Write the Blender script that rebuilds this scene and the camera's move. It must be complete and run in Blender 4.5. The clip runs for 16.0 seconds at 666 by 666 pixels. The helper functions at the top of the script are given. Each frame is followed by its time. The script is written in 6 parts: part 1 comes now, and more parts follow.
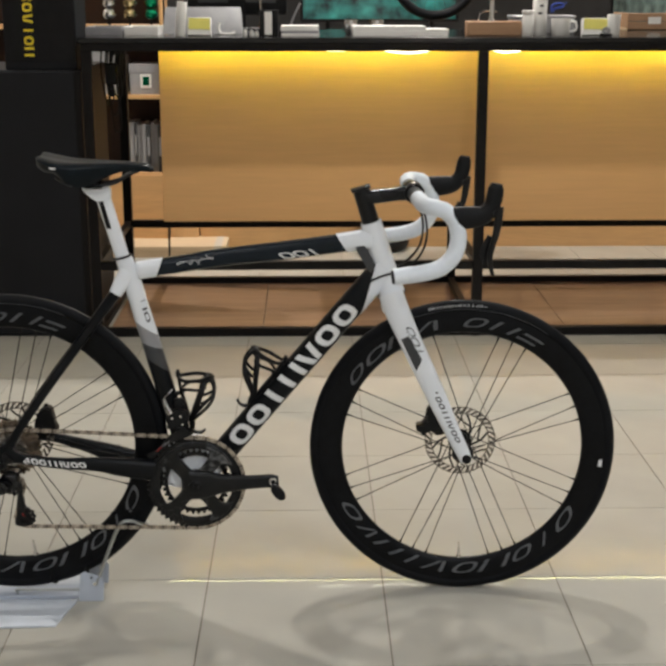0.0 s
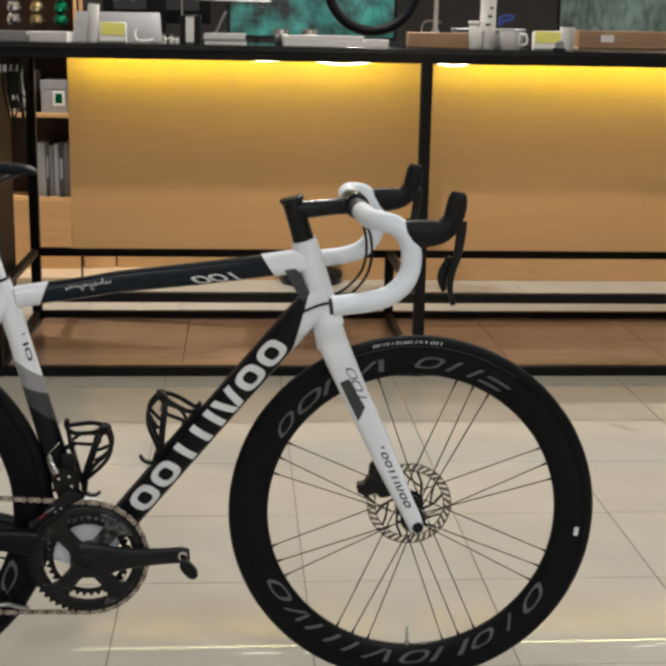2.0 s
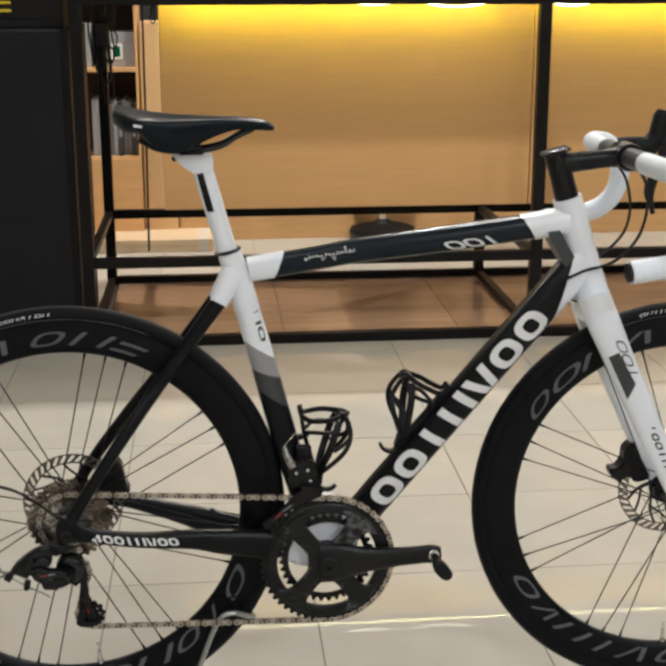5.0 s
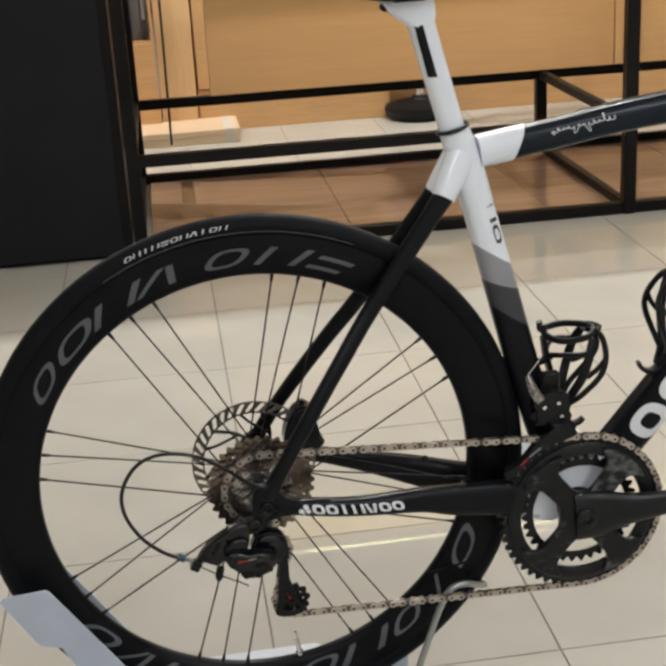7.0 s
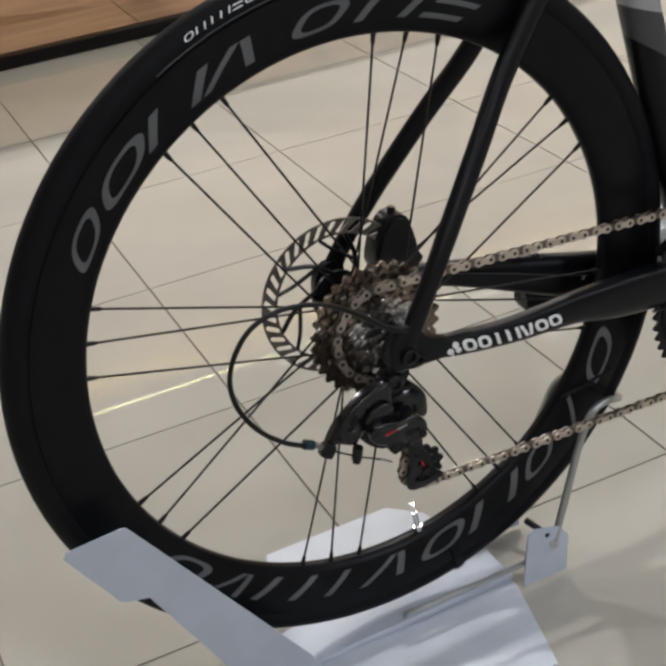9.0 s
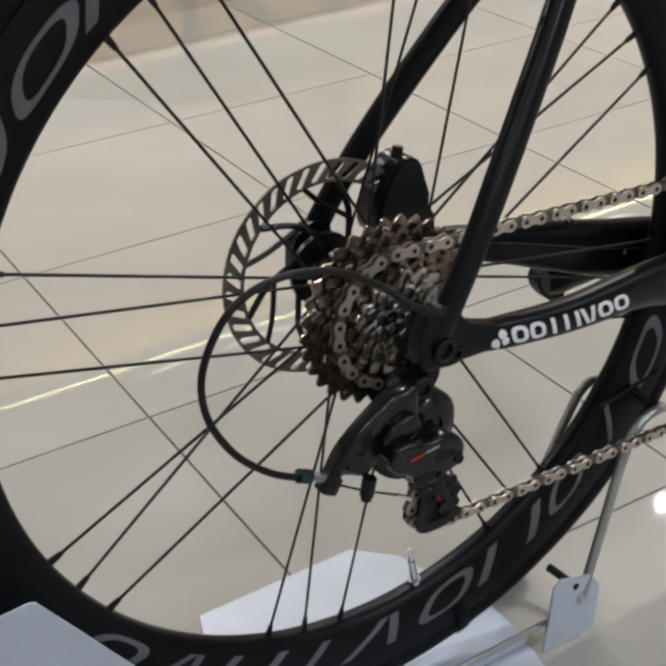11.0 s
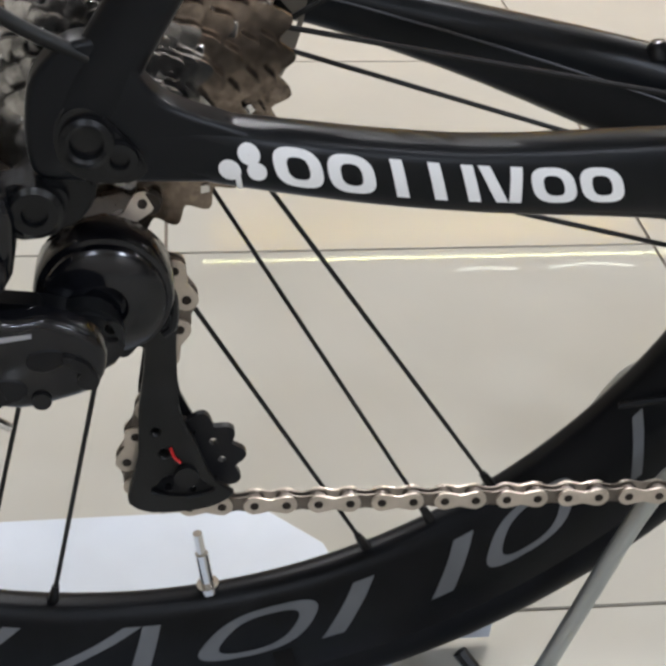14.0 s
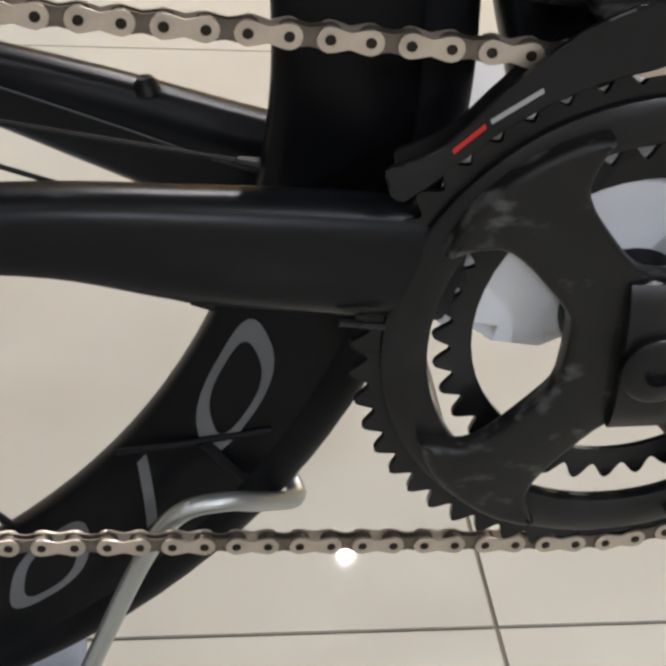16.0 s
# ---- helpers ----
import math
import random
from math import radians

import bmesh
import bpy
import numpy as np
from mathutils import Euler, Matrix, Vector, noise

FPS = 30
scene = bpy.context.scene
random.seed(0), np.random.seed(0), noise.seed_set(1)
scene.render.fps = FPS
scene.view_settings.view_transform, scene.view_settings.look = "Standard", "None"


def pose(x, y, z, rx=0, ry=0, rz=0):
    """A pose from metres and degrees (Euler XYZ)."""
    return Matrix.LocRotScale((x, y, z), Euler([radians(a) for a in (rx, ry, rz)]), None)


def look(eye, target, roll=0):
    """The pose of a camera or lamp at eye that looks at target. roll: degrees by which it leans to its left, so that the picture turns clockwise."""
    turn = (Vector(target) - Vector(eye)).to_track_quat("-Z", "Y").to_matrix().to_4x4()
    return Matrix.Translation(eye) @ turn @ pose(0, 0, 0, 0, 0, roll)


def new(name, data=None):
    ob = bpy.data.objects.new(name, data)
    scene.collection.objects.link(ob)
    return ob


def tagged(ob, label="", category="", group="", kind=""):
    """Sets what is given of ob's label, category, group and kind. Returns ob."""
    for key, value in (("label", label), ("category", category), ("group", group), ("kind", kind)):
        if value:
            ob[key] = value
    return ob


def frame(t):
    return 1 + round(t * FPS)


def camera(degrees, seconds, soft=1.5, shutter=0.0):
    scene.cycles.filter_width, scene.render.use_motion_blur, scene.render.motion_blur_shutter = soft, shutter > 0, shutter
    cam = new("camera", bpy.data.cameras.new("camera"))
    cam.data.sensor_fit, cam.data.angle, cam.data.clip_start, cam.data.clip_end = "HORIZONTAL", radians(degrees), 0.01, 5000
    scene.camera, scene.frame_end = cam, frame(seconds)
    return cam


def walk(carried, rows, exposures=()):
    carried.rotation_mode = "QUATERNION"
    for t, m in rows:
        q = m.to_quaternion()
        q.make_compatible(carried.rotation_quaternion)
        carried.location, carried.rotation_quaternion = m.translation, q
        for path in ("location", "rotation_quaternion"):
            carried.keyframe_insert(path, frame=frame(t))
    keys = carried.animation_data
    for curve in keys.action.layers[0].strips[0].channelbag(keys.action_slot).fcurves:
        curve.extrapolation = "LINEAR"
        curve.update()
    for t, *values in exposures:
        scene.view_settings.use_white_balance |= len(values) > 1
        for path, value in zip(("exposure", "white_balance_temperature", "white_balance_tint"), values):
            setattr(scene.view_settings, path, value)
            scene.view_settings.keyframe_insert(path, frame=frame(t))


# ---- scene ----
cam = camera(29.12, 16.0, soft=3.4)
PATH = [
    (0, (0.5758, -2.6790, 1.3265), (0.6673, -0.7498, 0.8072), -0.00),
    (0.5, (0.5807, -2.5520, 1.2989), (0.7029, -0.6207, 0.7939), 0.54),
    (1, (0.5802, -2.4228, 1.2657), (0.7462, -0.4904, 0.7775), 1.03),
    (1.5, (0.6113, -2.2992, 1.2306), (0.8008, -0.3649, 0.7590), 0.95),
    (2, (0.6069, -2.2116, 1.2069), (0.8087, -0.2758, 0.7465), 1.07),
    (2.5, (0.5511, -2.1318, 1.1817), (0.7587, -0.1957, 0.7249), 1.41),
    (3, (0.4458, -2.0843, 1.1786), (0.6794, -0.1531, 0.7140), 1.57),
    (3.5, (0.3556, -2.0319, 1.1737), (0.6097, -0.1052, 0.7012), 1.31),
    (3.7, (0.3400, -2.0196, 1.1759), (0.5833, -0.0923, 0.7003), 0.78),
    (5.8, (0.0773, -1.7389, 1.1626), (0.2910, 0.1713, 0.6097), -0.71),
    (6, (0.0551, -1.6779, 1.1283), (0.2514, 0.2346, 0.5773), -1.13),
    (6.5, (-0.0064, -1.5479, 1.1083), (0.1734, 0.3460, 0.4913), -2.38),
    (7, (-0.1110, -1.4316, 1.0831), (0.1675, 0.4212, 0.3833), -3.33),
    (7.5, (-0.2298, -1.3186, 1.0353), (0.2292, 0.4738, 0.2759), -3.67),
    (8, (-0.3170, -1.1916, 1.0050), (0.2430, 0.5319, 0.1589), -4.60),
    (8.5, (-0.3952, -1.0614, 0.9905), (0.2429, 0.5815, 0.0452), -5.64),
    (9, (-0.4382, -0.9342, 0.9483), (0.2503, 0.6541, -0.0534), -6.96),
    (9.2, (-0.4533, -0.8859, 0.9242), (0.2616, 0.6873, -0.0828), -7.26),
    (11.3, (-0.3892, -0.5933, 0.7305), (0.5230, 0.8774, -0.2719), -2.44),
    (11.5, (-0.3307, -0.5701, 0.6967), (0.5047, 0.9468, -0.3037), -2.21),
    (12, (-0.2263, -0.5179, 0.6138), (0.4073, 1.1215, -0.3408), -1.79),
    (12.5, (-0.1208, -0.4806, 0.5586), (0.2971, 1.2239, -0.4005), 0.11),
    (13, (-0.0647, -0.4377, 0.5239), (0.2521, 1.2521, -0.4980), 1.18),
    (13.5, (-0.0358, -0.4248, 0.5132), (0.2409, 1.2417, -0.5574), 1.00),
    (14, (0.0212, -0.4246, 0.5224), (0.2789, 1.2203, -0.5857), 2.54),
    (14.5, (0.0810, -0.4296, 0.5342), (0.3280, 1.2092, -0.5853), 3.72),
    (15, (0.1244, -0.4325, 0.5396), (0.4071, 1.2041, -0.5746), 4.52),
    (15.5, (0.1766, -0.4291, 0.5425), (0.4450, 1.2052, -0.5785), 4.70),
    (16, (0.2213, -0.4168, 0.5482), (0.5123, 1.1928, -0.6026), 4.88),
]
walk(cam, [(t, look(eye, target, roll)) for t, eye, target, roll in PATH],
     exposures=[(0.0, 0.02, 6200, 10), (2.5, 0.02, 6200, 10), (3.7, 0.08, 6200, 10), (6.0, 0.36, 6120, 11), (7.5, 0.28, 6000, 11), (9.2, 0.12, 5850, 12), (11.5, 0.20, 5680, 12), (13.3, 0.54, 5650, 11), (16.0, 0.60, 5900, 13)])

# ---- light ----
world = bpy.data.worlds.new("world")
world.use_nodes = True
world.node_tree.nodes["Background"].inputs[0].default_value = (0.9, 0.85, 0.78, 1)
world.node_tree.nodes["Background"].inputs[1].default_value = 0.05
scene.world = world
scene.view_settings.exposure = 0.0

# ceiling lights: along, across, watts
# first three follow from floor reflections and a shadow; the others are added, unseen
LAMPS = [(0.48, 3.06, 48), (0.55, 1.30, 23), (-1.13, 6.88, 24), (-2.15, 3.4, 50), (2.9, 2.7, 42), (2.9, 4.7, 44), (3.4, 5.6, 24),
         (-2.2, -1.3, 3), (-0.4, -1.6, 3), (1.6, -1.4, 6), (3.3, -1.3, 13), (-1.2, -4.2, 27), (1.6, -4.2, 60)]

# the room stands turned a little against the bicycle
TURN = radians(-1.62)
ROOM = Matrix.Translation((0.416, 0.060, 0)) @ Matrix.Rotation(TURN, 4, "Z")
CEILING = 3.05


# ---- materials ----
def material(name, base, rough=0.5, metal=0.0, vary=0.15, scale=30.0, bump=0.0, bump_scale=200.0, coat=0.0,
             stretch=(1, 1, 1), second=None, emit=None, power=0.0, per_object=0.0, clear=0.0, rough_vary=0.15, spec=0.5, ramp_at=(0.35, 0.65)):
    m = bpy.data.materials.new(name)
    m.use_nodes = True
    nt = m.node_tree
    bsdf = nt.nodes["Principled BSDF"]
    link = nt.links.new
    tex = nt.nodes.new("ShaderNodeTexCoord")
    mapping = nt.nodes.new("ShaderNodeMapping")
    mapping.inputs["Scale"].default_value = stretch
    link(tex.outputs["Object"], mapping.inputs[0])
    n1 = nt.nodes.new("ShaderNodeTexNoise")
    n1.inputs["Scale"].default_value = scale
    n1.inputs["Detail"].default_value = 6
    link(mapping.outputs[0], n1.inputs["Vector"])
    n2 = nt.nodes.new("ShaderNodeTexNoise")
    n2.inputs["Scale"].default_value = scale * 0.13
    n2.inputs["Detail"].default_value = 3
    link(mapping.outputs[0], n2.inputs["Vector"])
    add = nt.nodes.new("ShaderNodeMath")
    add.operation = "ADD"
    link(n1.outputs["Fac"], add.inputs[0])
    link(n2.outputs["Fac"], add.inputs[1])
    half = nt.nodes.new("ShaderNodeMath")
    half.operation = "MULTIPLY"
    half.inputs[1].default_value = 0.5
    link(add.outputs[0], half.inputs[0])
    ramp = nt.nodes.new("ShaderNodeValToRGB")
    lo = second or tuple(c * (1 - vary) for c in base)
    hi = tuple(min(1, c * (1 + vary)) for c in base)
    ramp.color_ramp.elements[0].color = (*lo, 1)
    ramp.color_ramp.elements[1].color = (*hi, 1)
    ramp.color_ramp.elements[0].position, ramp.color_ramp.elements[1].position = ramp_at
    link(half.outputs[0], ramp.inputs[0])
    out = ramp.outputs[0]
    if per_object:
        info = nt.nodes.new("ShaderNodeObjectInfo")
        hsv = nt.nodes.new("ShaderNodeHueSaturation")
        rng = nt.nodes.new("ShaderNodeMapRange")
        rng.inputs[3].default_value, rng.inputs[4].default_value = 1 - per_object, 1 + per_object
        link(info.outputs["Random"], rng.inputs[0])
        link(rng.outputs[0], hsv.inputs["Value"])
        link(out, hsv.inputs["Color"])
        out = hsv.outputs[0]
    link(out, bsdf.inputs["Base Color"])
    rr = nt.nodes.new("ShaderNodeMapRange")
    rr.inputs[3].default_value, rr.inputs[4].default_value = rough * (1 - rough_vary), min(1, rough * (1 + rough_vary))
    link(n2.outputs["Fac"], rr.inputs[0])
    link(rr.outputs[0], bsdf.inputs["Roughness"])
    bsdf.inputs["Metallic"].default_value = metal
    bsdf.inputs["Specular IOR Level"].default_value = spec
    bsdf.inputs["Coat Weight"].default_value = coat
    bsdf.inputs["Coat Roughness"].default_value = 0.12
    if clear:
        bsdf.inputs["Transmission Weight"].default_value = clear
    if bump:
        n3 = nt.nodes.new("ShaderNodeTexNoise")
        n3.inputs["Scale"].default_value = bump_scale
        n3.inputs["Detail"].default_value = 4
        link(mapping.outputs[0], n3.inputs["Vector"])
        b = nt.nodes.new("ShaderNodeBump")
        b.inputs["Strength"].default_value = bump
        b.inputs["Distance"].default_value = 0.002
        link(n3.outputs["Fac"], b.inputs["Height"])
        link(b.outputs[0], bsdf.inputs["Normal"])
    if emit:
        bsdf.inputs["Emission Color"].default_value = (*emit, 1)
        bsdf.inputs["Emission Strength"].default_value = power
    return m


TILE = material("floor_tile", (0.450, 0.430, 0.374), 0.022, vary=0.06, scale=6, bump=0.0012, bump_scale=7, per_object=0.025, rough_vary=0.5, spec=0.27)
BASEBOARD = material("brown_base_board", (0.36, 0.225, 0.145), 0.16, vary=0.18, scale=7, stretch=(0.5, 5, 5), bump=0.02, bump_scale=40)
GROUT = material("grout", (0.17, 0.14, 0.11), 0.8, vary=0.25, scale=60)
PLASTER = material("wall_paint", (0.55, 0.50, 0.43), 0.8, vary=0.05, scale=6, bump=0.05, bump_scale=120)
DARKWALL = material("dark_wall", (0.035, 0.034, 0.036), 0.6, vary=0.2, scale=8, bump=0.03)
CEIL = material("ceiling_paint", (0.62, 0.59, 0.54), 0.85, vary=0.03, scale=5)
STEEL_BLACK = material("black_steel", (0.0055, 0.0046, 0.0044), 0.42, vary=0.4, scale=40, bump=0.05, bump_scale=150, spec=0.19)
COUNTER = material("black_counter", (0.007, 0.0075, 0.008), 0.14, vary=0.3, scale=12, spec=0.4)
PANEL = material("oak_panel", (0.73, 0.415, 0.168), 0.55, vary=0.05, scale=9, stretch=(0.6, 1, 9), bump=0.03, bump_scale=40)
SHELFWOOD = material("shelf_wood", (0.62, 0.37, 0.16), 0.5, vary=0.10, scale=10, stretch=(0.7, 1, 8), bump=0.03, bump_scale=40)
PALEWOOD = material("pale_wood", (0.62, 0.47, 0.30), 0.5, vary=0.08, scale=10, stretch=(0.7, 6, 6))
ORANGEWOOD = material("light_orange_wood", (0.72, 0.47, 0.23), 0.5, vary=0.07, scale=9, stretch=(6, 1, 0.6), bump=0.02, bump_scale=40)
CRATEWOOD = material("brown_crate_wood", (0.34, 0.20, 0.11), 0.5, vary=0.15, scale=10, stretch=(0.7, 6, 6))
SHELFDARK = material("shelf_back", (0.03, 0.013, 0.008), 0.6, vary=0.25, scale=12)
CABINET = material("black_cabinet", (0.0108, 0.0116, 0.0142), 0.5, vary=0.2, scale=5, bump=0.02, spec=0.2)
PAPER = material("white_paper", (0.78, 0.77, 0.74), 0.7, vary=0.03, scale=20)
YELLOWCARD = material("yellow_paper", (0.80, 0.74, 0.18), 0.7, vary=0.05, scale=20)
YELLOWINK = material("yellow_print", (0.80, 0.62, 0.02), 0.6, vary=0.05)
GREYPLASTIC = material("grey_plastic", (0.30, 0.30, 0.31), 0.45, vary=0.12, scale=20)
DARKPLASTIC = material("dark_plastic", (0.008, 0.008, 0.009), 0.4, vary=0.25, scale=30, spec=0.2)
TEAL = material("teal_print", (0.04, 0.24, 0.22), 0.15, second=(0.012, 0.016, 0.020), scale=7, coat=0.4, ramp_at=(0.40, 0.60))
SILVER = material("polished_silver", (0.72, 0.71, 0.69), 0.18, metal=1.0, vary=0.08)
BRASS = material("brushed_brass", (0.70, 0.55, 0.30), 0.25, metal=1.0, vary=0.08)
GREENMETAL = material("green_anodised", (0.01, 0.30, 0.14), 0.22, metal=0.8, vary=0.1)
BLUEMETAL = material("blue_grey_metal", (0.045, 0.075, 0.095), 0.3, metal=0.9, vary=0.15, scale=90)
CHROME = material("chrome", (0.75, 0.75, 0.75), 0.12, metal=1.0, vary=0.05)
LED = material("led_strip", (0.9, 0.8, 0.3), 0.5, emit=(0.96, 0.98, 0.008), power=31.0)
LAMPGLASS = material("lamp_glass", (0.9, 0.9, 0.85), 0.4, emit=(1.0, 0.95, 0.88), power=14.0)

BLACKPAINT = material("black_satin_paint", (0.0045, 0.0052, 0.0065), 0.30, vary=0.25, scale=20, bump=0.015, bump_scale=90, spec=0.19)
BLUEBLACK = material("blue_black_paint", (0.0055, 0.0105, 0.0165), 0.26, vary=0.25, scale=20, bump=0.015, bump_scale=90, spec=0.26)
WHITEPAINT = material("white_gloss_paint", (0.87, 0.90, 0.94), 0.26, vary=0.02, scale=10, coat=0.4)
GREYPAINT = material("grey_paint", (0.055, 0.057, 0.060), 0.35, vary=0.08, scale=18, spec=0.3)
LIGHTGREY = material("light_grey_paint", (0.30, 0.30, 0.31), 0.35, vary=0.05, scale=18, coat=0.2)
WHITEDECAL = material("white_decal", (0.80, 0.80, 0.80), 0.4, vary=0.02)
RIMDECAL = material("grey_rim_decal", (0.108, 0.112, 0.118), 0.40, vary=0.2, scale=30, spec=0.3)
REDDECAL = material("red_decal", (0.45, 0.012, 0.012), 0.4, vary=0.05)
RUBBER = material("tyre_rubber", (0.0042, 0.0046, 0.0058), 0.55, vary=0.25, scale=50, bump=0.06, bump_scale=500, spec=0.14)
CARBONRIM = material("carbon_rim", (0.0034, 0.0037, 0.0046), 0.36, vary=0.4, scale=60, bump=0.02, bump_scale=300, spec=0.15)
SPOKE = material("black_spoke", (0.007, 0.0065, 0.006), 0.4, vary=0.1, spec=0.25)
CARBON = material("carbon_parts", (0.0065, 0.0068, 0.0072), 0.30, vary=0.6, scale=45, bump=0.04, bump_scale=120, spec=0.30)
ALLOYBLACK = material("black_alloy", (0.0065, 0.0066, 0.0072), 0.28, vary=0.3, scale=60, spec=0.27)
SPROCKET = material("worn_sprocket_steel", (0.205, 0.165, 0.130), 0.24, metal=0.9, vary=0.8, scale=240, bump=0.012, bump_scale=300)
SPROCKETBRIGHT = material("polished_sprocket_steel", (0.40, 0.38, 0.355), 0.20, metal=0.95, vary=0.7, scale=240, bump=0.012, bump_scale=300)
RDGLOSS = material("glossy_black_parts", (0.0045, 0.0047, 0.006), 0.15, vary=0.6, scale=45, bump=0.05, bump_scale=120, spec=0.42)
SCUFFED = material("scuffed_carbon", (0.13, 0.13, 0.13), 0.36, second=(0.0095, 0.0095, 0.0090), scale=120, stretch=(0.55, 1, 0.9), bump=0.03, bump_scale=140, spec=0.26, ramp_at=(0.50, 0.64))
CHAINOUTER = material("chain_nickel", (0.52, 0.460, 0.385), 0.38, metal=0.75, vary=0.15, scale=160)
CHAININNER = material("chain_inner", (0.14, 0.12, 0.10), 0.42, metal=0.8, vary=0.25, scale=160)
PIN = material("chain_pin", (0.03, 0.024, 0.02), 0.4, metal=0.8, vary=0.1)
ROTOR = material("brake_rotor_steel", (0.16, 0.145, 0.125), 0.38, metal=0.6, vary=0.3, scale=70)
TAPE = material("white_bar_tape", (0.82, 0.87, 0.93), 0.55, vary=0.03, scale=60, bump=0.10, bump_scale=500)
HOODRUBBER = material("hood_rubber", (0.0065, 0.0065, 0.007), 0.48, vary=0.2, scale=80, bump=0.05, bump_scale=600, spec=0.2)
SADDLESKIN = material("saddle_cover", (0.0045, 0.0085, 0.012), 0.30, vary=0.3, scale=60, bump=0.05, bump_scale=700, spec=0.17)
CABLE = material("black_cable", (0.006, 0.006, 0.006), 0.42, vary=0.1, spec=0.3)
STANDPAINT = material("white_stand_paint", (0.48, 0.525, 0.60), 0.38, vary=0.07, scale=25, bump=0.03, bump_scale=80)
STANDBASE = material("grey_stand_paint", (0.57, 0.61, 0.67), 0.42, vary=0.10, scale=14, bump=0.03, bump_scale=80)
STANDWIRE = material("zinc_wire", (0.42, 0.44, 0.43), 0.36, metal=0.8, vary=0.1)


# ---- mesh helpers ----
def shade(ob, angle=38):
    ob.data.shade_smooth()
    ob.data.set_sharp_from_angle(angle=radians(angle))
    return ob


def link_mesh(name, bm, mat, angle=38):
    me = bpy.data.meshes.new(name)
    bmesh.ops.recalc_face_normals(bm, faces=bm.faces)
    bm.to_mesh(me)
    bm.free()
    me.materials.append(mat)
    ob = new(name, me)
    return shade(ob, angle)


def part(name, bm, mat, parent, label="", angle=38):
    ob = link_mesh(name, bm, mat, angle)
    ob.parent = parent
    if label:
        tagged(ob, label)
    return ob


def thing(name, at, label, category, group="", turn=0.0, kind=""):
    ob = new(name)
    ob.empty_display_size = 0.05
    ob.matrix_basis = at if isinstance(at, Matrix) else Matrix.Translation(at) @ Matrix.Rotation(turn, 4, "Z")
    return tagged(ob, label, category, group, kind)


def joined(*bms):
    out = bmesh.new()
    for b in bms:
        me = bpy.data.meshes.new("join")
        b.to_mesh(me)
        b.free()
        out.from_mesh(me)
        bpy.data.meshes.remove(me)
    return out


def moved(bm, m):
    bmesh.ops.transform(bm, matrix=m, verts=bm.verts)
    return bm


def box(x0, x1, y0, y1, z0, z1, bevel=0.002, seg=1):
    bm = bmesh.new()
    bmesh.ops.create_cube(bm, size=1)
    bmesh.ops.transform(bm, matrix=Matrix.Translation(((x0 + x1) / 2, (y0 + y1) / 2, (z0 + z1) / 2))
                        @ Matrix.Diagonal((x1 - x0, y1 - y0, z1 - z0, 1)), verts=bm.verts)
    if bevel:
        bmesh.ops.bevel(bm, geom=list(bm.edges), offset=bevel, segments=seg, affect="EDGES", profile=0.5)
    return bm


def catmull(rows, k):
    """Smooth rows of numbers through the given ones, k steps between two."""
    r = [np.array(x, float) for x in rows]
    if len(r) < 3 or k <= 1:
        return [a for a in r] if k <= 1 else [r[0] + (r[1] - r[0]) * i / k for i in range(k)] + [r[-1]]
    p = [2 * r[0] - r[1]] + r + [2 * r[-1] - r[-2]]
    out = []
    for i in range(1, len(p) - 2):
        a, b, c, d = p[i - 1:i + 3]
        for j in range(k):
            s = j / k
            out.append(0.5 * (2 * b + (c - a) * s + (2 * a - 5 * b + 4 * c - d) * s * s + (3 * b - a - 3 * c + d) * s ** 3))
    out.append(p[-2])
    return out


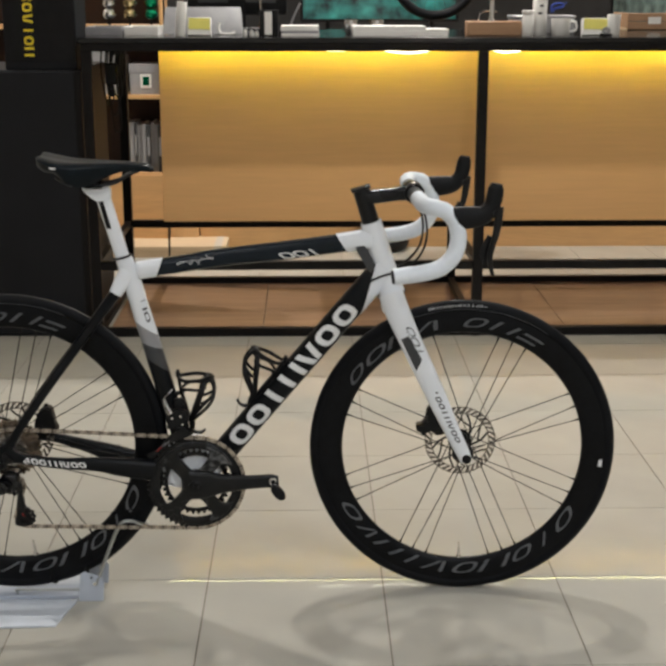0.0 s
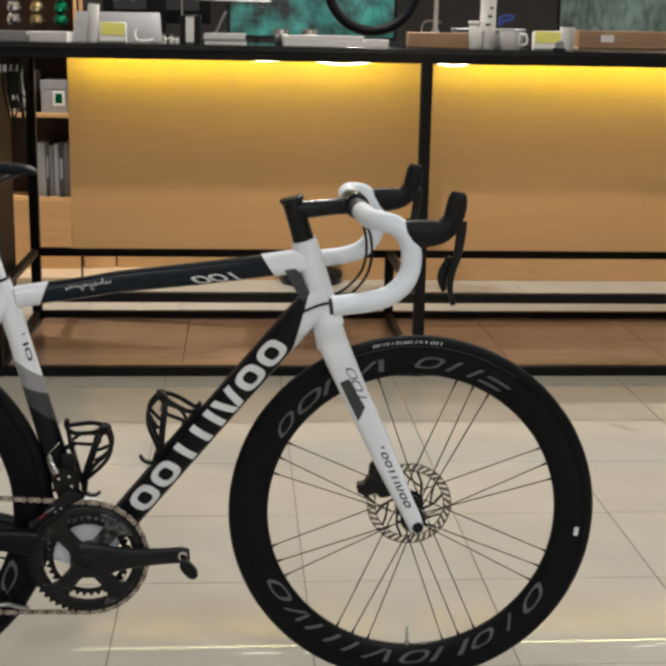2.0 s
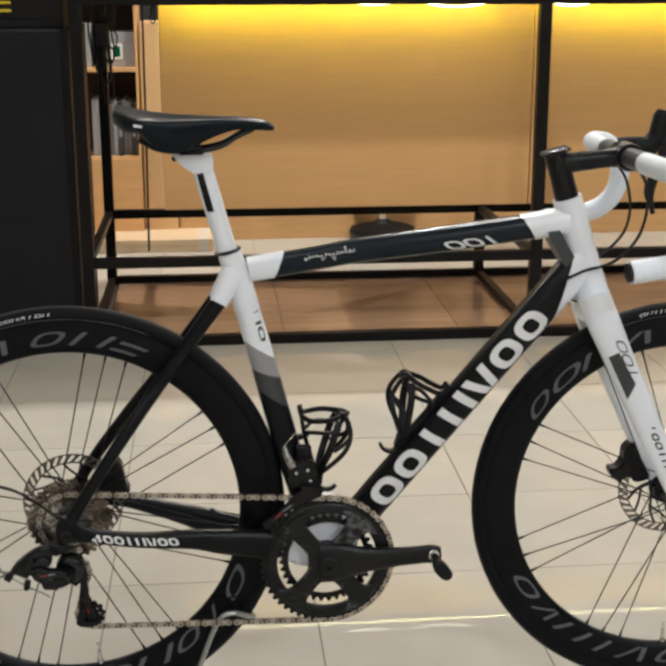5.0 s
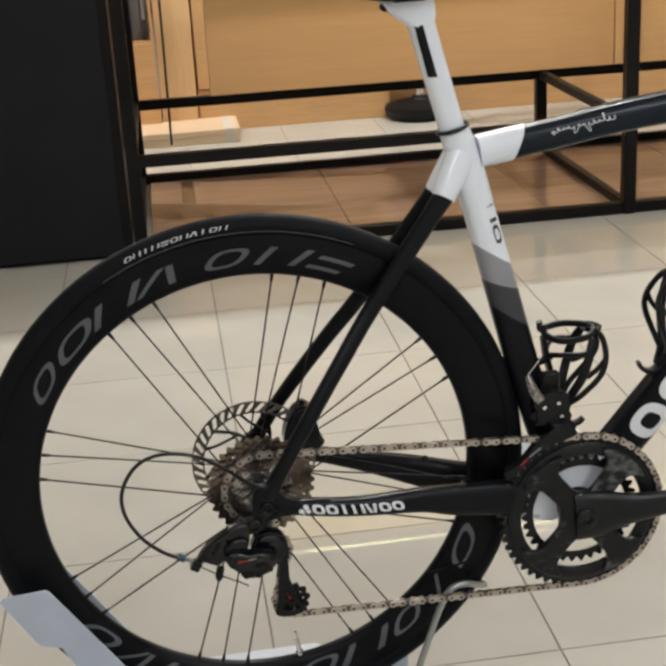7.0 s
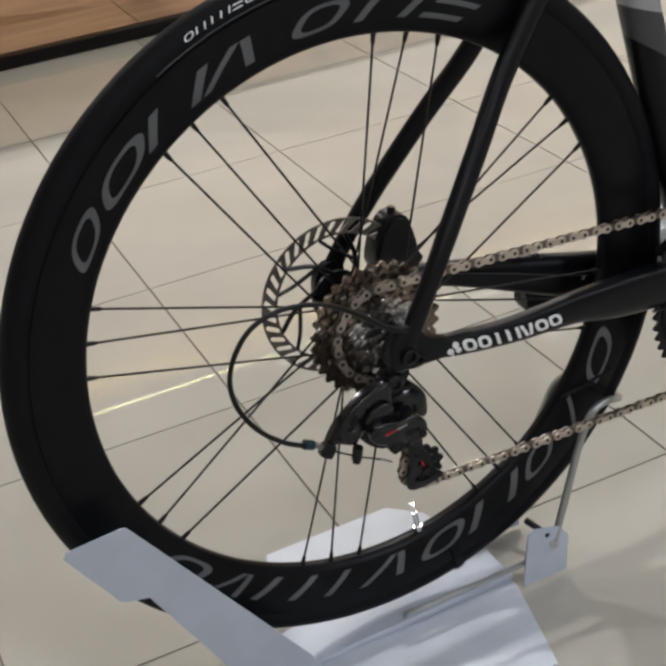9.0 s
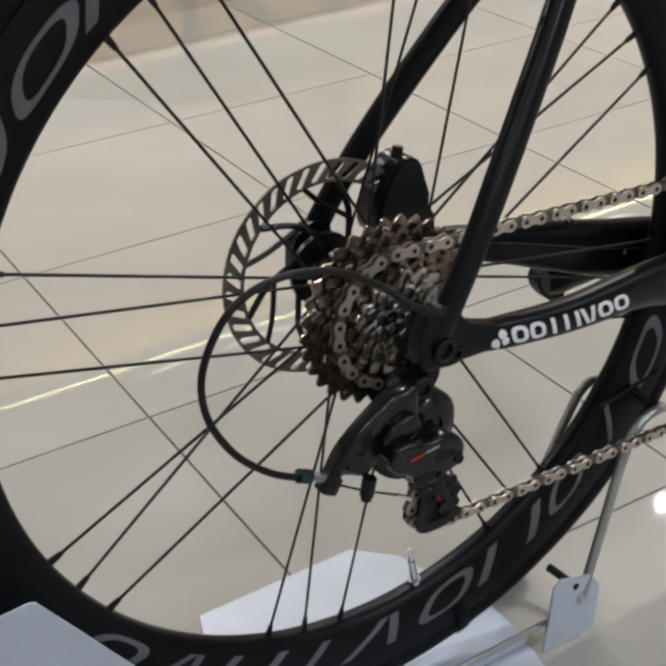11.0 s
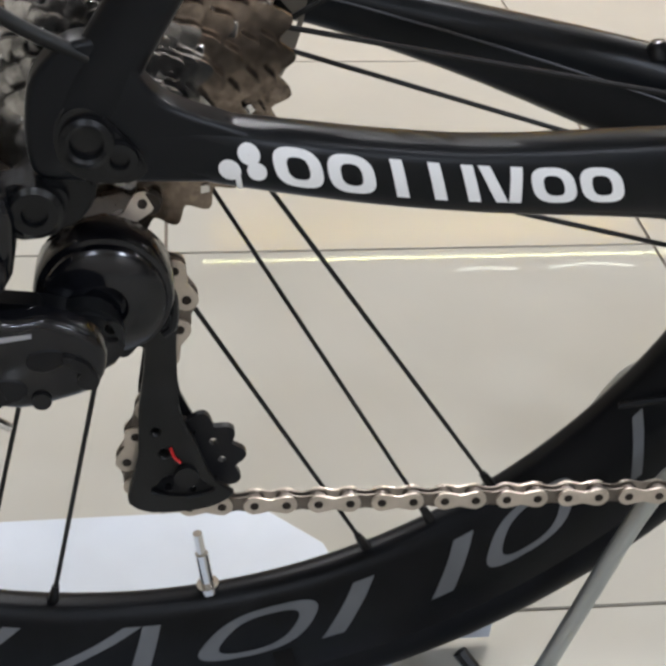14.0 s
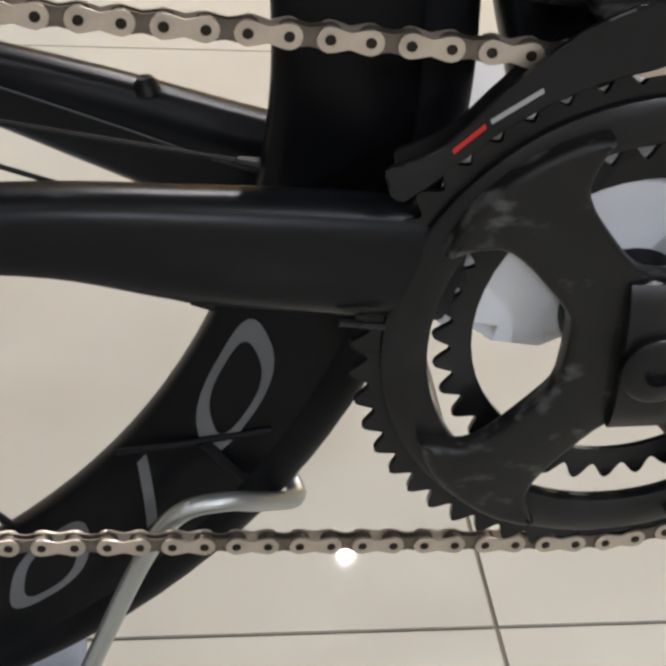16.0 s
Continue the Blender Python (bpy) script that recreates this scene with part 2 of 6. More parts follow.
class Sweep:
    """A tube along rows of x, y, z, half-width across (y) and half-height in its plane."""

    def __init__(self, rows, k=6, p=2.0, side=(0, 1, 0)):
        self.rows = catmull(rows, k)
        self.p, self.side_axis = p, Vector(side)
        pts = [Vector(r[:3]) for r in self.rows]
        self.arc = [0.0]
        for a, b in zip(pts, pts[1:]):
            self.arc.append(self.arc[-1] + (b - a).length)
        self.length = self.arc[-1]
        self.frames = []
        for i, c in enumerate(pts):
            t = (pts[min(i + 1, len(pts) - 1)] - pts[max(i - 1, 0)]).normalized()
            b = (self.side_axis - t * self.side_axis.dot(t)).normalized()
            self.frames.append((c, t, b, t.cross(b) * -1))

    def mesh(self, n=24, caps=True):
        bm = bmesh.new()
        rings = []
        e = 2.0 / self.p
        for (c, t, b, u), r in zip(self.frames, self.rows):
            ring = []
            for i in range(n):
                a = 2 * math.pi * i / n
                ca, sa = math.cos(a), math.sin(a)
                ring.append(bm.verts.new(c + b * (r[3] * math.copysign(abs(ca) ** e, ca)) + u * (r[4] * math.copysign(abs(sa) ** e, sa))))
            rings.append(ring)
        for r0, r1 in zip(rings, rings[1:]):
            for i in range(n):
                bm.faces.new((r0[i], r0[(i + 1) % n], r1[(i + 1) % n], r1[i]))
        if caps:
            bm.faces.new(rings[0][::-1])
            bm.faces.new(rings[-1])
        return bm

    def point(self, a, v, off=0.0004, sign=-1):
        """The place on the skin that faces -y (sign -1), a metres along and v metres up from the middle line."""
        a = min(max(a, 0), self.length)
        i = min(max(int(np.searchsorted(self.arc, a)) - 1, 0), len(self.arc) - 2)
        s = (a - self.arc[i]) / max(self.arc[i + 1] - self.arc[i], 1e-9)
        (c0, t0, b0, u0), (c1, t1, b1, u1) = self.frames[i], self.frames[i + 1]
        c, b, u = c0.lerp(c1, s), b0.lerp(b1, s), u0.lerp(u1, s)
        w = self.rows[i] * (1 - s) + self.rows[i + 1] * s
        q = min(abs(v) / (w[4] + off), 1.0)
        return c + u * v + b * (sign * ((w[3] + off) * (1 - q ** self.p) ** (1 / self.p) + 0.0002))


def patch(bm, corners, where, nu=3, nv=5):
    """A quad patch: corners in (a, v) order, where(a, v) gives the place."""
    (a0, v0), (a1, v1), (a2, v2), (a3, v3) = corners
    grid = []
    for j in range(nv + 1):
        t = j / nv
        row = []
        for i in range(nu + 1):
            s = i / nu
            a = (a0 * (1 - s) + a1 * s) * (1 - t) + (a3 * (1 - s) + a2 * s) * t
            v = (v0 * (1 - s) + v1 * s) * (1 - t) + (v3 * (1 - s) + v2 * s) * t
            row.append(bm.verts.new(where(a, v)))
        grid.append(row)
    for j in range(nv):
        for i in range(nu):
            bm.faces.new((grid[j][i], grid[j][i + 1], grid[j + 1][i + 1], grid[j + 1][i]))


def ring_mark(bm, a0, a1, v0, v1, where, slant, stroke, n=20, p=3.0):
    """One plain rounded ring, slanted; stroke: share of its half-width."""
    ca, cv, ha, hv = (a0 + a1) / 2, (v0 + v1) / 2, (a1 - a0) / 2, (v1 - v0) / 2
    loops = []
    for q in (1.0, 1.0 - stroke):
        loop = []
        ka = 1.0 if q == 1.0 else max(0.05, 1 - stroke * min(1.0, 1.0))
        for i in range(n):
            t = 2 * math.pi * i / n
            c, s = math.cos(t), math.sin(t)
            x, y = math.copysign(abs(c) ** (2 / p), c), math.copysign(abs(s) ** (2 / p), s)
            v = cv + hv * y * (1.0 if q == 1.0 else 1 - stroke * 0.8)
            a = ca + ha * x * ka + (v - cv) * slant
            loop.append(bm.verts.new(where(a, v)))
        loops.append(loop)
    for i in range(n):
        j = (i + 1) % n
        bm.faces.new((loops[0][i], loops[0][j], loops[1][j], loops[1][i]))


def stroke(bm, p, q, w, where):
    """A straight printed bar from p to q, w wide along a."""
    patch(bm, ((p[0] - w / 2, p[1]), (p[0] + w / 2, p[1]), (q[0] + w / 2, q[1]), (q[0] - w / 2, q[1])), where, 2, 6)


def marks(kinds, a0, a1, v0, v1, where, mat, parent, slant=0.25, weight=0.3, gap=0.14, label=""):
    """Plain printed shapes in a row in place of a word: o ring, l bar, n two bars, v wedge, e two level bars, c short bar."""
    w = (a1 - a0) / len(kinds)
    mid = (v0 + v1) / 2
    for i, kind in enumerate(kinds):
        b0, b1 = a0 + i * w, a0 + (i + 1 - gap) * w
        s = weight * (b1 - b0)
        lean = lambda a, v: (a + (v - mid) * slant, v)
        bars = []
        if kind == "o":
            bm = bmesh.new()
            ring_mark(bm, b0, b1, v0, v1, where, slant, 2 * weight, 26, 2.8)
            bars.append(bm)
        elif kind == "e":
            for k in (0.0, 0.62):
                u0, u1 = v0 + (v1 - v0) * k, v0 + (v1 - v0) * (k + 0.38 * min(1, weight / 0.3))
                bm = bmesh.new()
                patch(bm, (lean(b0, u0), lean(b1, u0), lean(b1, u1), lean(b0, u1)), where, 5, 2)
                bars.append(bm)
        else:
            c = (b0 + b1) / 2
            lines = {"l": [(b0 * 0.58 + b1 * 0.42, v0, b0 * 0.58 + b1 * 0.42, v1)], "n": [(b0 + s / 2, v0, b0 + s / 2, v1), (b1 - s / 2, v0, b1 - s / 2, v1)],
                     "v": [(b0 + s / 2, v0, c - s * 0.52, v1), (b1 - s / 2, v0, c + s * 0.52, v1)], "c": [(c, v0, c, mid)]}[kind]
            for p0, q0, p1, q1 in lines:
                bm = bmesh.new()
                stroke(bm, lean(p0, q0), lean(p1, q1), s, where)
                bars.append(bm)
        for bm in bars:
            part("printed_bar", bm, mat, parent, label)


def wire(points, r, n=8, k=8, caps=True):
    pts = [Vector(p) for p in (catmull(points, k) if k > 1 else points)]
    bm = bmesh.new()
    rings = []
    t = (pts[1] - pts[0]).normalized()
    u = t.orthogonal().normalized()
    for i, c in enumerate(pts):
        t = (pts[min(i + 1, len(pts) - 1)] - pts[max(i - 1, 0)]).normalized()
        u = (u - t * u.dot(t)).normalized()
        w = t.cross(u)
        rr = r[min(i, len(r) - 1)] if isinstance(r, (list, tuple)) else r
        rings.append([bm.verts.new(c + (u * math.cos(2 * math.pi * j / n) + w * math.sin(2 * math.pi * j / n)) * rr) for j in range(n)])
    for r0, r1 in zip(rings, rings[1:]):
        for j in range(n):
            bm.faces.new((r0[j], r0[(j + 1) % n], r1[(j + 1) % n], r1[j]))
    if caps:
        bm.faces.new(rings[0][::-1])
        bm.faces.new(rings[-1])
    return bm


def lathe(profile, n=32, axis="Y", closed=False):
    """Turn a profile of (radius, along) round an axis."""
    bm = bmesh.new()
    rings = []
    for r, a in profile:
        ring = []
        for i in range(n):
            t = 2 * math.pi * i / n
            c, s = r * math.cos(t), r * math.sin(t)
            ring.append(bm.verts.new((c, a, s) if axis == "Y" else (c, s, a)))
        rings.append(ring)
    pairs = list(zip(rings, rings[1:])) + ([(rings[-1], rings[0])] if closed else [])
    for r0, r1 in pairs:
        for i in range(n):
            bm.faces.new((r0[i], r0[(i + 1) % n], r1[(i + 1) % n], r1[i]))
    if not closed:
        if profile[0][0] > 1e-6:
            bm.faces.new(rings[0][::-1])
        if profile[-1][0] > 1e-6:
            bm.faces.new(rings[-1])
    bmesh.ops.remove_doubles(bm, verts=bm.verts, dist=1e-6)
    return bm


def rod(p0, p1, r, n=10, r1=None):
    return wire([p0, p1], [r, r1 or r], n, 1)


def plate(outer, holes, y0, y1, bevel=0.0):
    """A flat sheet in the x-z plane with holes, from y0 to y1."""
    bm = bmesh.new()
    loops = [outer] + list(holes)
    edges, fronts = [], []
    for loop in loops:
        vs = [bm.verts.new((x, y0, z)) for x, z in loop]
        fronts.append(vs)
        for a, b in zip(vs, vs[1:] + vs[:1]):
            edges.append(bm.edges.new((a, b)))
    bmesh.ops.triangle_fill(bm, use_beauty=True, use_dissolve=False, edges=edges, normal=(0, -1, 0))
    front = list(bm.faces)
    twin = {}
    for vs in fronts:
        for v in vs:
            twin[v] = bm.verts.new((v.co.x, y1, v.co.z))
    for f in front:
        bm.faces.new([twin[v] for v in reversed(f.verts)])
    for vs in fronts:
        for a, b in zip(vs, vs[1:] + vs[:1]):
            bm.faces.new((a, b, twin[b], twin[a]))
    return bm


def pebble(outline, y0, y1, inset, holes=()):
    """A thick rounded piece in the x-z plane: its front at y0 has a soft edge, its back lies at y1."""
    n = len(outline)
    area = sum(outline[i][0] * outline[(i + 1) % n][1] - outline[(i + 1) % n][0] * outline[i][1] for i in range(n))
    side = 1 if area > 0 else -1
    normals = []
    for i in range(n):
        (ax, az), (bx, bz) = outline[i - 1], outline[(i + 1) % n]
        d = math.hypot(bx - ax, bz - az) or 1
        normals.append((-(bz - az) / d * side, (bx - ax) / d * side))
    s = 1 if y1 > y0 else -1
    bm = bmesh.new()
    loops = []
    for shift, y in ((0.0, y1), (0.0, y0 + s * inset), (0.12, y0 + s * inset * 0.52), (0.42, y0 + s * inset * 0.18), (1.0, y0)):
        loops.append([bm.verts.new((x + nx * shift * inset, y, z + nz * shift * inset)) for (x, z), (nx, nz) in zip(outline, normals)])
    for a, b in zip(loops, loops[1:]):
        for i in range(n):
            bm.faces.new((a[i], a[(i + 1) % n], b[(i + 1) % n], b[i]))
    for loop in (loops[0], loops[-1]):
        bmesh.ops.triangle_fill(bm, use_beauty=True, use_dissolve=False, edges=[bm.edges.get((loop[i], loop[(i + 1) % n])) for i in range(n)])
    return bm


def circle(cx, cz, r, n=20, start=0.0):
    return [(cx + r * math.cos(start + 2 * math.pi * i / n), cz + r * math.sin(start + 2 * math.pi * i / n)) for i in range(n)]


def rounded(points, k=4):
    """A closed smooth outline through points."""
    n = len(points)
    p = [np.array(q, float) for q in points]
    out = []
    for i in range(n):
        a, b, c, d = p[i - 1], p[i], p[(i + 1) % n], p[(i + 2) % n]
        for j in range(k):
            s = j / k
            out.append(tuple(0.5 * (2 * b + (c - a) * s + (2 * a - 5 * b + 4 * c - d) * s * s + (3 * b - a - 3 * c + d) * s ** 3)))
    return out


def toothed(teeth, root, tip, start=0.0, width=0.42):
    out = []
    for i in range(teeth):
        a = start + 2 * math.pi * i / teeth
        d = 2 * math.pi / teeth
        for k in range(8):
            t = k / 8 - 0.5
            r = root + (tip - root) * (0.5 + 0.5 * math.cos(2 * math.pi * t)) ** (0.45 / width)
            out.append((r * math.cos(a + d * t), r * math.sin(a + d * t)))
    return out


# ---- the room ----
U0, U1, V0, V1 = -3.6, 5.2, -5.0, 8.6


def setting(name, bm, mat, label="", angle=38):
    ob = link_mesh(name, bm, mat, angle)
    ob.matrix_basis = ROOM.copy()
    return tagged(ob, label, kind="structure")


floor = setting("floor", box(U0 - 0.2, U1 + 0.2, V0 - 0.2, V1 + 0.2, -0.12, -0.0022, 0), GROUT, "dark grout bed under cream polished floor tiles")
setting("ceiling", box(U0 - 0.2, U1 + 0.2, V0 - 0.2, V1 + 0.2, CEILING, CEILING + 0.15, 0), CEIL, "pale painted flat shop ceiling")
setting("wall_north", box(U0 - 0.2, U1 + 0.2, V1, V1 + 0.2, -0.02, CEILING, 0), DARKWALL, "dark painted rear wall of the shop")
setting("wall_south", box(U0 - 0.2, U1 + 0.2, V0 - 0.2, V0, -0.02, CEILING, 0), PLASTER, "warm plaster wall")
setting("wall_west", box(U0 - 0.2, U0, V0, V1, -0.02, CEILING, 0), PLASTER, "warm plaster wall")
setting("wall_east", box(U1, U1 + 0.2, V0, V1, -0.02, CEILING, 0), PLASTER, "warm plaster wall")


# ceiling downlights, all out of view, most of them added
def downlight(u, v, watts, size=0.06, spread=150, colour=(1.0, 0.93, 0.83)):
    base = thing("ceiling_downlight", ROOM @ Matrix.Translation((u, v, CEILING)), "round white recessed ceiling downlight, lit, assumed, out of view", "downlight", "shop ceiling lights")
    k = size / 2
    part("ring", lathe([(k + 0.004, 0.0), (k + 0.020, 0.0), (k + 0.022, -0.006), (k + 0.006, -0.012), (k + 0.003, -0.006)], 28, "Z", closed=True), PAPER, base, "white metal ring")
    part("diffuser", lathe([(k + 0.002, -0.002), (k + 0.002, -0.005), (0.0, -0.006)], 24, "Z"), LAMPGLASS, base, "glowing frosted lamp glass")
    lamp = bpy.data.lights.new("downlight_lamp", "AREA")
    lamp.shape, lamp.size, lamp.energy, lamp.color = "DISK", size, watts, colour
    lamp.spread = radians(spread)
    o = new("downlight_lamp", lamp)
    o.parent = base
    o.location = (0, 0, -0.022)


for u, v, w in LAMPS:
    if v > 0:
        downlight(u, v, w, 0.110 if v < 1.5 else 0.026)
    else:
        # wide cool lamps added behind the camera in place of daylight
        downlight(u, v, w, 0.34, colour=(0.93, 0.96, 1.0))


LEDPALE = material("pale_led_strip", (0.9, 0.88, 0.75), 0.5, emit=(1.0, 0.94, 0.50), power=15.0)

# ---- the counter ----
C_L, C_M, C_R = -0.588, 0.895, 2.45
V_F, V_B, TOP, UNDER = 2.165, 3.085, 1.150, 1.100
SHELF_Z = 0.285
counter = thing("shop_counter", ROOM, "tall black steel framed shop counter with a glossy black top", "counter")
part("countertop", box(C_L - 0.03, C_R + 0.6, V_F - 0.02, V_B + 0.05, UNDER + 0.028, TOP, 0.003), COUNTER, counter, "glossy black countertop")
for name, v in (("front_beam", V_F), ("back_beam", V_B)):
    part(name, box(C_L - 0.02, C_R + 0.6, v - 0.018, v + 0.018, UNDER, UNDER + 0.028, 0.002), STEEL_BLACK, counter)
P = 0.019
for u in (C_L, C_M, C_R):
    for v in (V_F, V_B):
        part("post", box(u - P, u + P, v - P, v + P, 0.0, UNDER, 0.002), STEEL_BLACK, counter)
    for z in (0.020, SHELF_Z):
        part("cross_bar", box(u - 0.014, u + 0.014, V_F + P, V_B - P, z - 0.014, z + 0.014, 0.002), STEEL_BLACK, counter)
for a, b in ((C_L, C_M), (C_M, C_R)):
    for v in (V_F, V_B):
        for z in (0.018, SHELF_Z):
            part("rail", box(a + P, b - P, v - 0.0165, v + 0.0165, z - 0.0165, z + 0.0165, 0.002), STEEL_BLACK, counter)
for i in range(5):
    a = C_L + 0.03 + i * 0.61
    part("base_board", box(a, a + 0.608, V_F + 0.021, V_B - 0.021, 0.0005, 0.009, 0.0008), BASEBOARD, counter, "dark brown board under the counter")
PAN_V = 2.350
for a, b in ((-0.342, 0.9065), (0.9095, C_R + 0.5)):
    part("front_panel", box(a, b, PAN_V, PAN_V + 0.018, 0.424, UNDER + 0.026, 0.0015), PANEL, counter, "warm oak veneer panel lit yellow from above")
# light strips under the top
beads = bmesh.new()
u = C_L + 0.23
while u < C_R + 0.4:
    bmesh.ops.create_cube(beads, size=1, matrix=Matrix.Translation((u, V_F + 0.115, UNDER + 0.014)) @ Matrix.Diagonal((0.0055, 0.005, 0.003, 1)))
    u += 0.0125
part("led_strip", beads, LEDPALE, counter, "row of small glowing warm lamps on a strip")
part("strip_tape", box(C_L + 0.22, C_R + 0.4, V_F + 0.110, V_F + 0.120, UNDER + 0.0158, UNDER + 0.0168, 0), PAPER, counter, "white carrier tape of the light strip")
for a, b in ((-0.325, 0.80), (0.94, C_R + 0.4)):
    part("led_strip", box(a, b, PAN_V - 0.100, PAN_V - 0.090, UNDER + 0.013, UNDER + 0.021, 0), LED, counter, "glowing warm yellow light strip")
    # shield added to keep the strip's reflection off the glossy floor
    part("led_channel", joined(box(a - 0.005, b + 0.005, PAN_V - 0.125, PAN_V - 0.0915, UNDER + 0.006, UNDER + 0.010, 0.0005), box(a - 0.005, b + 0.005, PAN_V - 0.125, PAN_V - 0.121, UNDER + 0.0105, UNDER + 0.027, 0.0005)), STEEL_BLACK, counter, "added black shield under the light strip")
LEDSAG = material("dim_led_strip", (0.9, 0.88, 0.75), 0.5, emit=(1.0, 0.95, 0.72), power=7.0)
# loops of the strip that sag below the front beam
for a, b, dip in ((0.27, 0.42, 0.005), (0.50, 0.72, 0.012), (0.918, 1.06, 0.010), (1.78, 2.05, 0.014)):
    pts = [(a + (b - a) * k / 8, V_F + 0.030, UNDER + 0.004 - dip * math.sin(math.pi * k / 8)) for k in range(9)]
    part("led_strip", wire(pts, [0.0012 + 0.0022 * (i % 2) for i in range(len(catmull(pts, 5)))], 6, 5), LEDSAG, counter, "sagging end of the light strip")

# ---- black cabinet beside the counter, with a black carton on it ----
cab = thing("black_cabinet", ROOM @ Matrix.Translation((-1.413, 2.163, 0)), "tall matt black display cabinet standing on the tiles", "cabinet")
part("body", box(0, 0.795, 0.02, 0.62, 0.0, 1.030, 0.004), CABINET, cab)
part("front_door", box(0.004, 0.791, 0.0, 0.018, 0.012, 1.025, 0.003), CABINET, cab, "plain matt black door")
part("edge_trim", box(0.775, 0.800, -0.004, 0.0, 0.0, 1.030, 0.0015), STEEL_BLACK, cab)
carton = thing("cardboard_carton", ROOM @ Matrix.Translation((-0.90, 2.20, 1.030)), "black cardboard carton with a yellow printed mark", "carton")
part("box", box(0, 0.27, 0, 0.24, 0, 0.45, 0.004), CABINET, carton)
part("flap", box(0.004, 0.266, -0.002, 0.0, 0.03, 0.44, 0.0005), DARKPLASTIC, carton)
marks("nolvoel", 0.050, 0.333, 0.0, 0.036, lambda a, b: Vector((0.113 - b, -0.0026, a)), YELLOWINK, carton, slant=0.0, weight=0.27, gap=0.18, label="yellow printed bar")


# ---- the bicycle ----
# shapes printed on the rims: kind, from and to degrees clockwise; the lower row stands the other way up
HIGH_REAR = [("o", -150.5, -141.5), ("o", -139.5, -128.0), ("n", -127.0, -115.0), ("v", -114.5, -104.0), ("o", -98.0, -89.0), ("n", -85.5, -75.5), ("e", -73.0, -65.0)]
LOW_REAR = [("o", 21.0, 32.5), ("l", 36.5, 44.0), ("o", 47.0, 56.0), ("n", 58.5, 71.0), ("o", 73.5, 83.5), ("v", 86.5, 96.5), ("l", 99.5, 109.0), ("n", 110.5, 120.5), ("v", 123.5, 131.0), ("o", 134.5, 144.5)]
HIGH_FRONT = [("o", -148.0, -139.0), ("o", -137.0, -126.0), ("n", -124.5, -113.0), ("v", -111.0, -100.0), ("o", -90.0, -81.0), ("n", -77.5, -68.0), ("e", -65.0, -56.0)]
LOW_FRONT = [(k, a + 8.5, b + 8.5) for k, a, b in LOW_REAR]
AX_R, AX_F, BB = Vector((0.0009, 0, 0.3618)), Vector((0.9895, 0, 0.338)), Vector((0.4015, 0, 0.2840))
R_TYRE, R_RIM_OUT, R_RIM_IN = 0.338, 0.3165, 0.2665
bike = thing("road_bicycle", (0, 0, 0), "black and white carbon road bicycle, rear wheel held in a stand", "bicycle")


def bevelled(bm, width=0.0015, seg=2, angle=0.9):
    bmesh.ops.bevel(bm, geom=[e for e in bm.edges if e.is_manifold and e.calc_face_angle(0) > angle], offset=width, segments=seg, affect="EDGES")
    return bm


def cut(bm, p, q, keep_up):
    """Cut by the plane through the points p and q of the side view, upright across y; keep the side over or under it."""
    d = Vector((q[0] - p[0], 0, q[1] - p[1]))
    n = Vector((-d.z, 0, d.x)).normalized()
    if n.z < 0:
        n = -n
    bmesh.ops.bisect_plane(bm, geom=bm.verts[:] + bm.edges[:] + bm.faces[:], dist=1e-6, plane_co=(p[0], 0, p[1]), plane_no=n,
                           clear_inner=keep_up, clear_outer=not keep_up)
    return bm


def cut_x(bm, p, q, keep_front):
    d = Vector((q[0] - p[0], 0, q[1] - p[1]))
    n = Vector((d.z, 0, -d.x)).normalized()
    if n.x < 0:
        n = -n
    bmesh.ops.bisect_plane(bm, geom=bm.verts[:] + bm.edges[:] + bm.faces[:], dist=1e-6, plane_co=(p[0], 0, p[1]), plane_no=n,
                           clear_inner=keep_front, clear_outer=not keep_front)
    return bm


def locate(sweep, x, z):
    """How far along and how high on a tube a point of the side view lies."""
    best = min(range(len(sweep.frames)), key=lambda i: (sweep.frames[i][0].x - x) ** 2 + (sweep.frames[i][0].z - z) ** 2)
    c, t, b, u = sweep.frames[best]
    d = Vector((x - c.x, 0, z - c.z))
    return sweep.arc[best] + d.dot(t), d.dot(u)


def side_decal(name, sweep, corners, mat, parent, nu=8, nv=6, label=""):
    bm = bmesh.new()
    patch(bm, [locate(sweep, x, z) for x, z in corners], sweep.point, nu, nv)
    return part(name, bm, mat, parent, label)


# frame tubes
st = Sweep([(0.408, 0, 0.285, 0.021, 0.021), (0.363, 0, 0.424, 0.0195, 0.0205), (0.310, 0, 0.637, 0.0165, 0.0195), (0.279, 0, 0.762, 0.016, 0.0175)], 8, 2.2)
W1, W2, W3 = ((0.289, 0.644), (0.329, 0.618)), ((0.302, 0.597), (0.339, 0.584)), ((0.314, 0.561), (0.349, 0.537))
seat_tube = part("seat_tube", cut(st.mesh(), *W3, False), BLACKPAINT, bike)
part("dark_grey_band", cut(cut(st.mesh(), *W3, True), *W2, False), GREYPAINT, bike, "dark grey painted band")
part("light_grey_band", cut(cut(st.mesh(), *W2, True), *W1, False), LIGHTGREY, bike, "light grey painted band")
upper_st = part("upper_seat_tube", cut(st.mesh(), *W1, True), WHITEPAINT, bike, "white painted upper seat tube")
marks("ono", locate(st, 0.327, 0.645)[0], locate(st, 0.306, 0.725)[0], 0.006, 0.0150, st.point, GREYPAINT, upper_st, slant=0.0, weight=0.2, label="small dark printed bar")

